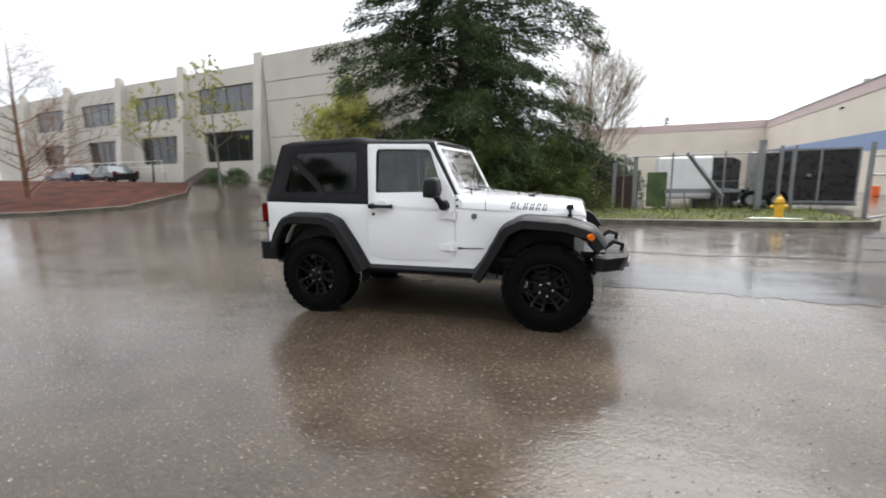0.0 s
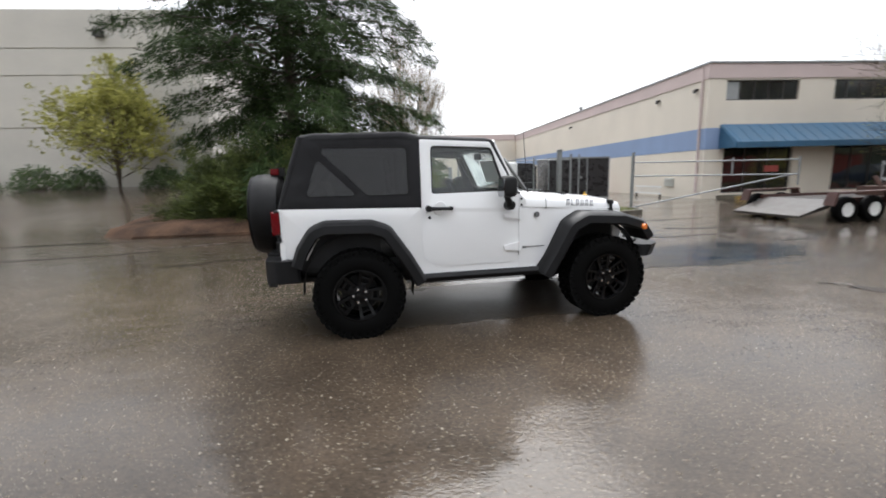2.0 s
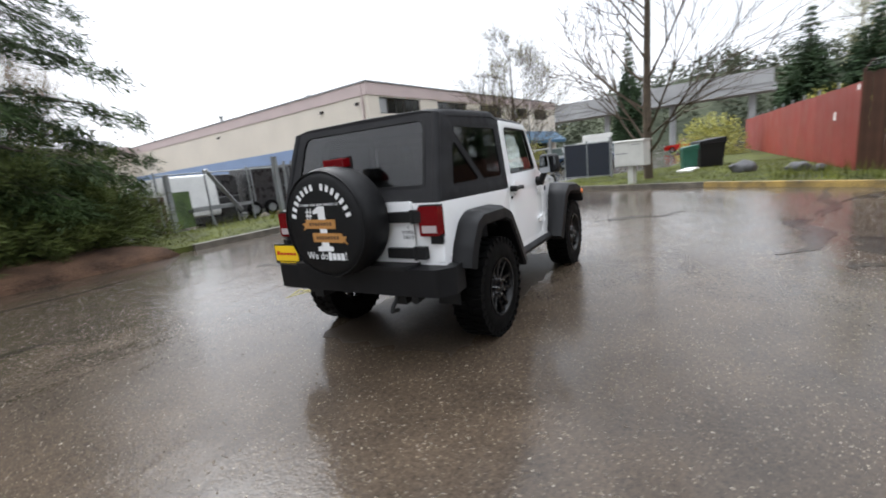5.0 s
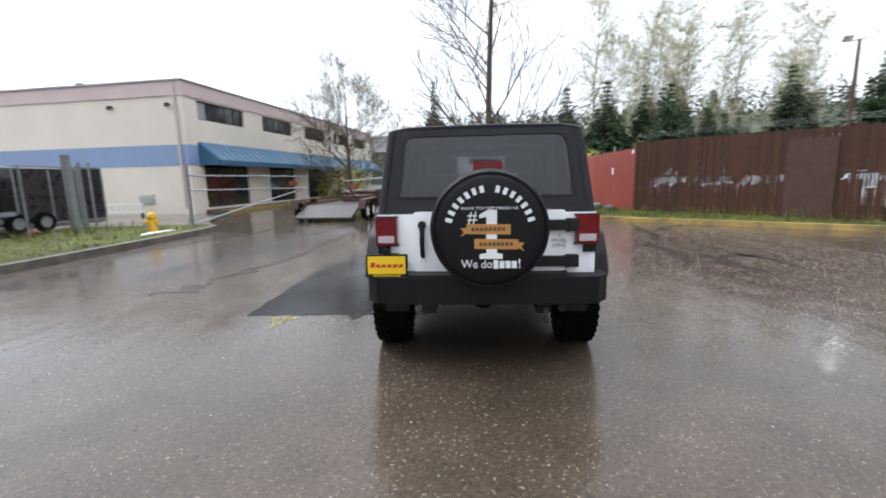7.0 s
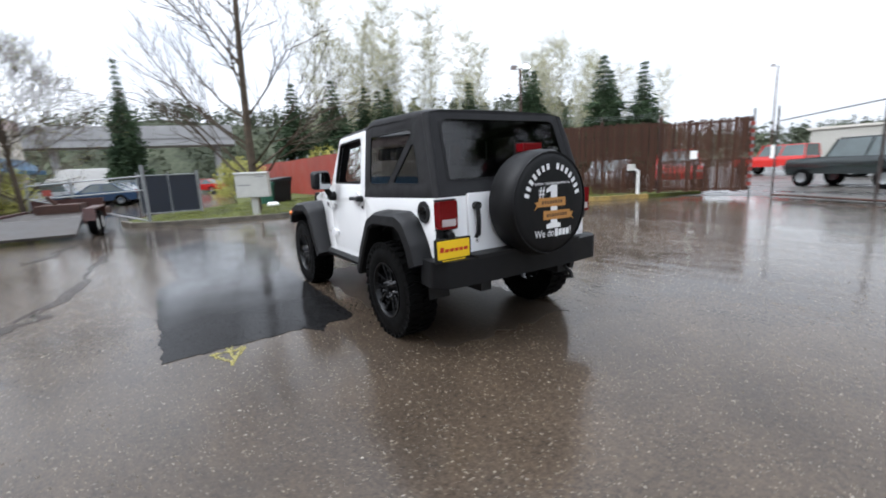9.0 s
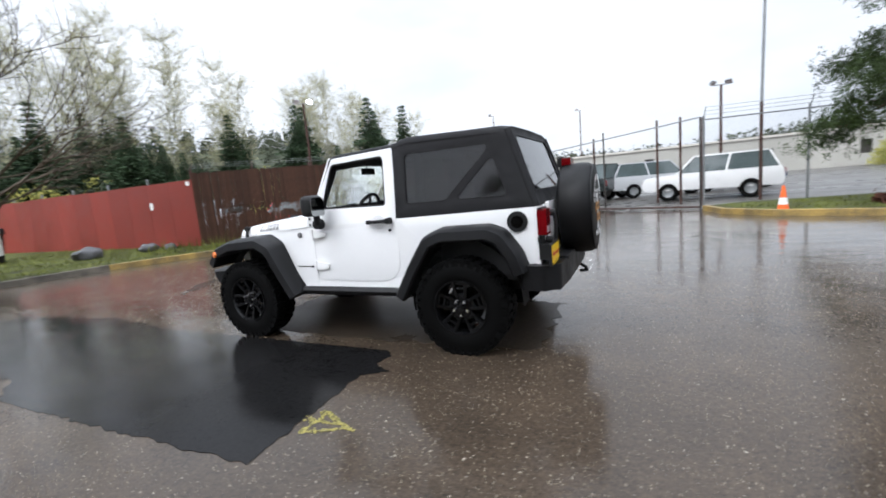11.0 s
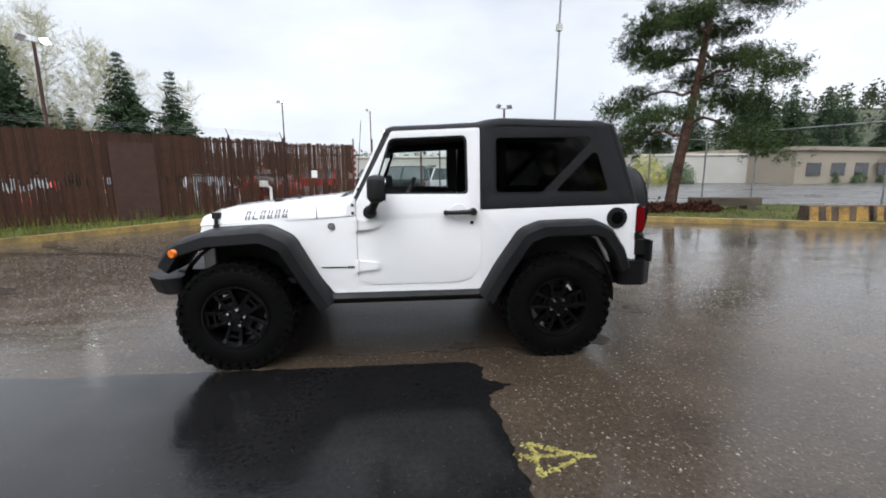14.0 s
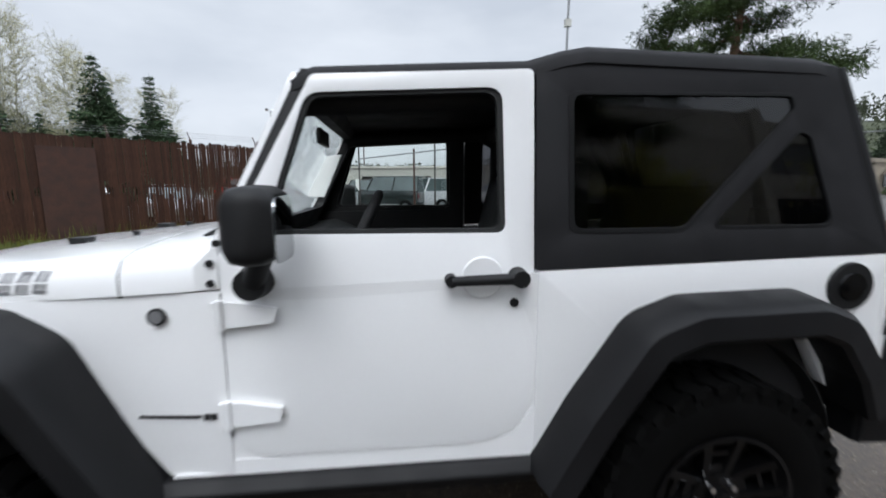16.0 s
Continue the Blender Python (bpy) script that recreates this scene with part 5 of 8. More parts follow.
def back_plate(outline, holes, x_off, thick):
    bm = bmesh.new()
    edges = []
    for loop in [outline, *holes]:
        vs = [bm.verts.new((back_x(z) + x_off, y, z)) for y, z in loop]
        edges.extend(bm.edges.new((vs[i], vs[(i + 1) % len(vs)])) for i in range(len(vs)))
    bmesh.ops.triangle_fill(bm, use_beauty=True, edges=edges)
    ext = bmesh.ops.extrude_face_region(bm, geom=bm.faces[:])
    for v in ext["geom"]:
        if isinstance(v, bmesh.types.BMVert):
            v.co.x += thick
    return bm


tb = part("top_back", back_plate(outer, [hole], 0.0, 0.015), M["fabric"], car, "black fabric back of the soft top")
big = [(y * 1.02, (z - 1.53) * 1.03 + 1.53) for y, z in hole]
o = part("rear_window", back_plate(big, [], 0.006, 0.003), M["tint"], tb, "dark tinted vinyl rear window")
o.visible_shadow = False
rim = [(y * 1.035, (z - 1.53) * 1.05 + 1.53) for y, z in hole]
part("window_piping", back_plate(rim, [hole], -0.004, 0.004), M["cover"], tb)

# tailgate, hinges, handle
bm = bmesh.new()
box(bm, -1.868, -1.83, -0.79, 0.79, 0.70, 1.186)
part("rear_panel", bm, M["carwhite"], car)
bm = bmesh.new()
prism(bm, rounded([(-0.565, 0.735), (0.520, 0.735), (0.520, 1.205), (-0.565, 1.205)], 0.02), -1.895, -1.866, "x")
gate = part("tailgate", bm, M["carwhite"], car, bevel=0.006)
for z in (1.098, 0.838):
    bm = bmesh.new()
    box(bm, -1.93, -1.89, -0.58, -0.34, z - 0.038, z + 0.038)
    box(bm, -1.925, -1.87, -0.665, -0.575, z - 0.045, z + 0.045)
    tube(bm, (-1.92, -0.582, z - 0.05), (-1.92, -0.582, z + 0.05), 0.014, seg=10)
    part("tailgate_hinge", bm, M["blackpl"], gate, "black moulded tailgate hinge", bevel=0.006)
bm = bmesh.new()
pipe(bm, [(-1.895, 0.458, 1.125), (-1.925, 0.458, 1.10), (-1.935, 0.458, 1.0), (-1.925, 0.458, 0.90), (-1.895, 0.458, 0.875)], 0.017, 8)
tube(bm, (-1.892, 0.458, 1.11), (-1.935, 0.458, 1.11), 0.030, seg=14)
part("tailgate_handle", bm, M["blackpl"], gate, smooth=True)
bm = bmesh.new()
tube(bm, (-1.893, 0.458, 0.845), (-1.905, 0.458, 0.845), 0.013, seg=12)
part("tailgate_lock", bm, M["nut"], gate)


def lettering(name, text, size, m, material, parent, extrude=0.0006, squeeze=1.0):
    """Words in the built-in font, as a mesh."""
    c = bpy.data.curves.new(name, "FONT")
    c.body, c.size, c.extrude, c.align_x, c.align_y = text, size, extrude, "CENTER", "CENTER"
    t = new(name + "_curve", c)
    dg = bpy.context.evaluated_depsgraph_get()
    me = bpy.data.meshes.new_from_object(t.evaluated_get(dg))
    bpy.data.objects.remove(t)
    me.materials.clear()
    me.materials.append(material)
    ob = new(name, me)
    ob.parent = parent
    ob.matrix_local = m @ Matrix.Diagonal((squeeze, 1, 1, 1))
    return ob


BACK = Matrix(((0, 0, -1, 0), (-1, 0, 0, 0), (0, 1, 0, 0), (0, 0, 0, 1)))   # reads from behind the car


def on_back(x, y, z, turn=0.0):
    return Matrix.Translation((x, y, z)) @ BACK @ Matrix.Rotation(turn, 4, "Z")


bm = bmesh.new()
box(bm, -1.8975, -1.894, -0.575, -0.485, 0.895, 1.045)
badge = part("gate_badge", bm, M["print_white"], gate)
lettering("badge_text", "4\nWHEEL\nDRIVE", 0.036, on_back(-1.899, -0.526, 0.985), M["decalblack"], gate)

# spare wheel in its printed cover
SPX, SPY, SPZ = -2.215, -0.017, 1.100
bm = bmesh.new()
lathe(bm, [(0.0, 0.30), (0.33, 0.30), (0.385, 0.27), (0.397, 0.20), (0.400, 0.12), (0.393, 0.055), (0.372, 0.018), (0.33, 0.004), (0.20, 0.0), (0.0, -0.002)], 64, Matrix.Translation((SPX, SPY, SPZ)) @ Matrix.Rotation(radians(-90), 4, "Z"))
spare = part("spare_wheel", bm, M["cover"], car, "spare wheel in a black vinyl cover with printed shapes", smooth=True)
bm = bmesh.new()
lathe(bm, [(0.368, 0.012), (0.378, 0.012), (0.378, 0.022), (0.368, 0.022)], 64, Matrix.Translation((SPX - 0.002, SPY, SPZ)) @ Matrix.Rotation(radians(-90), 4, "Z"))
part("cover_piping", bm, M["cover"], spare, smooth=True)
bm = bmesh.new()
tube(bm, (-1.93, SPY, SPZ), (-1.88, SPY, SPZ), 0.16, seg=20)
part("spare_carrier", bm, M["under"], spare)
PX = SPX - 0.003
# arched plain bars where a name is printed
for k in range(15):
    if k == 7:
        continue
    a = radians(90 + (k - 7) * 10.6)
    rr = 0.275
    bm = bmesh.new()
    box(bm, -0.013, 0.013, -0.022, 0.022, -0.0012, 0.0012)
    o = part("print_bar", bm, M["print_white"], spare)
    o.matrix_local = Matrix.Translation((PX - 0.001, SPY - rr * math.cos(a), SPZ + rr * math.sin(a) - 0.004)) @ BACK @ Matrix.Rotation(a - math.pi / 2, 4, "Z")
lettering("print_text", "THANK YOU FOR MAKING US", 0.026, on_back(PX, SPY + 0.004, SPZ + 0.145), M["print_white"], spare, squeeze=1.05)
lettering("print_text", "#", 0.115, on_back(PX, SPY + 0.112, SPZ + 0.088), M["print_white"], spare, squeeze=0.95)
bm = bmesh.new()
prism(bm, [(-0.075, -0.165), (0.075, -0.165), (0.075, -0.135), (0.038, -0.125), (0.038, 0.155), (-0.02, 0.155), (-0.075, 0.125), (-0.075, 0.10), (-0.030, 0.11), (-0.030, -0.125), (-0.075, -0.135)], 0.0, 0.0015, "z")
o = part("print_numeral", bm, M["print_white"], spare)
o.matrix_local = on_back(PX, SPY - 0.008, SPZ - 0.02)
for cy, cz, tails in ((0.008, 0.010, 1), (-0.042, -0.088, -1)):
    bm = bmesh.new()
    prism(bm, [(-0.142, -0.030), (0.142, -0.036), (0.142, 0.030), (-0.142, 0.036)], 0.0015, 0.003, "z")
    t = -tails
    prism(bm, [(t * 0.12, -0.012), (t * 0.185, -0.05), (t * 0.16, -0.018), (t * 0.182, 0.008), (t * 0.12, 0.01)], 0.0002, 0.0024, "z")
    o = part("print_ribbon", bm, M["print_tan"], spare, "tan printed ribbon")
    o.matrix_local = on_back(PX, SPY + cy, SPZ + cz)
    bm = bmesh.new()
    for k in range(8):
        box(bm, -0.110 + k * 0.028, -0.089 + k * 0.028, -0.012, 0.012, 0.003, 0.0036)
    o = part("ribbon_bar", bm, M["print_dark"], spare)
    o.matrix_local = on_back(PX, SPY + cy, SPZ + cz)
lettering("print_text", "We do", 0.078, on_back(PX, SPY + 0.085, SPZ - 0.222), M["print_white"], spare, squeeze=0.92)
bm = bmesh.new()
for k in range(4):
    box(bm, -0.022 + k * 0.040, 0.010 + k * 0.040, -0.026 if k else -0.030, 0.022 if k else 0.030, 0, 0.0014)
o = part("print_bar", bm, M["print_white"], spare)
o.matrix_local = on_back(PX, SPY - 0.045, SPZ - 0.222)
lettering("print_text", "!", 0.085, on_back(PX, SPY - 0.192, SPZ - 0.220), M["print_white"], spare)
# high brake lamp on its stalk
bm = bmesh.new()
box(bm, -2.02, -1.94, -0.112, 0.084, 1.486, 1.549)
brake = part("brake_lamp", bm, M["redlens"], car, "red high-level brake lamp", bevel=0.006)
bm = bmesh.new()
box(bm, -1.96, -1.90, -0.10, 0.07, 1.475, 1.56)
pipe(bm, [(-1.93, -0.014, 1.48), (-1.93, -0.014, 1.16)], 0.022, 8)
part("lamp_stalk", bm, M["blackpl"], brake)

# rear bumper
bm = bmesh.new()
out = rounded([(-1.72, 0.86), (-1.90, 0.875), (-2.01, 0.78), (-2.03, 0.45), (-2.03, -0.45), (-2.01, -0.78), (-1.90, -0.875), (-1.72, -0.86), (-1.72, -0.75), (-1.86, -0.70), (-1.86, 0.70), (-1.72, 0.75)], [0.01, 0.05, 0.08, 0.1, 0.1, 0.08, 0.05, 0.01, 0.01, 0.03, 0.03, 0.01])
prism(bm, out, 0.55, 0.745, "z")
rb = part("rear_bumper", bm, M["flare"], car, "black moulded rear bumper", bevel=0.012)
bm = bmesh.new()
prism(bm, rounded([(-1.87, 0.60), (-2.035, 0.55), (-2.035, -0.55), (-1.87, -0.60)], 0.03), 0.735, 0.765, "z")
part("bumper_step", bm, M["blackpl"], rb, bevel=0.006)
bm = bmesh.new()
pipe(bm, [(-1.98, -0.42, 0.52), (-2.05, -0.42, 0.47), (-2.06, -0.42, 0.44), (-1.99, -0.42, 0.43)], 0.016, 8)
part("tow_hook", bm, M["under"], rb)
# number plate as plain bars, in a black frame
bm = bmesh.new()
prism(bm, rounded([(0.565, 0.735), (0.870, 0.735), (0.870, 0.905), (0.565, 0.905)], 0.01), -1.965, -1.945, "x")
plate_ob = part("plate_frame", bm, M["blackpl"], car, bevel=0.002)
bm = bmesh.new()
prism(bm, rounded([(0.580, 0.762), (0.856, 0.762), (0.856, 0.893), (0.580, 0.893)], 0.008), -1.969, -1.964, "x")
part("plate_face", bm, M["plateyellow"], plate_ob, "yellow dealer plate with plain red bars")
for k in range(6):
    bm = bmesh.new()
    h = 0.036 if k == 0 else 0.022
    y = 0.838 - k * 0.041
    prism(bm, [(y, 0.812), (y - 0.032, 0.812), (y - 0.037, 0.812 + h), (y - 0.006, 0.812 + h)], -1.971, -1.968, "x")
    part("plate_bar", bm, M["plate_red"], plate_ob)
bm = bmesh.new()
for k in range(6):
    box(bm, -1.967, -1.9645, 0.62 + k * 0.034, 0.648 + k * 0.034, 0.743, 0.754)
part("frame_bar", bm, M["plateyellow"], plate_ob)
bm = bmesh.new()
box(bm, -1.95, -1.86, 0.64, 0.80, 0.78, 0.90)
tube(bm, (-1.955, 0.72, 0.92), (-1.90, 0.72, 0.93), 0.028, seg=10)
part("plate_bracket", bm, M["blackpl"], plate_ob)

# front bumper
bm = bmesh.new()
out = rounded([(1.60, 0.82), (1.73, 0.86), (1.88, 0.74), (1.925, 0.55), (1.93, -0.55), (1.88, -0.74), (1.73, -0.86), (1.60, -0.82), (1.64, -0.60), (1.64, 0.60)], [0.02, 0.04, 0.06, 0.05, 0.05, 0.06, 0.04, 0.02, 0.02, 0.02])
prism(bm, out, 0.525, 0.695, "z")
for v in bm.verts:
    if v.co.z < 0.6:
        v.co.x -= 0.05 if v.co.x > 1.7 else 0.0
        v.co.z += 0.05 if abs(v.co.y) > 0.65 else 0.0
fb = part("front_bumper", bm, M["flare"], car, "black moulded front bumper", bevel=0.012)
bm = bmesh.new()
box(bm, 1.50, 1.72, -0.62, 0.62, 0.66, 0.715)
part("bumper_cover", bm, M["blackpl"], fb, bevel=0.01)
for s in (1, -1):
    bm = bmesh.new()
    pipe(bm, [(1.70, s * 0.40, 0.70), (1.80, s * 0.40, 0.785), (1.88, s * 0.40, 0.76), (1.87, s * 0.40, 0.70)], 0.019, 8)
    part("tow_hook", bm, M["blackpl"], fb)
    bm = bmesh.new()
    tube(bm, (1.88, s * 0.50, 0.61), (1.932, s * 0.50, 0.61), 0.05, seg=18)
    part("fog_lamp", bm, M["clearlens"], fb)

# wheels
R_T, W_T = 0.408, 0.262
def wheel(cx, s, spin=0.0):
    w = thing_part("wheel", car)
    turn = Matrix.Identity(4) if s > 0 else Matrix.Rotation(math.pi, 4, "Z")
    w.matrix_local = Matrix.Translation((cx, s * 0.787, 0.402)) @ turn @ Matrix.Rotation(spin, 4, "Y")
    return w


def build_wheel(w):
    bm = bmesh.new()
    h = W_T / 2
    lathe(bm, [(0.218, -h + 0.03), (0.235, -h + 0.012), (0.27, -h), (0.33, -h + 0.004), (0.375, -h + 0.014), (0.393, -h + 0.03), (0.394, 0.0), (0.393, h - 0.03), (0.375, h - 0.014), (0.33, h - 0.004), (0.27, h), (0.235, h - 0.012), (0.218, h - 0.03)], 72)
    tyre = part("tyre", bm, M["tyre"], w, "black all-terrain tyre, wet", smooth=True)
    bm = bmesh.new()
    n = 34
    for i in range(n):
        a = 2 * math.pi * i / n
        for row, (y, dy, da, dr) in enumerate(((-0.092, 0.040, 0.0, 0.030), (-0.03, 0.026, 0.5, 0.030), (0.03, 0.026, 0.0, 0.030), (0.092, 0.040, 0.5, 0.030))):
            m = Matrix.Rotation(-(a + da * 2 * math.pi / n), 4, "Y")
            box(bm, 0.384, 0.384 + dr - 0.004, y - dy, y + dy, -dr * 0.78, dr * 0.78, m @ Matrix.Rotation(0.25 * (1 if row % 2 else -1), 4, "X"))
        for sgn in (1, -1):
            m = Matrix.Rotation(-(a + (0.25 if sgn > 0 else 0.0) * 2 * math.pi / n), 4, "Y")
            box(bm, 0.345, 0.405, sgn * (h - 0.022) - 0.014, sgn * (h - 0.022) + 0.014, -0.019 if i % 2 else -0.026, 0.019 if i % 2 else 0.026, m)
    part("tread", bm, M["tyre"], tyre)
    # rim: dished barrel, five split spokes, hub
    bm = bmesh.new()
    lathe(bm, [(0.238, h - 0.012), (0.238, h - 0.002), (0.224, h - 0.001), (0.214, h - 0.02), (0.200, h - 0.10), (0.196, -h + 0.05), (0.21, -h + 0.05), (0.215, h - 0.11), (0.225, h - 0.03)], 60)
    part("rim", bm, M["rim"], w, "gloss black five-spoke alloy rim", smooth=True)
    for i in range(5):
        a = 2 * math.pi * i / 5 + 0.3
        bm = bmesh.new()
        for k in (-1, 1):
            rings = []
            for r0, off, wd, y0, y1 in ((0.050, 0.030, 0.016, h - 0.085, h - 0.046), (0.12, 0.043, 0.016, h - 0.085, h - 0.036), (0.18, 0.052, 0.018, h - 0.085, h - 0.024), (0.226, 0.058, 0.022, h - 0.06, h - 0.010)):
                c = k * off
                rings.append([(r0, y0, c - wd), (r0, y1, c - wd * 0.8), (r0, y1, c + wd * 0.8), (r0, y0, c + wd)])
            loft(bm, rings)
        for r0, r1, y in ((0.085, 0.115, h - 0.048), (0.150, 0.168, h - 0.038), (0.196, 0.222, h - 0.026)):
            box(bm, r0, r1, y - 0.04, y, -0.042, 0.042)
        bmesh.ops.transform(bm, matrix=Matrix.Rotation(-a, 4, "Y"), verts=bm.verts[:])
        part("spoke", bm, M["rim"], w, bevel=0.003)
        bm = bmesh.new()
        b = a + math.pi / 5
        p = Vector((0.062 * math.cos(b), 0, 0.062 * math.sin(b)))
        tube(bm, p + Vector((0, h - 0.045, 0)), p + Vector((0, h - 0.008, 0)), 0.012, 0.010, seg=8)
        part("lug_nut", bm, M["nut"], w, "chrome lug nut")
    bm = bmesh.new()
    lathe(bm, [(0.0, h - 0.06), (0.085, h - 0.06), (0.085, h - 0.04), (0.040, h - 0.034), (0.036, h - 0.012), (0.0, h - 0.008)], 32)
    part("hub_cap", bm, M["rim"], w, smooth=True)
    bm = bmesh.new()
    lathe(bm, [(0.03, h - 0.16), (0.165, h - 0.16), (0.165, h - 0.13), (0.03, h - 0.13)], 32)
    part("brake_disc", bm, M["under"], w)


first = wheel(-1.212, 1)
build_wheel(first)
for cx, s, spin in ((1.212, 1, 0.4), (-1.212, -1, 0.9), (1.212, -1, 0.2)):
    w = wheel(cx, s, spin)
    for o in first.children:
        def clone(o, parent):
            c = o.copy()
            scene.collection.objects.link(c)
            c.parent = parent
            for k in o.children:
                clone(k, c)
        clone(o, w)

# chassis seen under the body
bm = bmesh.new()
box(bm, -1.84, 1.45, -0.70, 0.70, 0.60, 0.64)
part("floor_pan", bm, M["under"], car)
for s in (1, -1):
    bm = bmesh.new()
    box(bm, -1.95, 1.65, s * 0.42 - 0.05, s * 0.42 + 0.05, 0.46, 0.58)
    part("frame_rail", bm, M["under"], car)
for cx, dy in ((1.212, -0.15), (-1.212, 0.0)):
    bm = bmesh.new()
    tube(bm, (cx, -0.70, 0.40), (cx, 0.70, 0.40), 0.045, seg=12)
    bmesh.ops.create_uvsphere(bm, u_segments=14, v_segments=10, radius=0.125, matrix=Matrix.Translation((cx, dy, 0.40)))
    part("axle", bm, M["under"], car, smooth=True)
    for s in (1, -1):
        bm = bmesh.new()
        pts = [(cx + 0.055 * math.cos(a), s * 0.42 + 0.055 * math.sin(a), 0.45 + 0.30 * a / 31.4) for a in np.arange(0, 31.4, 0.7)]
        pipe(bm, pts, 0.009, 5)
        part("coil_spring", bm, M["under"], car)
        bm = bmesh.new()
        tube(bm, (cx - 0.12, s * 0.52, 0.36), (cx - 0.10, s * 0.48, 0.80), 0.028, seg=10)
        part("shock_absorber", bm, M["under"], car)
bm = bmesh.new()
pipe(bm, [(0.6, -0.2, 0.42), (-0.9, -0.2, 0.42), (-1.5, -0.5, 0.50), (-1.95, -0.55, 0.50)], 0.032, 10)
tube(bm, (-1.55, -0.35, 0.52), (-1.60, 0.35, 0.52), 0.10, seg=16)
part("exhaust", bm, M["under"], car, smooth=True)
bm = bmesh.new()
box(bm, -0.75, 0.45, -0.30, 0.30, 0.36, 0.60)
tube(bm, (0.1, -0.10, 0.45), (1.15, -0.15, 0.42), 0.03, seg=10)
tube(bm, (-0.3, 0.05, 0.45), (-1.15, 0.0, 0.42), 0.035, seg=10)
part("transmission", bm, M["under"], car, bevel=0.02)
bm = bmesh.new()
tube(bm, (1.42, -0.62, 0.43), (1.42, 0.62, 0.45), 0.018, seg=8)
tube(bm, (0.35, 0.42, 0.47), (1.18, 0.48, 0.38), 0.028, seg=8)
tube(bm, (0.35, -0.42, 0.47), (1.18, -0.48, 0.38), 0.028, seg=8)
part("steering_links", bm, M["under"], car)
bm = bmesh.new()
box(bm, 0.55, 1.44, -0.58, 0.58, 0.62, 1.02)
part("engine_bay", bm, M["under"], car)

# cabin
bm = bmesh.new()
box(bm, -1.80, 0.34, -0.72, 0.72, 0.64, 0.70)
box(bm, -1.80, -1.0, -0.72, -0.56, 0.70, 0.98)
box(bm, -1.80, -1.0, 0.56, 0.72, 0.70, 0.98)
part("cabin_floor", bm, M["interior"], car)
bm = bmesh.new()
prism(bm, rounded([(0.33, 0.75), (0.05, 0.80), (0.0, 0.95), (0.03, 1.14), (0.20, 1.215), (0.33, 1.20)], 0.04), -0.70, 0.70)
dash = part("dashboard", bm, M["interior"], car, smooth=True)
for y in (0.36, 0.18, -0.18, -0.55):
    bm = bmesh.new()
    tube(bm, (0.055, y, 1.08), (0.015, y, 1.075), 0.045, 0.05, seg=16)
    part("air_vent", bm, M["blackpl"], dash)
bm = bmesh.new()
sm = pose(-0.04, 0.36, 1.22, 0, 65, 0)
ring = [(sm @ Vector((0.185 * math.cos(a), 0.185 * math.sin(a), 0))) for a in np.linspace(0, 2 * math.pi, 25)]
pipe(bm, ring, 0.017, 8)
for a in (0.2, 2.94, 4.71):
    tube(bm, sm @ Vector((0, 0, -0.02)), sm @ Vector((0.18 * math.cos(a), 0.18 * math.sin(a), 0)), 0.014, seg=6)
bmesh.ops.create_uvsphere(bm, u_segments=12, v_segments=8, radius=0.06, matrix=sm @ Matrix.Diagonal((1, 1, 0.5, 1)))
tube(bm, sm @ Vector((0, 0, -0.02)), sm @ Vector((0, 0, -0.25)), 0.03, seg=8)
part("steering_wheel", bm, M["interior"], car, smooth=True)
for y in (0.36, -0.36):
    bm = bmesh.new()
    box(bm, -0.72, -0.20, y - 0.25, y + 0.25, 0.78, 0.94)
    prism(bm, rounded([(-0.62, 0.92), (-0.76, 1.46), (-0.86, 1.46), (-0.76, 0.90)], 0.04), y - 0.24, y + 0.24)
    seat = part("front_seat", bm, M["interior"], car, "black cloth front seat", bevel=0.03)
    bm = bmesh.new()
    prism(bm, rounded([(-0.765, 1.48), (-0.79, 1.66), (-0.87, 1.66), (-0.86, 1.48)], 0.03), y - 0.13, y + 0.13)
    part("head_restraint", bm, M["interior"], seat, bevel=0.02)
bm = bmesh.new()
box(bm, -1.45, -1.05, -0.50, 0.50, 0.78, 0.95)
prism(bm, rounded([(-1.38, 0.92), (-1.48, 1.40), (-1.57, 1.40), (-1.50, 0.92)], 0.03), -0.50, 0.50)
part("rear_bench", bm, M["interior"], car, "black cloth rear bench", bevel=0.03)
for s in (1, -1):
    bm = bmesh.new()
    pipe(bm, [(0.10, s * 0.60, 1.68), (-0.70, s * 0.60, 1.72), (-0.80, s * 0.61, 1.66), (-0.80, s * 0.64, 1.15)], 0.04, 8)
    part("roll_bar", bm, M["interior"], car, "padded black sports bar", smooth=True)
    bm = bmesh.new()
    pipe(bm, [(-0.74, s * 0.60, 1.715), (-1.40, s * 0.60, 1.70), (-1.70, s * 0.62, 1.20)], 0.038, 8)
    part("rear_roll_bar", bm, M["interior"], car, "padded black sports bar", smooth=True)
bm = bmesh.new()
tube(bm, (-0.76, -0.6, 1.71), (-0.76, 0.6, 1.71), 0.04, seg=8)
part("roll_bar_cross_tube", bm, M["interior"], car, smooth=True)
bm = bmesh.new()
box(bm, 0.135, 0.155, -0.12, 0.12, 1.60, 1.67)
tube(bm, (0.15, 0, 1.65), (0.19, 0, 1.70), 0.012, seg=6)
part("rear_view_mirror", bm, M["blackpl"], car, bevel=0.008)
bm = bmesh.new()
m = pose(ws(1.42) - 0.085, -0.30, 1.47, 0, -26.5, 35)
box(bm, -0.002, 0.002, -0.10, 0.10, -0.12, 0.12, m)
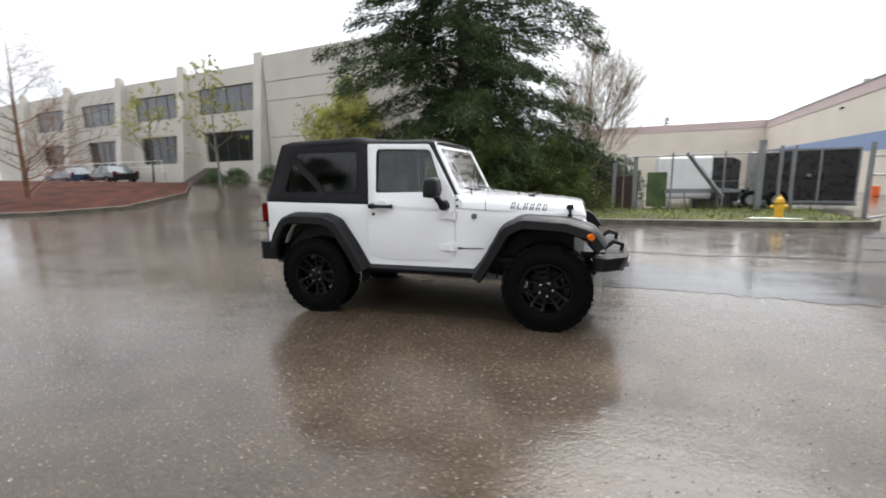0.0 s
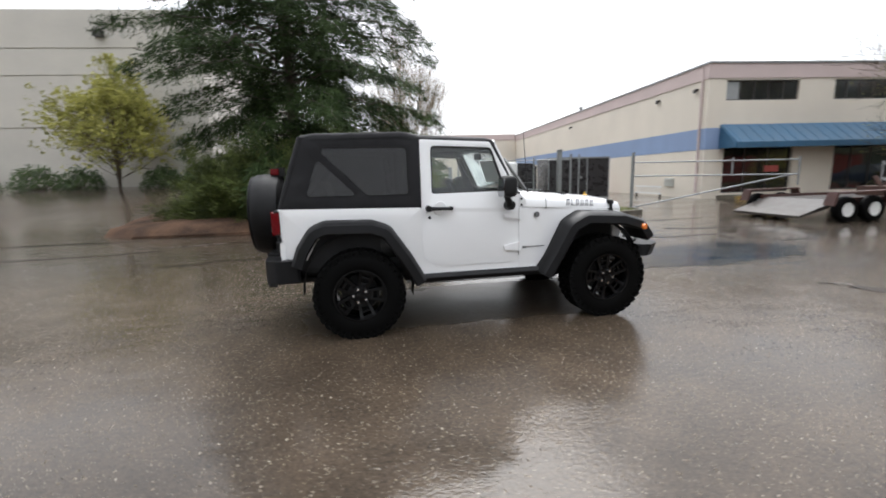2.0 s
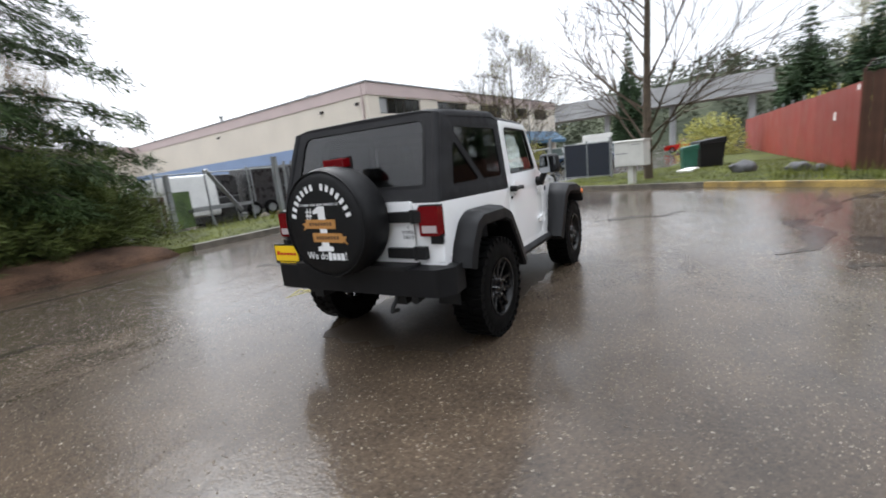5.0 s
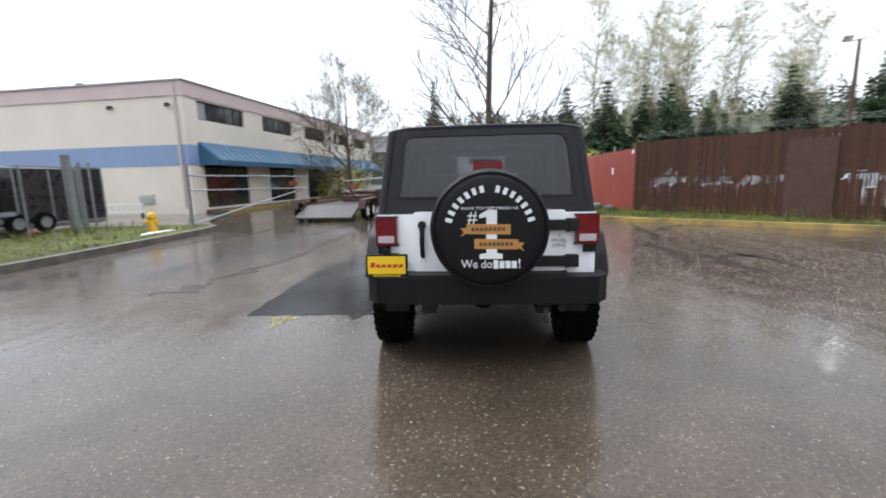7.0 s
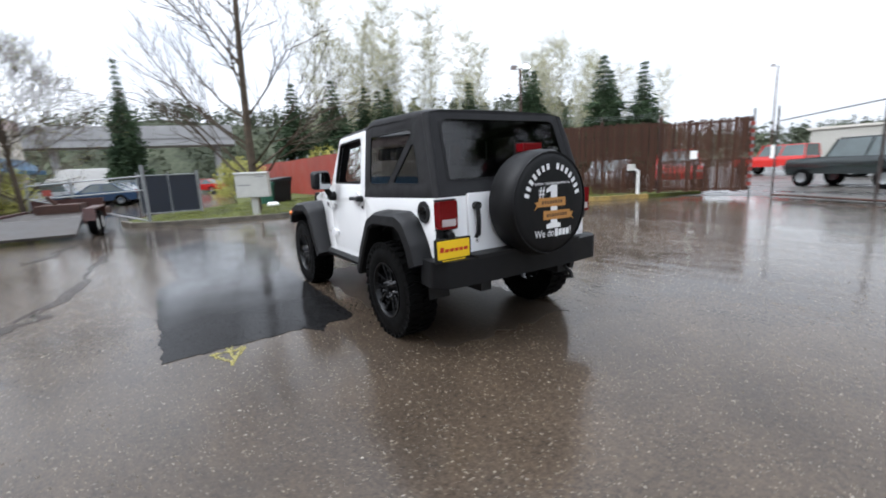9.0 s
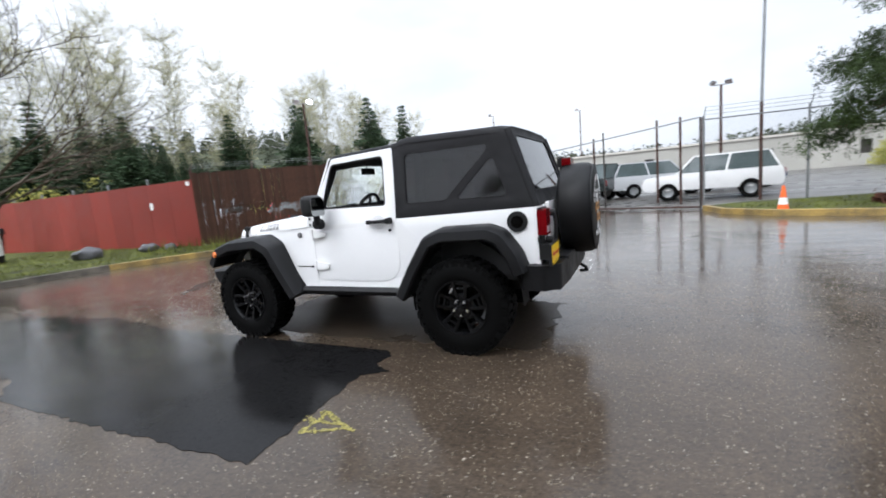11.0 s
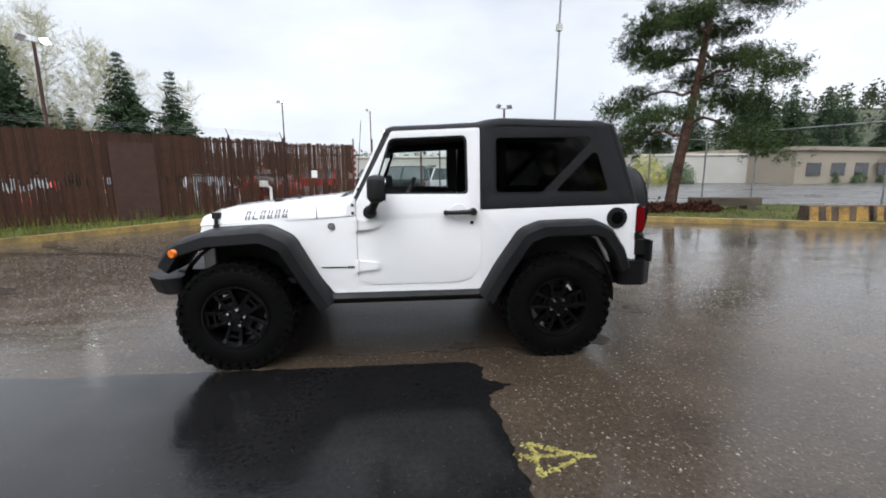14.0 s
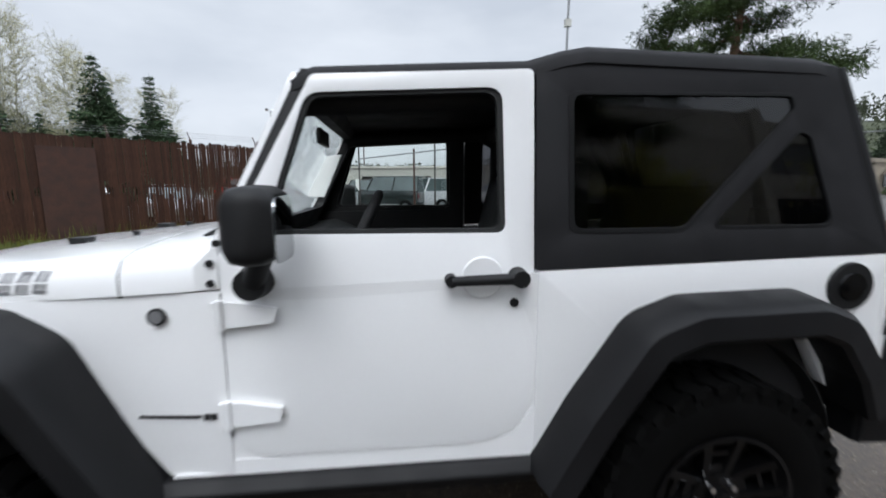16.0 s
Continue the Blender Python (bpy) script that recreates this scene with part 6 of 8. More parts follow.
part("window_sticker", bm, M["paper"], screen, "white paper price sticker inside the windscreen")

# ---- trees and plants ----
def sticks(segs, sides=4):
    """Tapered sticks from rows (p0, p1, r0, r1): vertices and faces."""
    s = np.array([[*a, *b, r, q] for a, b, r, q in segs], float)
    p0, p1, r0, r1 = s[:, 0:3], s[:, 3:6], s[:, 6], s[:, 7]
    d = p1 - p0
    d /= np.linalg.norm(d, axis=1)[:, None] + 1e-9
    ref = np.where(np.abs(d[:, 2:3]) > 0.9, np.array([[1.0, 0, 0]]), np.array([[0, 0, 1.0]]))
    u = np.cross(d, ref)
    u /= np.linalg.norm(u, axis=1)[:, None] + 1e-9
    w = np.cross(d, u)
    ring = []
    for p, r in ((p0, r0), (p1, r1)):
        for k in range(sides):
            a = 2 * math.pi * k / sides
            ring.append(p + r[:, None] * (math.cos(a) * u + math.sin(a) * w))
    v = np.stack(ring, axis=1)
    n = len(s)
    f = np.array([[k, (k + 1) % sides, sides + (k + 1) % sides, sides + k] for k in range(sides)])
    f = (f[None] + (np.arange(n) * 2 * sides)[:, None, None]).reshape(-1, 4)
    return v.reshape(-1, 3), f


def grow(rng, p, d, length, r, depth, segs, tips, spread=0.6, up=0.12, kids=3, shrink=0.68, bend=0.16, parts=4):
    """A bare limb that bends, tapers and forks; gathers stick rows and the ends of the twigs."""
    p, d = np.array(p, float), np.array(d, float)
    step = length / parts
    for i in range(parts):
        d = d + rng.normal(size=3) * bend + np.array([0, 0, up])
        d /= np.linalg.norm(d)
        q = p + d * step
        ra, rb = r * (1 - 0.45 * i / parts), r * (1 - 0.45 * (i + 1) / parts)
        segs.append((p, q, ra, rb))
        p = q
        if depth > 0 and i >= 1:
            for _ in range(kids if i == parts - 1 else kids - 1):
                s = rng.normal(size=3)
                s -= s.dot(d) * d
                s /= np.linalg.norm(s) + 1e-9
                nd = d * (1 - spread * 0.5) + s * spread
                grow(rng, p, nd / np.linalg.norm(nd), length * shrink * rng.uniform(0.7, 1.1), rb * 0.62, depth - 1, segs, tips, spread, up, kids, shrink, bend, parts)
    if depth == 0:
        tips.append(p)


def tree(name, m, label, trunk_v, trunk_mat, crown_v=None, crown_mat=None, category="tree", group="", crown_name="crown"):
    t = thing(name, m, label, category, group)
    from_arrays("trunk", *merge(trunk_v[:1]), trunk_mat, t)
    if len(trunk_v) > 1:
        from_arrays("branchwork", *merge(trunk_v[1:]), trunk_mat, t)
    if crown_v:
        from_arrays(crown_name, *merge(crown_v), crown_mat, t)
    return t


def spruce(seed, height, radius, z0, n_branch, material_crown, per=12, leaf=0.26, gap=0.0, power=0.8, droop=0.35, thin=0.0):
    """A spruce: straight trunk, whorled drooping branches, hanging sprays along each."""
    rng = np.random.default_rng(seed)
    segs = [((0, 0, -0.3 + height * i / 10), (rng.normal() * 0.03, rng.normal() * 0.03, -0.3 + height * (i + 1) / 10), 0.018 * height * (1 - i / 10.5), 0.018 * height * (1 - (i + 1) / 10.5)) for i in range(10)]
    chunks = []
    cs, ds = [], []
    for b in range(n_branch):
        k = b / n_branch
        z = z0 + (height - z0) * (k ** 1.15)
        a = b * 2.399 + rng.normal() * 0.25
        L = radius * (1 - ((z - z0) / (height - z0))) ** power * rng.uniform(0.72, 1.12) + 0.15
        if rng.random() < gap:
            L *= 0.45
        h = np.array([math.cos(a), math.sin(a), 0])
        if z < thin:                                # crowded out on its west side, low down
            L *= 1 - 0.42 * max(0.0, -h[0]) * (1 - max(0.0, z - 2.5) / thin)
        n = max(4, int(L / 0.33))
        prev = np.array([0, 0, z])
        for i in range(1, n + 1):
            t = i / n
            p = np.array([0, 0, z]) + h * L * t + np.array([0, 0, L * (0.22 * t - droop * t * t)]) + rng.normal(size=3) * 0.05
            segs.append((prev, p, 0.028 * L * 0.35 * (1.15 - t) + 0.006, 0.028 * L * 0.35 * (1.05 - t) + 0.004))
            prev = p
            if t > 0.22:
                side = np.array([-h[1], h[0], 0])
                wide = 0.20 * L * (1.15 - t) + 0.18
                for q in (-1, -0.5, 0, 0.5, 1):
                    cs.append(p + side * q * wide * rng.uniform(0.5, 1.1) + np.array([0, 0, -0.16 * abs(q) * wide - 0.10 * rng.random()]))
                    ds.append(h * 0.7 + side * q + np.array([0, 0, -0.35]))
    v, f = sprays(rng, cs, leaf, per, flat=0.8, droop=0.40, dirs=ds, long=4.6, extent=0.24)
    return [sticks(segs, 5)], [(v, f)]


tv, cv = spruce(11, 17.5, 6.0, 1.6, 208, None, per=32, leaf=0.18, gap=0.26, power=0.5, droop=0.36, thin=5.0)
tree("spruce_tree", pose(-3.4, 13.1, 0.1), "large dark spruce with drooping layered branches", tv, M["bark"], cv, M["spruce"])


def juniper(seed, h, r):
    """A dense spreading conifer shrub: many arching stems clothed in sprays."""
    rng = np.random.default_rng(seed)
    segs, cs, ds = [], [], []
    for b in range(int(40 * r)):
        a, e = rng.uniform(0, 6.283), rng.uniform(0.05, 1.35)
        d = np.array([math.cos(a) * math.cos(e), math.sin(a) * math.cos(e), math.sin(e)])
        L = 1 / math.sqrt((math.cos(e) / r) ** 2 + (math.sin(e) / h) ** 2) * rng.uniform(0.5, 1.28)
        prev = np.array([0, 0, 0.05])
        n = 9
        for i in range(1, n + 1):
            t = i / n
            p = d * L * t + np.array([0, 0, 0.12 * h * math.sin(t * 3.1) - 0.26 * r * t * t]) + rng.normal(size=3) * 0.04
            segs.append((prev, p, 0.02 * (1.1 - t) + 0.004, 0.02 * (1.0 - t) + 0.004))
            if t > 0.35:
                for q in range(3 if t < 0.95 else 5):
                    cs.append(p + rng.normal(size=3) * 0.10 + d * (0.12 * q if t > 0.95 else 0.0))
                    ds.append(d + np.array([0, 0, 0.15]))
                if i % 2:                           # a side spray, fanning outward
                    o = np.cross(d, rng.normal(size=3))
                    o /= np.linalg.norm(o) + 1e-9
                    for q in range(1, 4):
                        cs.append(p + (o + d * 0.7) * 0.13 * q)
                        ds.append(o + d * 0.7)
            prev = p
    cs = np.array(cs)
    cs[:, 2] = np.maximum(cs[:, 2], 0.06)
    v, f = sprays(rng, cs, 0.15, 22, flat=0.6, dirs=ds, long=5.0, extent=0.16)
    return [sticks(segs, 4)], [(v, f)]


HEDGE = ((-5.2, 10.3, 1.9, 1.5), (-3.9, 9.9, 2.3, 1.6), (-2.4, 10.0, 2.5, 1.6), (-0.9, 10.3, 2.6, 1.6), (0.3, 10.9, 2.0, 1.4), (-5.6, 12.2, 2.2, 1.7), (-1.6, 12.0, 3.2, 1.8), (0.3, 12.7, 2.7, 1.6))
for i, (x, y, h, r) in enumerate(HEDGE):
    tv, cv = juniper(40 + i, h, r)
    tree("conifer_shrub", pose(x, y, 0.30), "dense green spreading conifer shrub on bare soil", tv, M["bark"], cv, M["juniper"], "shrub", "shrubs under the spruce")


def bare_tree(seed, height, r, depth=3, kids=3, spread=0.6, up=0.10, stems=1, leaf=None, per=3, size=0.10, fork=0.32, bend=0.10, parts=4, shrink=0.62, reach=0.30, rise=(0.25, 0.75), fine=0.0):
    rng = np.random.default_rng(seed)
    segs, tips, main = [], [], []
    for s in range(stems):
        d = np.array([rng.normal() * 0.02 + 0.25 * (s > 0) * math.cos(s * 2.5), rng.normal() * 0.02 + 0.25 * (s > 0) * math.sin(s * 2.5), 1.0])
        p = np.array([0.0, 0, -0.2])
        n = 9
        L = height * (1.0 if s == 0 else 0.75)
        for i in range(n):
            d = d + rng.normal(size=3) * 0.014 + np.array([0, 0, 0.03])
            d /= np.linalg.norm(d)
            q = p + d * L / n
            rr = r * (1 - s * 0.25)
            main.append((p, q, rr * (1 - i / (n + 0.8)) + 0.008, rr * (1 - (i + 1) / (n + 0.8)) + 0.008))
            p = q
            if (i + 1) / n > fork - 0.12:
                for k in range(kids + (i % 2)):
                    a = rng.uniform(0, 6.283)
                    e = rng.uniform(*rise)
                    nd = np.array([math.cos(a) * math.cos(e), math.sin(a) * math.cos(e), math.sin(e)])
                    grow(rng, p - d * L / n * rng.random(), nd, height * reach * (1.15 - 0.75 * (i + 1) / n) * rng.uniform(0.7, 1.2), rr * 0.30 * (1.12 - (i + 1) / n) + 0.005, depth - 1, segs, tips, spread, up, kids, shrink, bend, parts)
    segs = [(a, b, max(q, fine), max(w, fine)) for a, b, q, w in segs]
    crown = None
    if leaf:
        c = np.array(tips)
        crown = [sprays(rng, c, size, per, flat=0.9)]
    return [sticks(main, 7), sticks(segs, 3)], crown


def put_bare(name, x, y, z, label, seed, bark, leafmat=None, **k):
    tv, cv = bare_tree(seed, leaf=leafmat, **k)
    return tree(name, pose(x, y, z, 0, 0, seed * 37), label, tv, bark, cv, leafmat, crown_name="foliage")


put_bare("bare_tree", 13.3, -0.7, 0.1, "tall leafless tree beside the mailbox cabinet", 21, M["twig"], height=13.5, r=0.16, depth=3, kids=3, fork=0.2, reach=0.21, rise=(0.30, 0.85), spread=0.5, up=0.07, bend=0.07, fine=0.007)
put_bare("bare_tree", 22.4, 7.6, 0.0, "small leafless street tree with a few yellow buds", 8, M["twig"], M["spring"], height=7.4, r=0.13, depth=3, kids=4, fork=0.30, per=1, size=0.06, reach=0.44, rise=(0.15, 0.75), fine=0.006)
put_bare("bare_tree", 1.6, 22.5, 0.0, "leafless spreading tree behind the shrubs", 5, M["tantwig"], height=9.5, r=0.12, stems=2, depth=3, kids=4, fork=0.3, reach=0.36, up=0.14, rise=(0.5, 1.0), spread=0.45)
put_bare("bare_tree", -24.5, 9.2, 0.9, "leafless reddish tree on the mulch bed", 6, M["redtwig"], M["redtwig"], height=7.2, r=0.12, depth=3, kids=3, fork=0.22, reach=0.42, up=0.05, per=2, size=0.05)
put_bare("young_tree", -22.6, 19.3, 1.3, "slim pale-barked tree with fresh yellow leaves", 12, M["birch"], M["spring"], height=7.2, r=0.09, depth=3, kids=2, fork=0.35, per=34, size=0.07)
put_bare("young_tree", -30.5, 20.6, 1.3, "slim young tree with sparse yellow leaves", 13, M["twig"], M["spring"], height=6.4, r=0.08, depth=3, kids=2, fork=0.35, per=26, size=0.07)
put_bare("young_tree", -12.4, 19.0, 1.3, "small multi-stemmed tree with fresh yellow-green leaves", 14, M["twig"], M["spring"], height=5.2, r=0.07, stems=3, depth=3, kids=3, fork=0.3, per=12, size=0.075, reach=0.40)


def shrub(name, x, y, z, r, h, seed, material, label, n=420, leaf=0.10):
    rng = np.random.default_rng(seed)
    d = rng.normal(size=(n, 3))
    d /= np.linalg.norm(d, axis=1)[:, None]
    d[:, 2] = np.abs(d[:, 2])
    c = d * np.array([r, r, h]) * (0.55 + 0.48 * rng.random(n))[:, None]
    segs = [((0, 0, -0.1), tuple(c[i] * 0.9), 0.012, 0.004) for i in range(0, n, 12)]
    v, f = sprays(rng, c, leaf, 5, flat=0.9)
    return tree(name, pose(x, y, z), label, [sticks(segs, 4)], M["twig"], [(v, f)], material, "shrub", crown_name="foliage")


for i, (x, y, r, h) in enumerate(((-19.4, 20.6, 0.9, 1.1), (-16.6, 20.4, 1.2, 1.2), (-14.6, 20.2, 1.0, 1.1), (-10.8, 19.9, 1.0, 1.1), (-22.6, 20.8, 0.9, 1.0), (-24.8, 20.9, 0.8, 0.9), (-8.9, 19.6, 1.0, 1.1))):
    shrub("clipped_shrub", x, y, ground_z(x, y), r, h, 70 + i, M["shrub"], "rounded green shrub against the concrete wall")
for i, (x, y, r, h, mt) in enumerate(((1.9, 18.0, 1.6, 2.6, "twig"), (3.1, 20.5, 1.5, 2.4, "shrub"), (28.0, -8.5, 2.6, 3.4, "spring"), (31, -3.0, 2.2, 3.0, "spring"), (30, 10.5, 2.6, 3.0, "spring"), (-26, -41, 2.2, 3.2, "spring"), (-31, -43, 2.0, 2.6, "shrub"), (-21, -42, 1.8, 2.4, "spring"))):
    shrub("wild_shrub", x, y, 0.0, r, h, 90 + i, M[mt], "loose overgrown shrub at the lot's edge", n=1300, leaf=0.11)
# brown weeds and fallen needles at the foot of the pine
for i in range(5):
    shrub("low_shrub", -8.0 - i * 0.5, -9.2 - 0.35 * (i % 3), 0.12, 0.55, 0.28, 120 + i, M["mulch"], "low brown shrub at the foot of the pine", n=160, leaf=0.10)


def pine(seed):
    """An old leaning pine: bare lower trunk, crooked limbs, flat pads of needles with sky between."""
    rng = np.random.default_rng(seed)
    segs, cs = [], []
    path = [np.array([x, -0.04 * z, z]) for x, z in ((0, -0.2), (-0.12, 0.8), (-0.34, 2.0), (-0.60, 3.4), (-0.84, 4.8), (-1.0, 6.2), (-1.05, 7.8), (-0.95, 9.4), (-0.8, 10.6))]
    for i in range(len(path) - 1):
        segs.append((path[i], path[i + 1], 0.20 * (1 - i / 9.0), 0.20 * (1 - (i + 1) / 9.0)))
    heights = [q[2] for q in path]

    def pad(q, size):
        n = int(50 * size)
        w = rng.normal(size=(n, 3)) * np.array([0.30, 0.30, 0.15]) * size
        w[:, 2] += 0.10 - 0.25 * (w[:, 0] ** 2 + w[:, 1] ** 2)
        cs.extend(q + w)

    for b in range(28):
        k = b / 27
        z = 2.5 + 7.9 * k
        i = min(len(path) - 2, max(0, int(np.searchsorted(heights, z)) - 1))
        t = (z - path[i][2]) / (path[i + 1][2] - path[i][2])
        p = path[i] * (1 - t) + path[i + 1] * t
        a = b * 2.399 + rng.normal() * 0.3
        h = np.array([math.cos(a), math.sin(a), 0.0])
        L = (3.1 if z < 4.2 else 3.0 - 0.20 * (z - 4)) * rng.uniform(0.6, 1.05) * (1 - 0.22 * max(0.0, -h[0]))
        n = 8
        prev = p
        for j in range(1, n + 1):
            u = j / n
            q = p + h * L * u + np.array([0, 0, L * (0.05 * u + 0.07 * math.sin(4.5 * u + b) - (0.36 if z < 4 else 0.12) * u * u)]) + rng.normal(size=3) * 0.06
            segs.append((prev, q, 0.055 * (1.12 - u), 0.055 * (1.02 - u) + 0.004))
            if j in (4, 5, 6, 7):
                side = np.array([-h[1], h[0], 0.12]) * (1 if j % 2 else -1)
                e = q + (side + h * 0.5) * rng.uniform(0.35, 0.75)
                segs.append((q, e, 0.02, 0.007))
                pad(e, rng.uniform(0.75, 1.2))
            if j >= 7:
                pad(q, rng.uniform(0.8, 1.2))
            prev = q
    for _ in range(7):
        pad(path[-1] + rng.normal(size=3) * np.array([0.6, 0.6, 0.3]), 1.1)
    v, f = sprays(rng, cs, 0.115, 20, flat=0.8, droop=-0.30, long=4.0)
    return [sticks(segs, 6)], [(v, f)]


tv, cv = pine(4)
tree("pine_tree", pose(-9.0, -9.9, 0.12), "old leaning pine with flat clumps of dark needles", tv, M["pinebark"], cv, M["pine"])


def far_fir(seed, h):
    """A young fir: tiers of slightly drooping branches, shorter towards the pointed top, each with fans of needles."""
    rng = np.random.default_rng(seed)
    chunks, segs = [], [((0, 0, -0.3), (0, 0, h * 0.985), 0.016 * h, 0.004)]
    tiers = 24
    for k in range(tiers):
        z = h * (0.05 + 0.93 * (k / tiers) ** 0.92)
        reach = 0.25 * h * (1 - z / h) ** 0.85 * rng.uniform(0.75, 1.1) + 0.06
        cs, ds = [], []
        n = 8 if k < 18 else 6
        for j in range(n):
            a = 6.283 * j / n + k * 0.7 + rng.normal() * 0.25
            L = reach * rng.uniform(0.55, 1.25)
            d = np.array([math.cos(a), math.sin(a), 0.0])
            side = np.array([-d[1], d[0], 0.0])
            segs.append(((0, 0, z), tuple(d * L * 0.9 + np.array([0, 0, z - 0.12 * L])), 0.012, 0.004))
            for t in np.linspace(0.3, 1.0, max(3, int(L / 0.24))):
                base = d * L * t + np.array([0, 0, z + 0.10 * L * t - 0.26 * L * t * t])
                for q in (-1, 0, 1):
                    cs.append(base + side * q * 0.22 * L * (1.15 - t))
                    ds.append(d + side * q * 0.7 + np.array([0, 0, -0.10]))
        chunks.append(sprays(rng, cs, max(0.13, 0.25 * reach), 4, flat=0.45, dirs=ds, long=1.6, extent=0.10 * reach))
    return [sticks(segs, 5)], chunks


FIR = []
for i in range(4):
    tv, cv = far_fir(200 + i, 10.0)
    FIR.append((tv, cv))
fir_base = []
for i, (tv, cv) in enumerate(FIR):
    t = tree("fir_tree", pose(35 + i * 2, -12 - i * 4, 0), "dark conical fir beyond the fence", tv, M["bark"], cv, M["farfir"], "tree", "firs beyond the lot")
    fir_base.append(t)
rng_far = random.Random(9)
BELT_LINE = [(36, -9), (34, -15), (29, -23), (24, -29), (18.5, -34)]


def along(line, k):
    k = k * (len(line) - 1)
    i = min(int(k), len(line) - 2)
    t = k - i
    return line[i][0] * (1 - t) + line[i + 1][0] * t, line[i][1] * (1 - t) + line[i + 1][1] * t


def place(ob, x, y, z, turn, size):
    c = copy_thing(ob, pose(x, y, z, 0, 0, turn))
    c.matrix_basis = pose(x, y, z, 0, 0, turn) @ Matrix.Diagonal((size, size, size, 1))
    return c


for i in range(24):
    x, y = along(BELT_LINE, (i + rng_far.random()) / 24)
    place(rng_far.choice(fir_base), x + rng_far.uniform(-1, 5), y + rng_far.uniform(-3, 2), 0, rng_far.uniform(0, 360), rng_far.uniform(0.6, 1.12))
place(fir_base[0], 47, 4.2, 0, 30, 1.3).matrix_basis = pose(47, 4.2, 0, 0, 0, 30) @ Matrix.Diagonal((0.72, 0.72, 1.32, 1))
for x, y, s in ((-47, -53, 1.45), (-50, -54, 1.55), (-53.5, -53, 1.35), (-57, -55, 1.2), (-61, -54, 1.15), (-65, -56, 1.3), (-70, -54, 1.2), (-75, -52, 1.35), (-81, -50, 1.25), (-44.5, -60, 1.15), (-55, -61, 1.4), (-68, -62, 1.5), (-42, -66, 1.0), (-88, -46, 1.3), (12, 62, 0.9)):
    place(fir_base[1], x, y, 0, x * 7, s)

alders = []
for i in range(3):
    rng = np.random.default_rng(300 + i)
    segs, tips = [], []
    H = 18.0
    p = np.array([0.0, 0, -0.3])
    for k in range(12):
        q = p + np.array([rng.normal() * 0.12, rng.normal() * 0.12, H / 12])
        segs.append((p, q, 0.16 * (1 - k / 12.5), 0.16 * (1 - (k + 1) / 12.5)))
        p = q
        if k > 2:
            for _ in range(9):
                a, e = rng.uniform(0, 6.283), rng.uniform(0.25, 0.95)
                L = (2.9 * math.sin(math.pi * (k - 1.6) / 11.2) + 0.7) * rng.uniform(0.6, 1.1)
                d = np.array([math.cos(a) * math.cos(e), math.sin(a) * math.cos(e), math.sin(e)])
                r = p
                for j in range(4):
                    d = d + rng.normal(size=3) * 0.14 + np.array([0, 0, 0.10])
                    d /= np.linalg.norm(d)
                    n = r + d * L / 4
                    segs.append((r, n, 0.028 * (1 - j / 5), 0.028 * (1 - (j + 1) / 5)))
                    r = n
                    for _ in range(4):
                        dd = d + rng.normal(size=3) * 0.6
                        dd /= np.linalg.norm(dd)
                        e2 = r + dd * rng.uniform(0.4, 1.0)
                        segs.append((r, e2, 0.009, 0.004))
                        tips.append(e2)
                        tips.append((r + e2) / 2)
    alders.append(tree("alder_tree", pose(40, -12 - 7 * i, 0), "tall pale budding alder beyond the fence", [sticks(segs, 3)], M["alderbark"], [sprays(rng, tips, 0.10, 3, flat=0.9, long=1.3, extent=0.32)], M["alder"], "tree", "alders beyond the lot", crown_name="foliage"))
for i in range(22):
    x, y = along(BELT_LINE, (i + rng_far.random() * 0.8) / 22)
    place(rng_far.choice(alders), x + rng_far.uniform(1, 9), y + rng_far.uniform(-7, 0), 0, rng_far.uniform(0, 360), rng_far.uniform(0.62, 1.0) * (0.95 if i < 7 else 0.84 if i < 14 else 0.72))

for x, y, k in ((20, -35, 0.46), (22.5, -33.5, 0.56), (25, -34, 0.62), (27.5, -31, 0.60), (23, -38, 0.56), (19.5, -39, 0.50)):
    place(alders[int(x) % 3], x, y, 0, x * 40, k)
# distant wooded hills, a plain backdrop
def hill_height(a):
    """Height of the ridge by direction: high to the east, a gap to the south, rising again to the south-west."""
    east = 30 * smooth01((a + 1.16) / 0.45) * (1 - 0.75 * smooth01((a + 0.05) / 0.4))
    west = 25 * smooth01((-2.05 - a) / 0.35)
    return 5 + east + west + 2.2 * math.sin(5.3 * a) + 1.2 * math.sin(13 * a + 1)


rng = np.random.default_rng(77)
bm = bmesh.new()
rings = []
for a in np.linspace(-2.75, 0.6, 110):
    h = hill_height(a)
    rings.append([(d * math.cos(a), d * math.sin(a), h * k) for d, k in ((190, -0.02), (210, 0.45), (240, 0.8), (290, 1.0), (360, 1.02))])
vs = [[bm.verts.new(p) for p in r] for r in rings]
for r0, r1 in zip(vs, vs[1:]):
    for i in range(4):
        bm.faces.new((r0[i], r0[i + 1], r1[i + 1], r1[i]))
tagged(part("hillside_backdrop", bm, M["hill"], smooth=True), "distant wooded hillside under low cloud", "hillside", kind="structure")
rng = np.random.default_rng(78)
c = []
for i in range(2000):
    a = rng.uniform(-2.75, 0.6)
    d = rng.uniform(185, 300)
    z = hill_height(a) * min(1.0, max(0.0, (d - 190) / 80) ** 0.7)
    H = rng.uniform(5, 11)
    for j in range(22):
        t = j / 22
        c.append((d * math.cos(a) + rng.normal() * (1 - t) * 1.5, d * math.sin(a) + rng.normal() * (1 - t) * 1.5, z + H * t))
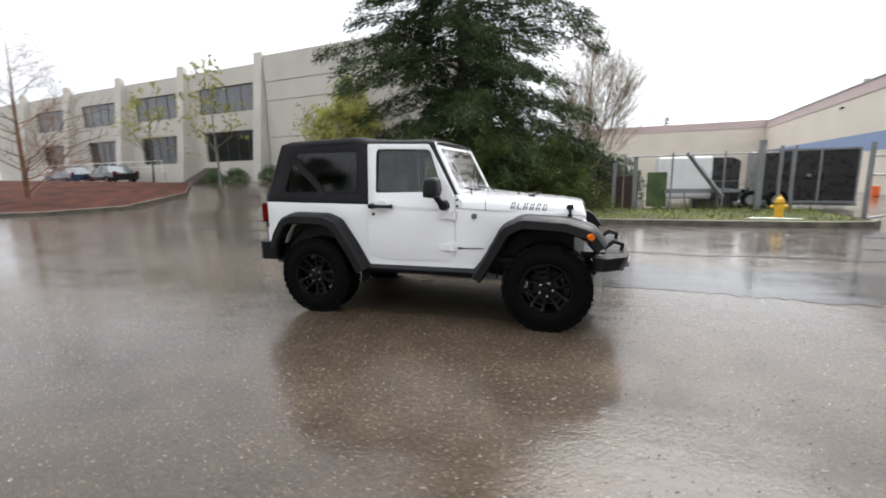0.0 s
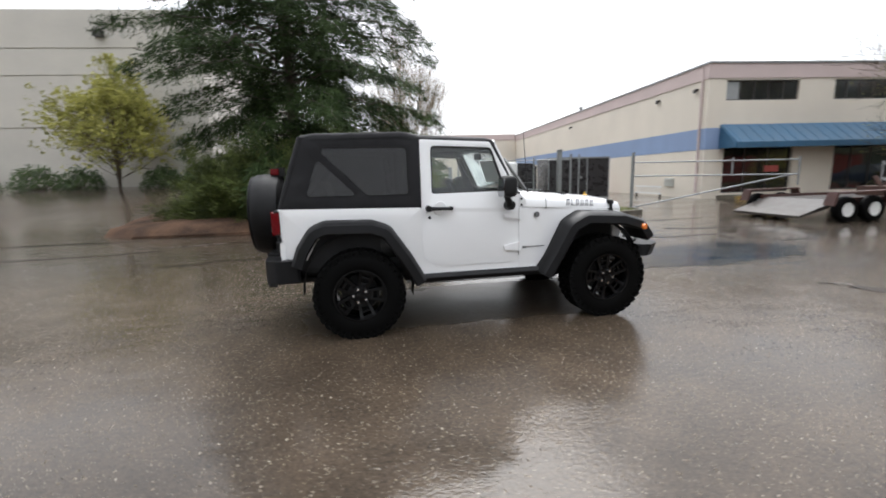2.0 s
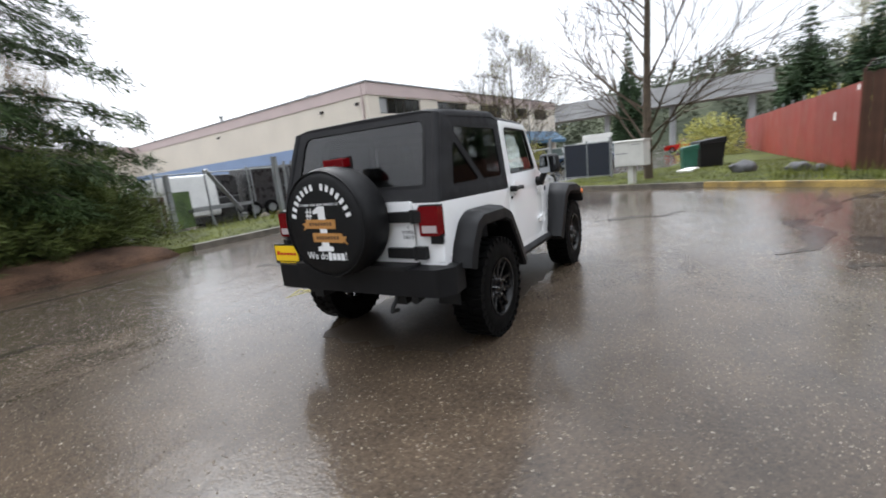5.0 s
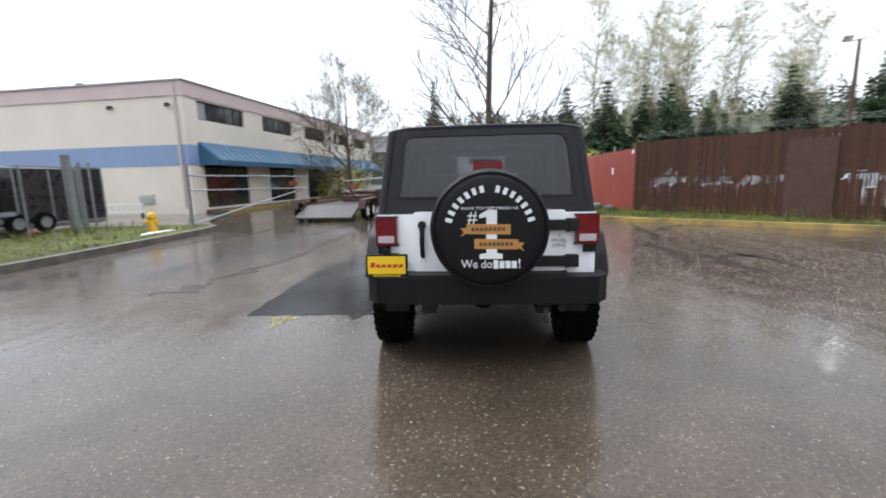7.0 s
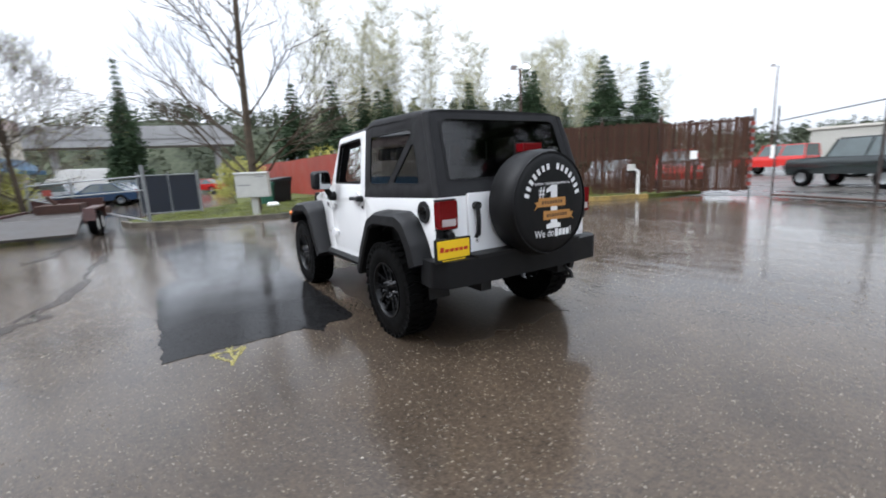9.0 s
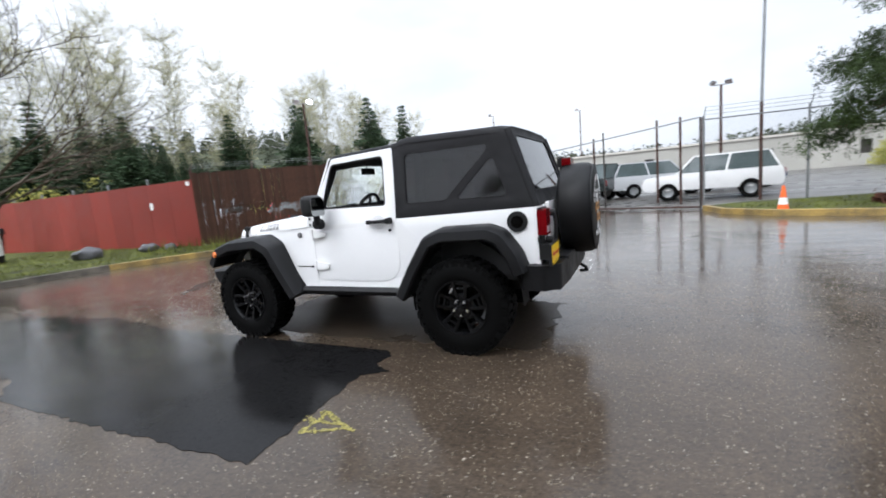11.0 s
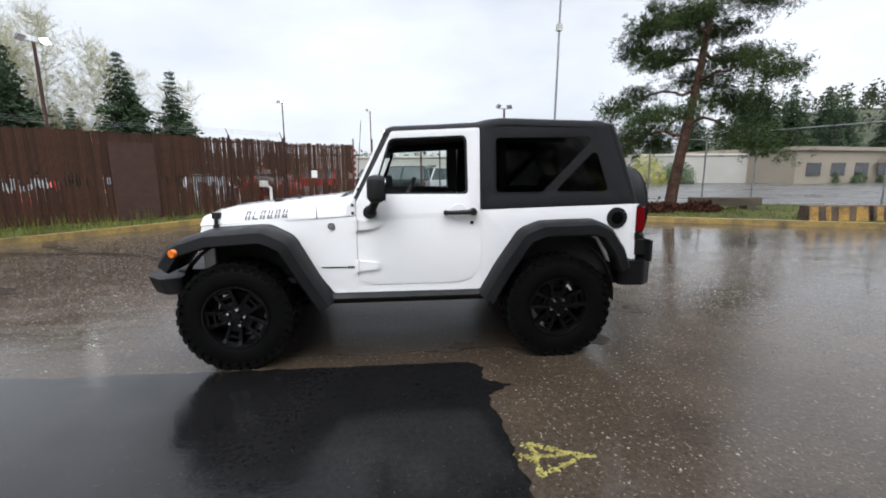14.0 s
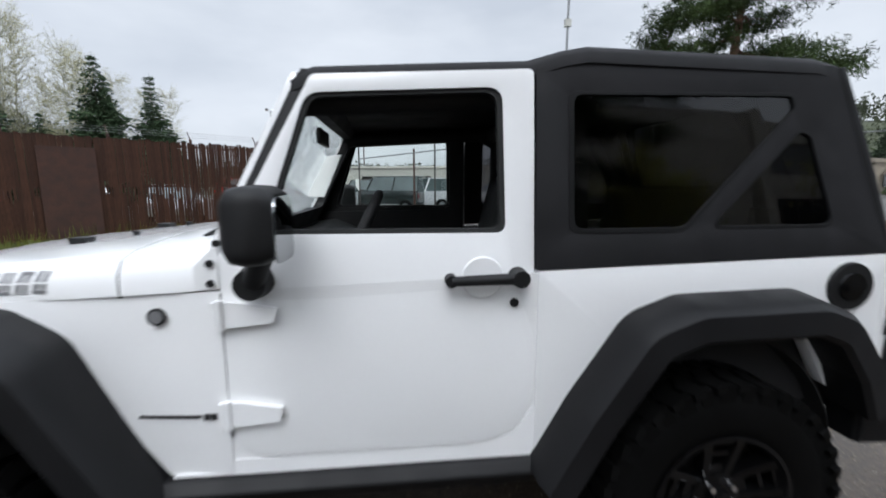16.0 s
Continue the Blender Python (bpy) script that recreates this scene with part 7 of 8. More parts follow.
v, f = sprays(rng, c, 1.25, 2, flat=0.8, droop=0.2)
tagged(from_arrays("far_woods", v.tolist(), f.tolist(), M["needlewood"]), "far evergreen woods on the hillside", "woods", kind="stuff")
# brush between the tree belt and the lot
for i in range(22):
    x, y = along(BELT_LINE, (i + 0.5) / 22)
    r = random.Random(400 + i)
    shrub("wild_shrub", x + r.uniform(-1, 4), y + r.uniform(-4, 1), 0.0, r.uniform(1.8, 3.0), r.uniform(2.6, 4.6), 420 + i, M["spring" if i % 3 == 0 else "needlewood"], "loose overgrown brush below the alders", n=420, leaf=0.20)


def grass_patch(seed, spots, n, hmin, hmax):
    """Blades scattered over rectangles (x0, x1, y0, y1, z)."""
    rng = np.random.default_rng(seed)
    vs, fs = [], []
    area = [abs((b - a) * (d - c)) for a, b, c, d, z in spots]
    for (a, b, c, d, z), ar in zip(spots, area):
        m = int(n * ar / sum(area))
        p = np.stack([rng.uniform(a, b, m), rng.uniform(c, d, m), np.full(m, z)], axis=1)
        p = p[[inside(q[0], q[1]) for q in p]]
        m = len(p)
        th = rng.uniform(0, 6.283, m)
        w = np.stack([np.cos(th), np.sin(th), np.zeros(m)], axis=1) * 0.012
        top = p + rng.normal(size=(m, 3)) * np.array([0.05, 0.05, 0]) + np.stack([np.zeros(m), np.zeros(m), rng.uniform(hmin, hmax, m)], axis=1)
        base = len(vs) and sum(len(q) for q in vs)
        vs.append(np.stack([p - w, p + w, top], axis=1).reshape(-1, 3))
        fs.append(np.arange(3 * m).reshape(-1, 3) + base)
    return np.concatenate(vs).tolist(), np.concatenate(fs).tolist()


def in_poly(x, y, poly):
    c = False
    j = len(poly) - 1
    for i in range(len(poly)):
        if (poly[i][1] > y) != (poly[j][1] > y) and x < (poly[j][0] - poly[i][0]) * (y - poly[i][1]) / (poly[j][1] - poly[i][1]) + poly[i][0]:
            c = not c
        j = i
    return c


BEDS = [[(1.0, 8.25), (7.9, 8.2), (8.4, 9.4), (8.3, 12.0), (1.0, 12.0)],
        [(13.0, 3.0), (11.9, 2.0), (11.2, 0.1), (10.5, -2.4), (9.3, -4.4), (6.9, -7.9), (5.3, -10.6), (4.6, -12.0), (42, -12), (42, -4), (18, 0)],
        [(-4.8, -10.8), (-4.8, -9.7), (-5.6, -8.9), (-8.0, -7.7), (-16, -3.8), (-22, -1.2), (-20, -9), (-12, -12.4)]]


def inside(x, y):
    return any(in_poly(x, y, b) for b in BEDS)


v, f = grass_patch(51, [(0.9, 8.5, 8.1, 12.2, 0.12), (4.5, 20, -12, 3.2, 0.11), (-22, -4.6, -12.5, -1, 0.12)], 52000, 0.03, 0.10)
tagged(from_arrays("grass", v, f, M["blade"]), "short wet green grass", "grass", kind="stuff")
v, f = grass_patch(52, [(0.9, 8.5, 10.6, 12.2, 0.12), (5, 12, -11, -4, 0.12)], 1800, 0.15, 0.45)
tagged(from_arrays("weeds", v, f, M["blade"]), "long weeds along the fences", "weeds", kind="stuff")

# ---- fences, gates and street furniture ----
def line_frame(a, b, z=0.0):
    """A pose whose x axis runs from a to b on the plan; and the length."""
    d = Vector(b) - Vector(a)
    return pose(a[0], a[1], z, 0, 0, math.degrees(math.atan2(d.y, d.x))), d.length


def chain_wire(L, z0, z1, cell=0.12, w=0.0011, y=0.0):
    """Woven diamond wire as flat crossing strips."""
    vs, fs = [], []
    H = z1 - z0
    for sgn in (1, -1):
        x = -H
        while x < L:
            xa, xb = x, x + H
            za, zb = z0, z1
            if xa < 0:
                za, xa = z0 - xa, 0.0
            if xb > L:
                zb, xb = z1 - (xb - L), L
            if xb > xa:
                k = len(vs)
                if sgn < 0:
                    p, q = (xa, z1 + z0 - za), (xb, z1 + z0 - zb)
                else:
                    p, q = (xa, za), (xb, zb)
                vs += [(p[0] - w, y, p[1]), (p[0] + w, y + 0.002, p[1]), (q[0] + w, y + 0.002, q[1]), (q[0] - w, y, q[1])]
                fs.append((k, k + 1, k + 2, k + 3))
            x += cell
    return vs, fs


def chain_fence(a, b, h, label, group="", step=2.6, barbs=False, z=0.0, post_mat=None, wire=True):
    m, L = line_frame(a, b, z)
    f = thing("chain_link_fence", m, label, "fence", group)
    n = max(1, round(L / step))
    for i in range(n + 1):
        bm = bmesh.new()
        x = L * i / n
        tube(bm, (x, 0, -0.1), (x, 0, h + 0.05), 0.032, seg=10)
        bmesh.ops.create_uvsphere(bm, u_segments=8, v_segments=6, radius=0.04, matrix=Matrix.Translation((x, 0, h + 0.05)))
        if barbs:
            tube(bm, (x, 0, h), (x, -0.22, h + 0.32), 0.014, seg=6)
        part("post", bm, post_mat or M["galv"], f)
    bm = bmesh.new()
    tube(bm, (0, 0, h - 0.03), (L, 0, h - 0.03), 0.021, seg=8)
    part("top_rail", bm, M["galv"], f)
    if barbs:
        for k in range(3):
            bm = bmesh.new()
            tube(bm, (0, -0.07 * (k + 1), h + 0.10 * (k + 1)), (L, -0.07 * (k + 1), h + 0.10 * (k + 1)), 0.006, seg=4)
            part("barbed_wire", bm, M["galv"], f)
    if wire:
        v, fc = chain_wire(L, 0.05, h - 0.04)
        from_arrays("wire_mesh", v, fc, M["wire"], f)["kind"] = "stuff"
    return f


# rust-brown slatted fence beside the lot
FA, FB = (11.3, -5.9), (4.35, -12.65)
m, L = line_frame(FA, FB)
rust_fence = thing("slatted_fence", m, "tall rust-brown metal slat fence with gaps, weathered", "fence")
bm = bmesh.new()
box(bm, -0.0355, 0.0355, -0.006, 0.006, 0, 1)
slat_me = bpy.data.meshes.new("slat")
bm.to_mesh(slat_me)
bm.free()
slat_me.materials.append(M["rustslat"])


def slats(parent, length, z_low, top, seed, gapped, broken, step=0.074):
    r = random.Random(seed)
    n = int(length / step)
    for i in range(n):
        x = (i + 0.5) * step
        if r.random() < 0.03 * gapped(x):
            continue
        lo = z_low + r.uniform(0, 0.05)
        hi = top(x) + r.uniform(-0.02, 0.02) * (1 + gapped(x))
        thin = 1.06 if r.random() > 0.06 + 0.5 * gapped(x) else r.uniform(0.7, 0.95)
        pieces = [(lo, hi, thin)]
        if r.random() < broken(x):                 # worn narrow at the middle, so that light comes through
            z = 1.12 + r.uniform(-0.14, 0.12)
            pieces = [(lo, z, thin), (z, z + r.uniform(0.12, 0.42), r.uniform(0.5, 0.86))]
            pieces.append((pieces[1][1], hi, thin))
        for z0, z1, thin in pieces:
            o = bpy.data.objects.new("slat", slat_me)
            scene.collection.objects.link(o)
            o.parent = parent
            o.matrix_local = Matrix.Translation((x + r.uniform(-0.003, 0.003), r.uniform(-0.004, 0.004), z0)) @ Matrix.Rotation(r.uniform(-0.006, 0.006), 4, "Y") @ Matrix.Diagonal((thin, 1, z1 - z0, 1))


slats(rust_fence, L, 0.14, lambda x: 2.62 - 0.0 * x, 5, lambda x: smooth01((x - 5.5) / 2.5), lambda x: 0.85 if 0.6 < x < 4.0 or x > 5.6 else 0.1)
for i in range(6):
    bm = bmesh.new()
    x = L * i / 5
    tube(bm, (x, 0.06, 0), (x, 0.06, 2.72), 0.04, seg=8)
    tube(bm, (x, 0.06, 2.7), (x + 0.02, 0.30, 2.95), 0.015, seg=6)
    part("post", bm, M["rust"], rust_fence)
for z in (0.35, 1.4, 2.5):
    bm = bmesh.new()
    box(bm, 0, L, 0.02, 0.055, z - 0.03, z + 0.03)
    part("rail", bm, M["rust"], rust_fence)
for k in range(3):
    bm = bmesh.new()
    tube(bm, (0, 0.12 + 0.06 * k, 2.78 + 0.07 * k), (L, 0.12 + 0.06 * k, 2.78 + 0.07 * k), 0.003, seg=4)
    part("barbed_wire", bm, M["galv"], rust_fence)
bm = bmesh.new()
box(bm, 4.4, 5.5, -0.05, -0.014, 0.15, 2.35)
part("plate_panel", bm, M["rust"], rust_fence, "solid rusty steel plate")
# sliding gate leaf of the same slats
GA, GB = (4.35, -12.65), (1.95, -13.9)
m, L = line_frame(GA, GB)
slide = thing("sliding_gate", m, "sliding gate leaf of rust-brown slats", "gate")
slats(slide, L, 0.16, lambda x: 2.55, 6, lambda x: 0.8, lambda x: 0.5)
for z in (0.25, 1.2, 2.45):
    bm = bmesh.new()
    box(bm, 0, L, 0.015, 0.05, z - 0.025, z + 0.025)
    part("rail", bm, M["rust"], slide)
for x in (0.05, L):
    bm = bmesh.new()
    tube(bm, (x, 0.05, 0), (x, 0.05, 2.8), 0.035, seg=8)
    part("post", bm, M["galv"] if x > 1 else M["rust"], slide)
bm = bmesh.new()
box(bm, 0.95, 1.17, -0.026, -0.02, 1.28, 1.56)
part("notice", bm, M["paper"], slide, "white paper notice")
for k in range(9):
    bm = bmesh.new()
    box(bm, L - 0.09, L + 0.03, -0.10, -0.093, 0.35 + k * 0.24, 0.47 + k * 0.24)
    part("reflector_tape", bm, M["redfence"], slide)
# open metal frame of the gateway
m, L = line_frame((1.2, -13.6), (-4.2, -11.2))
gw = thing("chain_link_gate", m, "wide galvanised sliding gate frame standing open", "gate")
for x in (0.0, L * 0.48, L):
    bm = bmesh.new()
    tube(bm, (x, 0, 0), (x, 0, 2.75), 0.028, seg=8)
    part("upright", bm, M["winframe"], gw)
bm = bmesh.new()
tube(bm, (0, 0, 2.3), (L, 0, 2.75), 0.022, seg=8)
part("top_rail", bm, M["galv"], gw)
bm = bmesh.new()
tube(bm, (0, 0, 0.08), (L, 0, 0.08), 0.03, seg=8)
part("track", bm, M["rust"], gw)
bm = bmesh.new()
box(bm, -0.15, 0.02, -0.02, 0.0, 1.2, 1.6)
part("sign", bm, M["paper"], gw)

# red painted panel fence
m, L = line_frame((11.3, -5.9), (41.0, -5.6))
red_fence = thing("panel_fence", m, "red painted plywood panel fence, streaked by rain", "fence")
r = random.Random(4)
for i in range(24):
    bm = bmesh.new()
    x = i * 1.22
    box(bm, x + 0.004, x + 1.216, -0.012, 0.012, 0.12, 2.42 + r.uniform(-0.02, 0.02))
    part("panel", bm, M["redfence"], red_fence)
for i in range(13):
    bm = bmesh.new()
    tube(bm, (i * 2.44, -0.06, 0), (i * 2.44, -0.06, 2.62), 0.04, seg=8)
    part("post", bm, M["galv"], red_fence)
bm = bmesh.new()
box(bm, 2.25, 2.42, 0.013, 0.018, 1.50, 1.75)
part("notice", bm, M["paper"], red_fence)
bm = bmesh.new()
box(bm, 0.12, 0.30, 0.013, 0.018, 2.22, 2.36)
part("notice", bm, M["paper"], red_fence)

chain_fence((-4.3, -11.3), (-12.2, -12.7), 2.7, "tall chain-link fence with barbed wire beside the lot", "fences round the lot", 2.6, True, post_mat=M["galv"])
chain_fence((-12.2, -12.7), (-14.2, -12.5), 3.0, "tall chain-link fence beside the road", "fences round the lot", 2.0, False)
chain_fence((-14.2, -12.5), (-17.0, -5.0), 3.0, "tall chain-link fence across the end of the bed", "fences round the lot", 4.0, False)
chain_fence((2.9, 12.5), (7.6, 12.1), 1.9, "chain-link fence in front of the yard", "fences round the yard", 1.6, False, 0.1)
for x, y, h, w in ((6.9, 11.7, 2.28, 0.16), (3.3, 12.6, 1.9, 0.14), (7.5, 11.9, 2.1, 0.07), (7.9, 11.95, 2.1, 0.05), (2.6, 12.7, 1.7, 0.12)):
    t = thing("fence_post", pose(x, y, 0.05), "grey square steel gate post, weathered", "post", "posts by the yard")
    bm = bmesh.new()
    box(bm, -w / 2, w / 2, -w / 2, w / 2, -0.1, h)
    part("post", bm, M["galv"], t, bevel=0.006)
    bm = bmesh.new()
    box(bm, -w / 2 - 0.01, w / 2 + 0.01, -w / 2 - 0.01, w / 2 + 0.01, h + 0.001, h + 0.02)
    part("cap", bm, M["galv"], t)


def pipe_gate(a, b, h0, h1, label, droop):
    m, L = line_frame(a, b, 0.0)
    g = thing("pipe_gate", m, label, "gate", "pipe gates")
    bm = bmesh.new()
    tube(bm, (0, 0, -0.1), (0, 0, h1 + 0.35), 0.055, seg=12)
    part("hinge_post", bm, M["galv"], g)
    for z in (h0, h1):
        bm = bmesh.new()
        tube(bm, (0.05, 0, z), (L, 0, z - droop), 0.024, seg=8)
        part("rail", bm, M["galv"], g)
    bm = bmesh.new()
    tube(bm, (0.06, 0, 0.15), (L * 0.97, 0, h0 - droop), 0.026, seg=8)
    part("brace", bm, M["galv"], g)
    for k in (0.62, 1.0):
        bm = bmesh.new()
        tube(bm, (L * k, 0, h0 - droop - (0.35 if k == 1 else 0)), (L * k, 0, h1 - droop * k + 0.1), 0.03, seg=8)
        part("upright", bm, M["galv"], g)
    bm = bmesh.new()
    box(bm, L * 0.80, L * 0.88, -0.035, -0.028, h0 - droop + 0.1, h0 - droop + 0.3)
    part("sign", bm, M["redfence"], g, "small red sign")
    return g


pipe_gate((8.45, 9.15), (12.9, 6.9), 1.25, 1.72, "open galvanised pipe gate with a long brace", 0.05)
pipe_gate((12.75, 2.75), (15.0, 6.0), 1.15, 1.6, "second leaf of an open galvanised pipe gate", 0.15)
# dark screened gate panels on the island
screen_gate = thing("screened_gate", pose(15.8, 3.0, 0.1, 0, 0, -92), "chain-link gate leaf covered with dark navy mesh", "gate")
for k in (0, 1):
    bm = bmesh.new()
    box(bm, k * 1.0 + 0.02, k * 1.0 + 0.98, -0.012, 0.012, 0.12, 1.52)
    part("screen", bm, M["navy"], screen_gate)
for x in (0.0, 1.0, 2.0):
    bm = bmesh.new()
    tube(bm, (x, 0, 0), (x, 0, 1.68), 0.03 if x < 2 else 0.06, seg=8)
    part("upright", bm, M["galv"], screen_gate)
for z in (0.10, 1.55):
    bm = bmesh.new()
    tube(bm, (0, 0, z), (2, 0, z), 0.022, seg=8)
    part("rail", bm, M["galv"], screen_gate)


def hydrant():
    t = thing("fire_hydrant", pose(6.55, 9.05, 0.12, 0, 0, 20), "yellow cast-iron fire hydrant standing in grass", "hydrant")
    bm = bmesh.new()
    lathe(bm, [(0, -0.05), (0.15, -0.05), (0.15, 0.02), (0.105, 0.035), (0.10, 0.40), (0.135, 0.41), (0.135, 0.445), (0.11, 0.45), (0.105, 0.50), (0.07, 0.56), (0.0, 0.585)], 24, Matrix.Rotation(radians(90), 4, "X"))
    part("barrel", bm, M["yellowpaint"], t, smooth=True)
    bm = bmesh.new()
    tube(bm, (0, 0, 0.57), (0, 0, 0.65), 0.028, 0.022, seg=6)
    part("top_nut", bm, M["yellowpaint"], t)
    for a, rr in ((0, 0.065), (120, 0.05), (240, 0.05)):
        bm = bmesh.new()
        d = Vector((math.cos(radians(a)), math.sin(radians(a)), 0))
        tube(bm, d * 0.08 + Vector((0, 0, 0.31)), d * 0.17 + Vector((0, 0, 0.31)), rr, seg=12)
        tube(bm, d * 0.17 + Vector((0, 0, 0.31)), d * 0.20 + Vector((0, 0, 0.31)), rr * 1.15, rr, seg=12)
        part("nozzle", bm, M["yellowpaint"], t)


hydrant()
bm = bmesh.new()
prism(bm, [(5.7, 8.75), (6.5, 8.62), (7.0, 8.72), (6.6, 8.9), (5.9, 8.92)], 0.1, 0.155, "z")
tagged(part("plastic_sheet", bm, M["paper"]), "crumpled white plastic sheet lying in the grass", "litter")

# pale cabinet on a pedestal
cab = thing("mailbox_cabinet", pose(11.55, -0.35, 0.1, 0, 0, 68), "pale grey cluster mailbox cabinet on a pedestal", "mailbox")
bm = bmesh.new()
box(bm, -0.52, 0.52, -0.20, 0.20, 0.62, 1.42)
part("cabinet", bm, M["boxgrey"], cab, bevel=0.012)
bm = bmesh.new()
prism(bm, [(-0.24, 1.421), (0.24, 1.421), (0.22, 1.47), (-0.24, 1.45)], -0.55, 0.55, "x")
part("roof", bm, M["boxgrey"], cab)
bm = bmesh.new()
box(bm, -0.10, 0.10, -0.10, 0.10, -0.05, 0.62)
part("pedestal", bm, M["boxgrey"], cab, bevel=0.01)
for side in (-1, 1):
    for i in range(2):
        for j in range(3):
            bm = bmesh.new()
            box(bm, -0.49 + i * 0.50, -0.01 + i * 0.50 - 0.02, side * 0.201, side * 0.208, 0.65 + j * 0.255, 0.65 + j * 0.255 + 0.24)
            part("door", bm, M["boxgrey"], cab)
bm = bmesh.new()
box(bm, 0.05, 0.45, 0.209, 0.211, 1.02, 1.05)
box(bm, -0.4, -0.1, 0.209, 0.211, 1.30, 1.32)
part("label_bar", bm, M["decalgrey"], cab)


def rock(x, y, z, s, seed, material, name, label, cat, flat=0.55):
    bm = bmesh.new()
    bmesh.ops.create_icosphere(bm, subdivisions=3, radius=s)
    for v in bm.verts:
        k = 1 + 0.30 * noise.noise(v.co * (1.6 / s) + Vector((seed, 0, 0))) + 0.10 * noise.noise(v.co * (5 / s) + Vector((seed, 3, 0)))
        v.co = Vector((v.co.x * k, v.co.y * k * 0.8, v.co.z * k * flat))
    o = part(name, bm, material, smooth=True)
    o.matrix_world = pose(x, y, z, 0, 0, seed * 50)
    return tagged(o, label, cat)


rock(13.6, -3.6, 0.26, 0.42, 1, M["stone"], "boulder", "grey boulder lying in the grass", "boulder")
rock(12.6, -4.9, 0.24, 0.30, 2, M["stone"], "boulder", "dark boulder by the red fence", "boulder")
rock(12.1, -5.3, 0.20, 0.22, 3, M["stone"], "boulder", "small dark boulder by the red fence", "boulder")
for x, y, sx, sy, h, mt, lb in ((17.6, -1.9, 0.6, 0.6, 0.95, "green", "green plastic wheelie bin with a lid"), (18.6, -2.6, 1.5, 1.0, 1.15, "blackpl", "black plastic dumpster with a sloped lid")):
    t = thing("waste_bin", pose(x, y, 0.1, 0, 0, 15), lb, "bin")
    bm = bmesh.new()
    loft(bm, [[(-sx * k / 2, -sy * k / 2, z), (sx * k / 2, -sy * k / 2, z), (sx * k / 2, sy * k / 2, z), (-sx * k / 2, sy * k / 2, z)] for k, z in ((0.85, 0), (0.95, h * 0.7), (1.0, h * 0.9))])
    part("body", bm, M[mt], t, bevel=0.02)
    bm = bmesh.new()
    prism(bm, [(-sy / 2 - 0.03, h * 0.9), (sy / 2 + 0.03, h * 0.9), (sy / 2, h * 0.98), (-sy / 2, h * 1.08)], -sx / 2 - 0.03, sx / 2 + 0.03, "x")
    part("lid", bm, M[mt], t)
bm = bmesh.new()
prism(bm, [(15.4, -2.0), (17.2, -2.3), (17.3, -1.9), (15.5, -1.5)], 0.1, 0.19, "z")
tagged(part("board", bm, M["paper"], bevel=0.01), "white board lying on the grass", "board")

# keypad post by the gate
kp = thing("keypad_post", pose(4.75, -12.05, 0.1, 0, 0, 40), "white bent keypad post by the gate", "keypad post")
bm = bmesh.new()
tube(bm, (0, 0, -0.1), (0, 0, 0.85), 0.055, 0.05, seg=10)
tube(bm, (0, 0, 0.83), (0.16, 0, 0.95), 0.045, seg=10)
part("post", bm, M["whitepl"], kp)
bm = bmesh.new()
box(bm, 0.12, 0.36, -0.10, 0.10, 0.88, 1.10)
part("keypad", bm, M["boxgrey"], kp, bevel=0.01)
# cone, pole, floodlights
cone = thing("traffic_cone", pose(-5.65, -8.75, 0.0), "orange traffic cone with a pale band", "cone")
bm = bmesh.new()
box(bm, -0.18, 0.18, -0.18, 0.18, 0.0, 0.035)
part("base", bm, M["orange"], cone, bevel=0.01)
for r0, r1, z0, z1, mt in ((0.135, 0.10, 0.035, 0.25, "orange"), (0.10, 0.075, 0.25, 0.41, "paper"), (0.075, 0.03, 0.41, 0.70, "orange")):
    bm = bmesh.new()
    tube(bm, (0, 0, z0), (0, 0, z1), r0, r1, seg=20)
    part("cone_band", bm, M[mt], cone, smooth=True)
pole = thing("street_pole", pose(-6.2, -13.65, 0.0), "tall slim pole, rusty below and grey above", "pole")
bm = bmesh.new()
tube(bm, (0, 0, -0.1), (0, 0, 3.2), 0.055, 0.05, seg=12)
part("lower_pole", bm, M["rust"], pole)
bm = bmesh.new()
tube(bm, (0, 0, 3.2), (-0.1, 0, 10.5), 0.045, 0.034, seg=12)
part("upper_pole", bm, M["galv"], pole)
bm = bmesh.new()
box(bm, -0.16, 0.06, -0.08, 0.08, 6.9, 7.15)
part("sensor_box", bm, M["boxgrey"], pole)


def flood(x, y, h, turn, lit, label):
    t = thing("floodlight", pose(x, y, 0.0, 0, 0, turn), label, "street lamp", "floodlights of the lot")
    bm = bmesh.new()
    tube(bm, (0, 0, -0.1), (0, 0, h), 0.09, 0.06, seg=10)
    part("pole", bm, M["rust"], t)
    bm = bmesh.new()
    tube(bm, (-0.3, 0, h), (0.3, 0, h), 0.028, seg=8)
    part("crossarm", bm, M["galv"], t)
    for s in (-1, 1):
        m = pose(s * 0.36, 0, h + 0.10, 48, 0, s * 40) @ Matrix.Diagonal((0.62, 0.62, 0.75, 1))
        bm = bmesh.new()
        loft(bm, [[m @ Vector(p) for p in ((-0.28 * k, -0.22 * k, z), (0.28 * k, -0.22 * k, z), (0.28 * k, 0.22 * k, z), (-0.28 * k, 0.22 * k, z))] for k, z in ((1.0, 0.0), (0.9, 0.12), (0.5, 0.22))])
        hd = part("lamp_head", bm, M["galv"], t)
        bm = bmesh.new()
        loft(bm, [[m @ Vector(p) for p in ((-0.25, -0.19, z), (0.25, -0.19, z), (0.25, 0.19, z), (-0.25, 0.19, z))] for z in (-0.012, -0.001)])
        part("lens", bm, M["lampglow"] if (lit and s < 0) else M["clearlens"], hd)


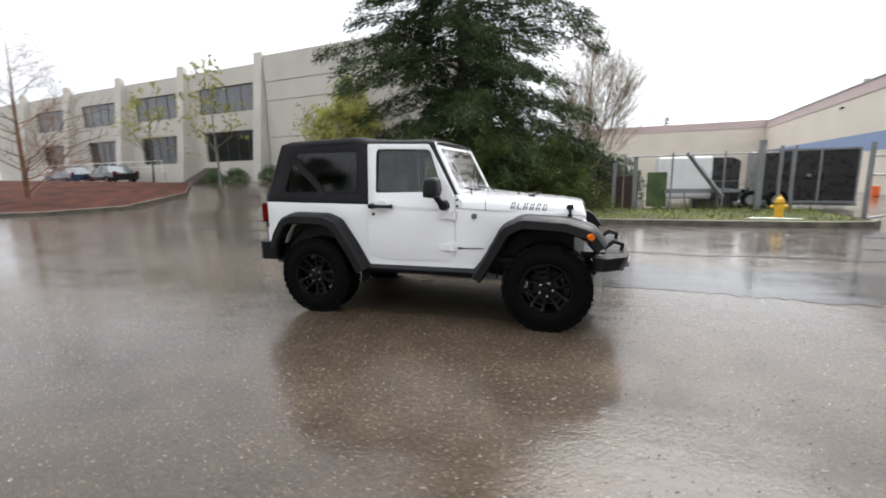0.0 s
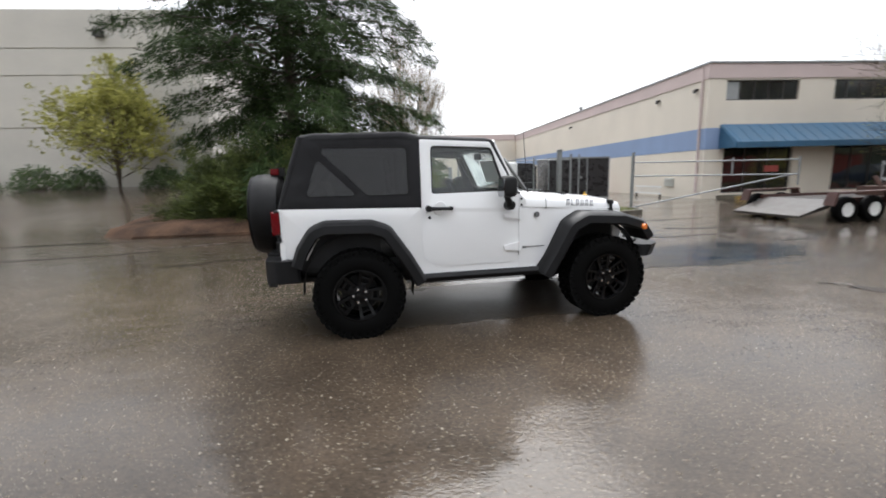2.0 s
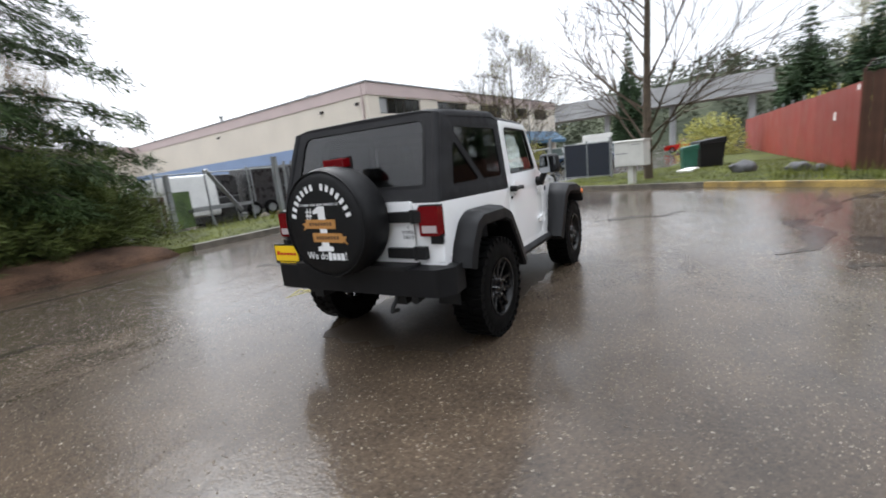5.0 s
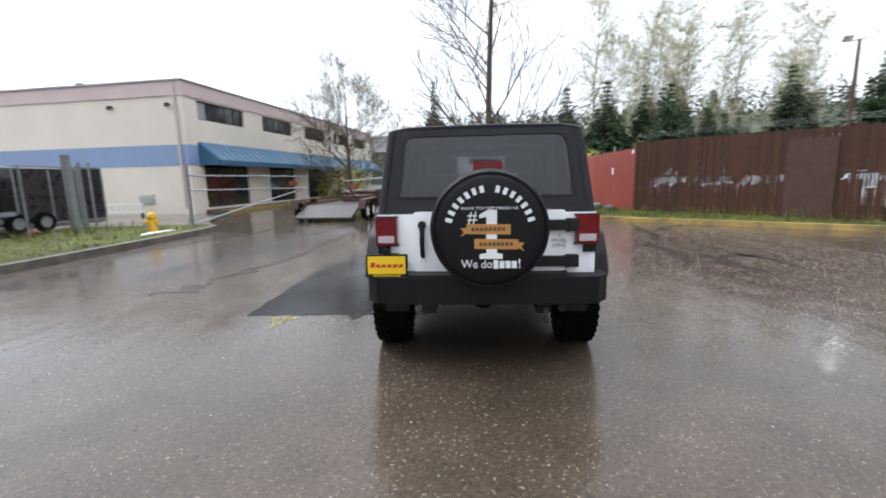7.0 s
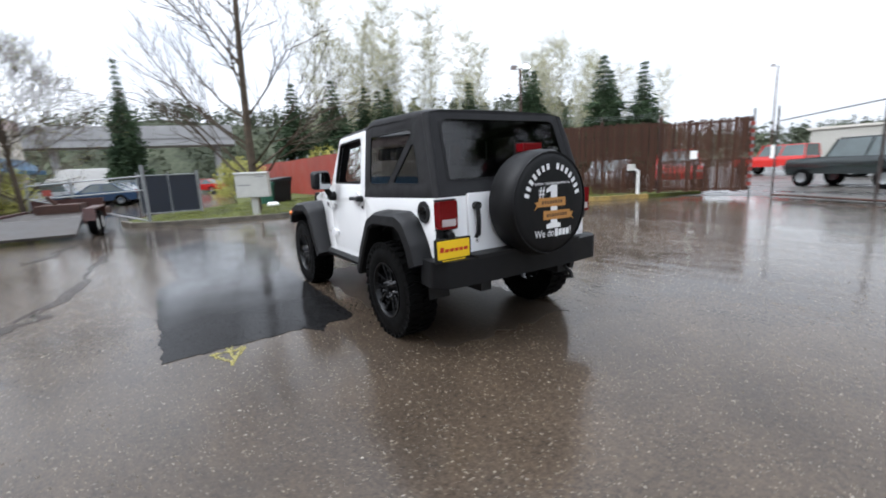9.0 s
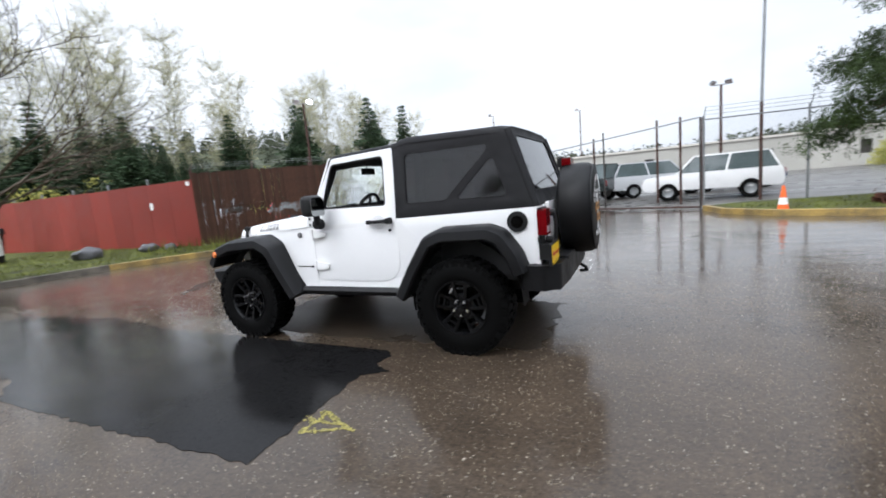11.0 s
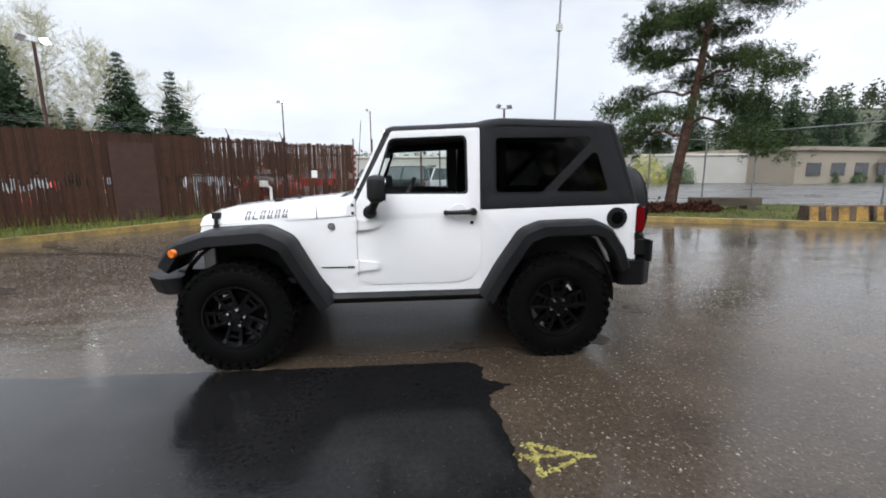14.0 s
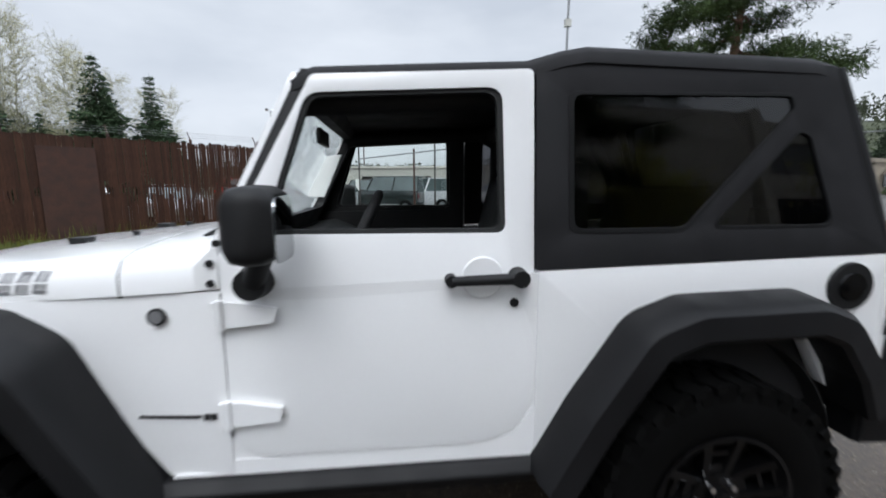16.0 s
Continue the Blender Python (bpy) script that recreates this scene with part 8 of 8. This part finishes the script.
flood(14.75, -15.9, 6.75, 40, True, "floodlight mast with two heads, one lit")
flood(-6.6, -24.5, 5.5, 10, False, "small twin-head floodlight mast")
flood(13.0, -46.0, 9.0, 20, True, "far floodlight mast with a lit head")
flood(4.0, -52.0, 9.0, 0, True, "far floodlight mast with a lit head")
# beam barrier and yellow-black blocks on the south bed
bar = thing("timber_barrier", pose(-11.0, -9.9, 0.12, 0, 0, -10), "weathered timber beam lying on low blocks", "barrier")
bm = bmesh.new()
box(bm, -1.15, 1.15, -0.16, 0.16, 0.14, 0.42)
part("beam", bm, M["wood"], bar, bevel=0.03)
for x in (-0.8, 0.8):
    bm = bmesh.new()
    box(bm, x - 0.15, x + 0.15, -0.2, 0.2, -0.02, 0.14)
    part("block", bm, M["kerb"], bar, bevel=0.01)
for k, (x, y) in enumerate(((-11.28, -6.32), (-12.86, -6.08))):
    t = thing("concrete_barrier", pose(x, y, 0.1, 0, 0, 171.5), "concrete barrier block with worn black and yellow stripes", "barrier", "barrier blocks")
    bm = bmesh.new()
    prism(bm, [(-0.22, 0), (0.22, 0), (0.16, 0.42), (-0.16, 0.42)], -0.75, 0.75, "x")
    part("block", bm, M["soil"], t, bevel=0.02)
    for i, (x0, x1) in enumerate(((-0.73, -0.52), (-0.33, -0.20), (-0.02, 0.24), (0.42, 0.70))):
        bm = bmesh.new()
        prism(bm, [(-0.226, 0.03), (0.226, 0.03), (0.170, 0.40), (-0.170, 0.40)], x0 + 0.05 * k, x1, "x")
        part("stripe", bm, M["dirtyyellow"], t)


# ---- trailers and parked vehicles ----
def small_wheel(parent, x, y, z, r, w, hub):
    wh = thing_part("wheel", parent)
    bm = bmesh.new()
    lathe(bm, [(r * 0.55, -w / 2), (r * 0.9, -w / 2), (r, -w * 0.3), (r, w * 0.3), (r * 0.9, w / 2), (r * 0.55, w / 2)], 24, Matrix.Translation((x, y, z)))
    part("tyre", bm, M["tyre"], wh, smooth=True)
    bm = bmesh.new()
    lathe(bm, [(0, -w * 0.3), (r * 0.56, -w * 0.45), (r * 0.56, w * 0.45), (r * 0.3, w * 0.3), (0, w * 0.36)], 20, Matrix.Translation((x, y, z)))
    part("rim", bm, hub, wh, smooth=True)


tr = thing("flatbed_trailer", pose(9.95, 5.35, 0, 0, 0, -3), "low dull-red flatbed trailer with twin axles and wet deck", "trailer")
bm = bmesh.new()
prism(bm, [(0.0, 0.12), (1.1, 0.42), (5.4, 0.44), (5.4, 0.55), (1.1, 0.55), (0.0, 0.18)], -1.05, 1.05)
part("deck", bm, M["deck"], tr)
for s in (-1, 1):
    bm = bmesh.new()
    box(bm, 1.0, 5.4, s * 1.10 - 0.05, s * 1.10 + 0.05, 0.34, 0.62)
    part("side_rail", bm, M["trailerred"], tr, bevel=0.01)
    bm = bmesh.new()
    prism(bm, [(0.55, 0.45), (0.65, 0.78), (2.35, 0.80), (2.45, 0.45), (2.40, 0.45), (2.30, 0.76), (0.70, 0.74), (0.60, 0.45)], s * 1.15, s * 1.42)
    part("fender", bm, M["trailerred"], tr)
    for x in (1.05, 1.85):
        small_wheel(tr, x, s * 1.28, 0.33, 0.33, 0.2, M["whitepl"])
bm = bmesh.new()
box(bm, 5.3, 5.4, -1.0, 1.0, 0.55, 0.95)
part("headboard", bm, M["trailerred"], tr)
bm = bmesh.new()
pipe(bm, [(5.4, -0.7, 0.5), (7.2, 0, 0.5), (5.4, 0.7, 0.5)], 0.06, 8)
part("drawbar", bm, M["trailerred"], tr)
bm = bmesh.new()
box(bm, 3.6, 4.9, -0.6, 0.5, 0.56, 0.82)
tube(bm, (3.8, 0.0, 0.82), (3.8, 0.2, 1.1), 0.06)
part("load", bm, M["rust"], tr, "rusty load on the deck")

ct = thing("cargo_trailer", pose(7.6, 14.2, 0, 0, 0, GRID), "black enclosed cargo trailer with aluminium trim", "trailer")
bm = bmesh.new()
box(bm, 0.0, 2.9, 0.0, 1.8, 0.22, 2.12)
part("body", bm, M["trailerblack"], ct, bevel=0.04)
for x in (0.0, 1.05, 1.85, 2.9):
    bm = bmesh.new()
    box(bm, x - 0.03, x + 0.03, -0.02, -0.002, 0.24, 2.13)
    part("trim", bm, M["galv"], ct)
for z in (0.26, 2.10):
    bm = bmesh.new()
    box(bm, 0.04, 2.86, -0.02, -0.002, z - 0.035, z + 0.035)
    part("trim", bm, M["galv"], ct)
bm = bmesh.new()
tube(bm, (1.55, -0.02, 1.2), (1.55, -0.08, 1.2), 0.06)
part("door_latch", bm, M["galv"], ct)
bm = bmesh.new()
box(bm, -0.6, 3.0, 0.1, 1.7, 0.12, 0.21)
part("chassis", bm, M["galv"], ct)
for s in (-0.02, 1.82):
    for x in (0.9, 1.7):
        small_wheel(ct, x - 1.0, s, 0.33, 0.33, 0.2, M["galv"])
tarp = thing("covered_crate", pose(5.7, 14.9, 0, 0, 0, GRID), "tall crate under a black tarpaulin beside the trailer", "crate")
bm = bmesh.new()
prism(bm, [(0, 0), (1.55, 0), (1.55, 1.78), (1.3, 1.92), (0.1, 1.95), (0, 1.85)], 0.0, 1.1)
part("tarpaulin", bm, M["trailerblack"], tarp, bevel=0.03)
bm = bmesh.new()
tube(bm, (-0.01, -0.02, 1.0), (1.56, -0.02, 1.02), 0.012, seg=6)
part("strap", bm, M["galv"], tarp)
# white van with its rounded back, and a leaning steel beam
van = thing("parked_van", pose(5.6, 17.2, 0, 0, 0, 84), "white panel van parked behind the yard fence", "van")
bm = bmesh.new()
prism(bm, rounded([(-2.4, 0.32), (2.4, 0.32), (2.4, 1.05), (1.75, 1.25), (1.2, 1.95), (-2.3, 2.0)], [0.1, 0.15, 0.1, 0.1, 0.15, 0.15]), -0.95, 0.95)
part("body", bm, M["whitepl"], van, bevel=0.05, smooth=True)
bm = bmesh.new()
prism(bm, [(1.18, 1.88), (1.72, 1.26), (1.74, 1.28), (1.22, 1.92)], -0.8, 0.8)
part("windscreen", bm, M["darkglass"], van)
for s in (-0.85, 0.85):
    for x in (-1.5, 1.5):
        small_wheel(van, x, s, 0.34, 0.34, 0.22, M["galv"])
t = thing("steel_beam", pose(5.1, 13.3, 0, 0, 0, 0), "grey steel channel leaning against the yard fence", "beam")
bm = bmesh.new()
a, b = Vector((0, 0, 2.1)), Vector((1.25, 0.1, 0.45))
tube(bm, a, b, 0.09, seg=4)
part("beam", bm, M["galv"], t)
t = thing("boat_trailer", pose(4.4, 13.4, 0, 0, 0, 5), "low metal equipment trailer behind the fence", "trailer")
bm = bmesh.new()
box(bm, 0.0, 2.6, -0.05, 0.05, 0.62, 0.74)
box(bm, 0.0, 2.6, 0.9, 1.0, 0.62, 0.74)
box(bm, 0.0, 0.1, 0.05, 0.9, 0.62, 0.72)
box(bm, 2.5, 2.6, 0.05, 0.9, 0.62, 0.72)
part("frame", bm, M["galv"], t)
for x in (0.7, 1.8):
    bm = bmesh.new()
    tube(bm, (x, -0.02, 0.62), (x + 0.1, -0.02, 0.0), 0.03)
    part("leg", bm, M["galv"], t)
t = thing("metal_cabinet", pose(2.85, 13.3, 0, 0, 0, 4), "rusty red steel locker standing by the fence", "locker")
bm = bmesh.new()
box(bm, -0.25, 0.65, 0, 0.7, 0, 1.3)
part("body", bm, M["rust"], t, bevel=0.02)
bm = bmesh.new()
box(bm, 1.0, 1.7, 0.2, 0.24, 0.1, 1.4)
o = part("green_board", bm, M["shrub"], t)
# aluminium ladder lying by the wall
lad = thing("ladder", OB @ pose(-0.7, 2.2, 0.0, 0, 0, 90), "white aluminium ladder leaning low against the wall", "ladder")
for z in (0.18, 0.55):
    bm = bmesh.new()
    box(bm, 0, 2.6, -0.02, 0.02, z - 0.04, z + 0.04)
    part("stile", bm, M["whitepl"], lad)
for k in range(9):
    bm = bmesh.new()
    tube(bm, (0.15 + k * 0.28, 0, 0.18), (0.15 + k * 0.28, 0, 0.55), 0.02, seg=8)
    part("rung", bm, M["whitepl"], lad)
for x in (0.1, 2.5):
    bm = bmesh.new()
    box(bm, x - 0.05, x + 0.05, -0.05, 0.05, -0.02, 0.14)
    part("foot", bm, M["kerb"], lad)
bm = bmesh.new()
box(bm, 0.8, 26, -1.4, -1.2, 0.0, 0.16)
o = part("kerb", bm, M["yellow_kerb"], bevel=0.01)
o.matrix_world = OB
tagged(o, "yellow painted kerb along the shop front", "kerb", kind="structure")
bm = bmesh.new()
box(bm, 0.8, 26, -1.198, -0.0, 0.0, 0.15)
o = part("pavement", bm, M["kerb"])
o.matrix_world = OB
tagged(o, "wet concrete pavement along the shop front", "pavement", kind="structure")
t = thing("orange_barrier", OB @ pose(-0.9, 9.0, 0, 0, 0, 80), "orange plastic barrier by the wall", "barrier")
bm = bmesh.new()
prism(bm, rounded([(-0.45, 0), (0.45, 0), (0.38, 0.5), (-0.38, 0.5)], 0.05), -0.12, 0.12)
part("body", bm, M["orange"], t)

CARS = {}


M["carglass"] = mat("parked_car_glass", (0.07, 0.09, 0.09), 0.05, vary=0.3, scale=1.0, bump=0.0, spec=0.9, rvary=0.02)


def car_paint(name, c, rough=0.2):
    if name not in CARS:
        CARS[name] = mat("car_paint_" + name, c, rough, vary=0.03, bump=0, coat=0.7, rvary=0.03)
    return CARS[name]


def parked(x, y, turn, paint, colour, kind="suv", group="parked vehicles"):
    """A parked vehicle: body, glasshouse, wheels, lamps."""
    prof = {"suv": ([(-2.3, 0.42), (2.25, 0.42), (2.32, 0.70), (2.20, 0.95), (1.10, 1.06), (-2.28, 1.08), (-2.35, 0.7)], [(1.05, 1.05), (0.45, 1.66), (-1.9, 1.68), (-2.22, 1.08)]),
            "sedan": ([(-2.25, 0.35), (2.2, 0.35), (2.28, 0.60), (2.1, 0.80), (0.95, 0.92), (-1.6, 0.95), (-2.3, 0.88)], [(0.95, 0.91), (0.15, 1.40), (-0.95, 1.42), (-1.7, 0.94)]),
            "jeepish": ([(-1.95, 0.50), (2.0, 0.50), (2.05, 0.80), (2.0, 1.05), (0.70, 1.12), (-1.95, 1.12)], [(0.60, 1.10), (0.30, 1.74), (-1.9, 1.76), (-1.94, 1.11)])}[kind]
    t = thing("parked_car", pose(x, y, 0, 0, 0, turn), f"{colour} parked on the wet lot", "car", group)
    bm = bmesh.new()
    prism(bm, rounded(prof[0], 0.10), -0.90, 0.90)
    part("body", bm, paint, t, bevel=0.03, smooth=True)
    g = prof[1]
    bm = bmesh.new()
    loft(bm, [[(p[0], s * w, p[1] - 0.01) for p, w in zip(g, (0.84, 0.70, 0.70, 0.84))] for s in (-1, 1)])
    part("glasshouse", bm, M["carglass"], t)
    bm = bmesh.new()
    box(bm, g[2][0] + 0.02, g[1][0] - 0.02, -0.70, 0.70, g[1][1] - 0.015, g[1][1] + 0.045)
    part("roof", bm, paint, t, bevel=0.02)
    for sy in (-1, 1):
        for i, (p, q) in enumerate(((g[0], g[1]), (((g[0][0] + g[3][0]) / 2, g[0][1]), ((g[1][0] + g[2][0]) / 2, g[1][1])), (g[3], g[2]))):
            bm = bmesh.new()
            tube(bm, (p[0], sy * 0.85, p[1] - 0.03), (q[0], sy * 0.705, q[1]), 0.035, seg=6)
            part("pillar", bm, paint, t)
        bm = bmesh.new()
        box(bm, 2.16, 2.31, sy * 0.72 - 0.14, sy * 0.72 + 0.14, 0.66, 0.82)
        part("headlamp", bm, M["clearlens"], t)
        bm = bmesh.new()
        box(bm, -2.36 if kind != "jeepish" else -1.97, -2.2 if kind != "jeepish" else -1.9, sy * 0.76 - 0.1, sy * 0.76 + 0.1, 0.75, 1.0)
        part("tail_lamp", bm, M["redlens"], t)
        for xw in (-1.35, 1.35):
            small_wheel(t, xw, sy * 0.82, 0.35, 0.36, 0.24, M["galv"])
    return t


white, silver, black, red, blue, grn = (car_paint("white", (0.75, 0.75, 0.74)), car_paint("silver", (0.42, 0.43, 0.44)), car_paint("black", (0.015, 0.016, 0.018)), car_paint("red", (0.50, 0.02, 0.015)), car_paint("blue", (0.03, 0.06, 0.12)), car_paint("green", (0.016, 0.022, 0.022)))
parked(6.9, -29.8, -8, red, "bright red four-wheel drive", "jeepish")
parked(0.5, -19.1, -20, grn, "dark green four-wheel drive", "jeepish")
parked(-5.0, -16.2, -8, white, "white sport utility vehicle", "suv")
parked(-3.2, -20.2, 200, silver, "silver estate car", "suv")
parked(-6.4, -21.5, 200, blue, "dark blue car", "sedan")
parked(0.9, -26.5, 180, black, "black pickup-like car", "suv")
for x, y, hh in ((-3.15, -14.7, 3.1), (-3.85, -13.6, 3.0), (-4.4, -12.4, 2.8), (-0.8, -15.4, 2.75)):
    t = thing("gate_post", pose(x, y, 0.0), "tall rusty round gate post beside the lot", "post", "posts of the lot gateway")
    bm = bmesh.new()
    tube(bm, (0, 0, -0.1), (0, 0, hh), 0.045, 0.04, seg=10)
    part("post", bm, M["rust"], t, smooth=True)
    bm = bmesh.new()
    tube(bm, (0, 0, hh), (0, 0, hh + 0.06), 0.05, 0.02, seg=10)
    part("cap", bm, M["rust"], t)
# row behind the slatted fence
for i, (p, c, k) in enumerate(((silver, "silver minivan", "suv"), (red, "red hatchback", "sedan"), (white, "white sedan", "sedan"), (silver, "silver sedan", "sedan"), (red, "red estate car", "suv"))):
    parked(14.6 - i * 2.0 + (0.6 if i == 0 else 0), -9.4 - i * 2.15, 118 + (i % 3) * 4, p, c, k)
# cars by the shop and down the road
for x, y, tn, p, c, k in ((33.0, 9.2, 80, silver, "silver pickup-like car", "suv"), (31.5, 5.6, 78, blue, "dark blue sedan", "sedan"), (34.2, 5.2, 80, silver, "silver sedan", "sedan"), (37.0, 4.9, 80, blue, "blue sedan", "sedan"), (39.8, 4.6, 80, black, "black estate car", "suv"), (47, -1.5, 60, red, "red car far down the road", "sedan"), (-33.5, 19.5, 170, black, "dark sedan by the grey building", "sedan"), (-38.5, 19.8, 170, blue, "dark blue sedan by the grey building", "sedan")):
    parked(x, y, tn, p, c, k).location.z = ground_z(x, y)
box_truck = thing("box_truck", pose(56.0, 9.0, 0, 0, 0, 85), "white box truck parked by the road", "truck")
bm = bmesh.new()
box(bm, -2.6, 1.8, -1.1, 1.1, 0.8, 3.1)
part("cargo_box", bm, M["whitepl"], box_truck, bevel=0.04)
bm = bmesh.new()
prism(bm, rounded([(1.85, 0.5), (3.4, 0.5), (3.4, 1.3), (2.7, 2.2), (1.85, 2.25)], 0.1), -1.0, 1.0)
part("cab", bm, M["whitepl"], box_truck)
bm = bmesh.new()
box(bm, -2.605, -2.601, -0.7, -0.1, 2.2, 2.6)
part("logo_shape", bm, M["redfence"], box_truck)
for s in (-0.95, 0.95):
    for x in (-1.6, 2.6):
        small_wheel(box_truck, x, s, 0.42, 0.42, 0.28, M["galv"])

# ---- far structures ----
wh = thing("warehouse", pose(11.0, -49.0, 0, 0, 0, 180 - math.degrees(math.atan2(5.0, 46.0))), "long low pale warehouse across the lot", "building")
holes = [(7.0, 8.2, 0.0, 2.3), (14.0, 14.9, 1.0, 2.3), (24.0, 25.0, 0.0, 2.2), (31.0, 31.8, 1.0, 2.2)]
bm = bmesh.new()
wall_with_holes(bm, 0, 52, 0, 3.2, holes, 0.0, 0.3)
part("wall", bm, M["warehouse"], wh)
bm = bmesh.new()
box(bm, 0.02, 51.9, 0.31, 12, 0.0, 3.15)
part("core", bm, M["winframe"], wh)
bm = bmesh.new()
box(bm, -0.3, 52.3, -0.15, 12.2, 3.2, 3.4)
part("roof", bm, M["concrete"], wh)
store = thing("store_building", pose(-60.5, -42.5, 0, 0, 0, 12), "far beige single-storey building with a gabled porch", "building")
bm = bmesh.new()
box(bm, -20, 20, -14, 0, 0, 3.5)
part("wall", bm, M["storewall"], store)
bm = bmesh.new()
box(bm, -20.3, 20.3, -14.3, 0.3, 3.5, 3.9)
part("roof", bm, M["storewall"], store)
bm = bmesh.new()
prism(bm, [(3, 2.2), (8, 2.2), (5.5, 3.6)], 0.31, 2.6)
part("porch", bm, M["wood"], store)
for x in (3.2, 7.8):
    bm = bmesh.new()
    box(bm, x - 0.12, x + 0.12, 2.3, 2.54, 0.0, 2.2)
    part("porch_post", bm, M["wood"], store)
for k in range(10):
    bm = bmesh.new()
    box(bm, -18 + k * 3.8, -15.8 + k * 3.8, 0.01, 0.05, 0.8, 2.2)
    part("window", bm, M["darkglass"], store)
for k in range(9):
    x, y = -45.0 - k * 1.9, -40.0 + (k % 3) * 0.5
    shrub("potted_shrub", x, y, 0.0, 0.5, 0.9 + 0.25 * (k % 2), 600 + k, M["shrub"], "small green plant set out before the far building", n=90, leaf=0.14)
via = thing("viaduct", pose(150, 0, 0, 0, 0, 80), "elevated concrete highway viaduct with sound walls", "viaduct")
bm = bmesh.new()
box(bm, -20, 90, -5, 5, 11.5, 13.5)
part("deck", bm, M["viaduct"], via)
for k in range(22):
    bm = bmesh.new()
    box(bm, -20 + k * 5.0 + 0.05, -15 + k * 5.0 - 0.05, 5.0, 5.25, 13.5, 17.0)
    part("wall_panel", bm, M["viaduct"], via)
for k in range(6):
    bm = bmesh.new()
    tube(bm, (-15 + k * 20, 0, -0.5), (-15 + k * 20, 0, 11.5), 0.9, seg=16)
    part("pier", bm, M["viaduct"], via)
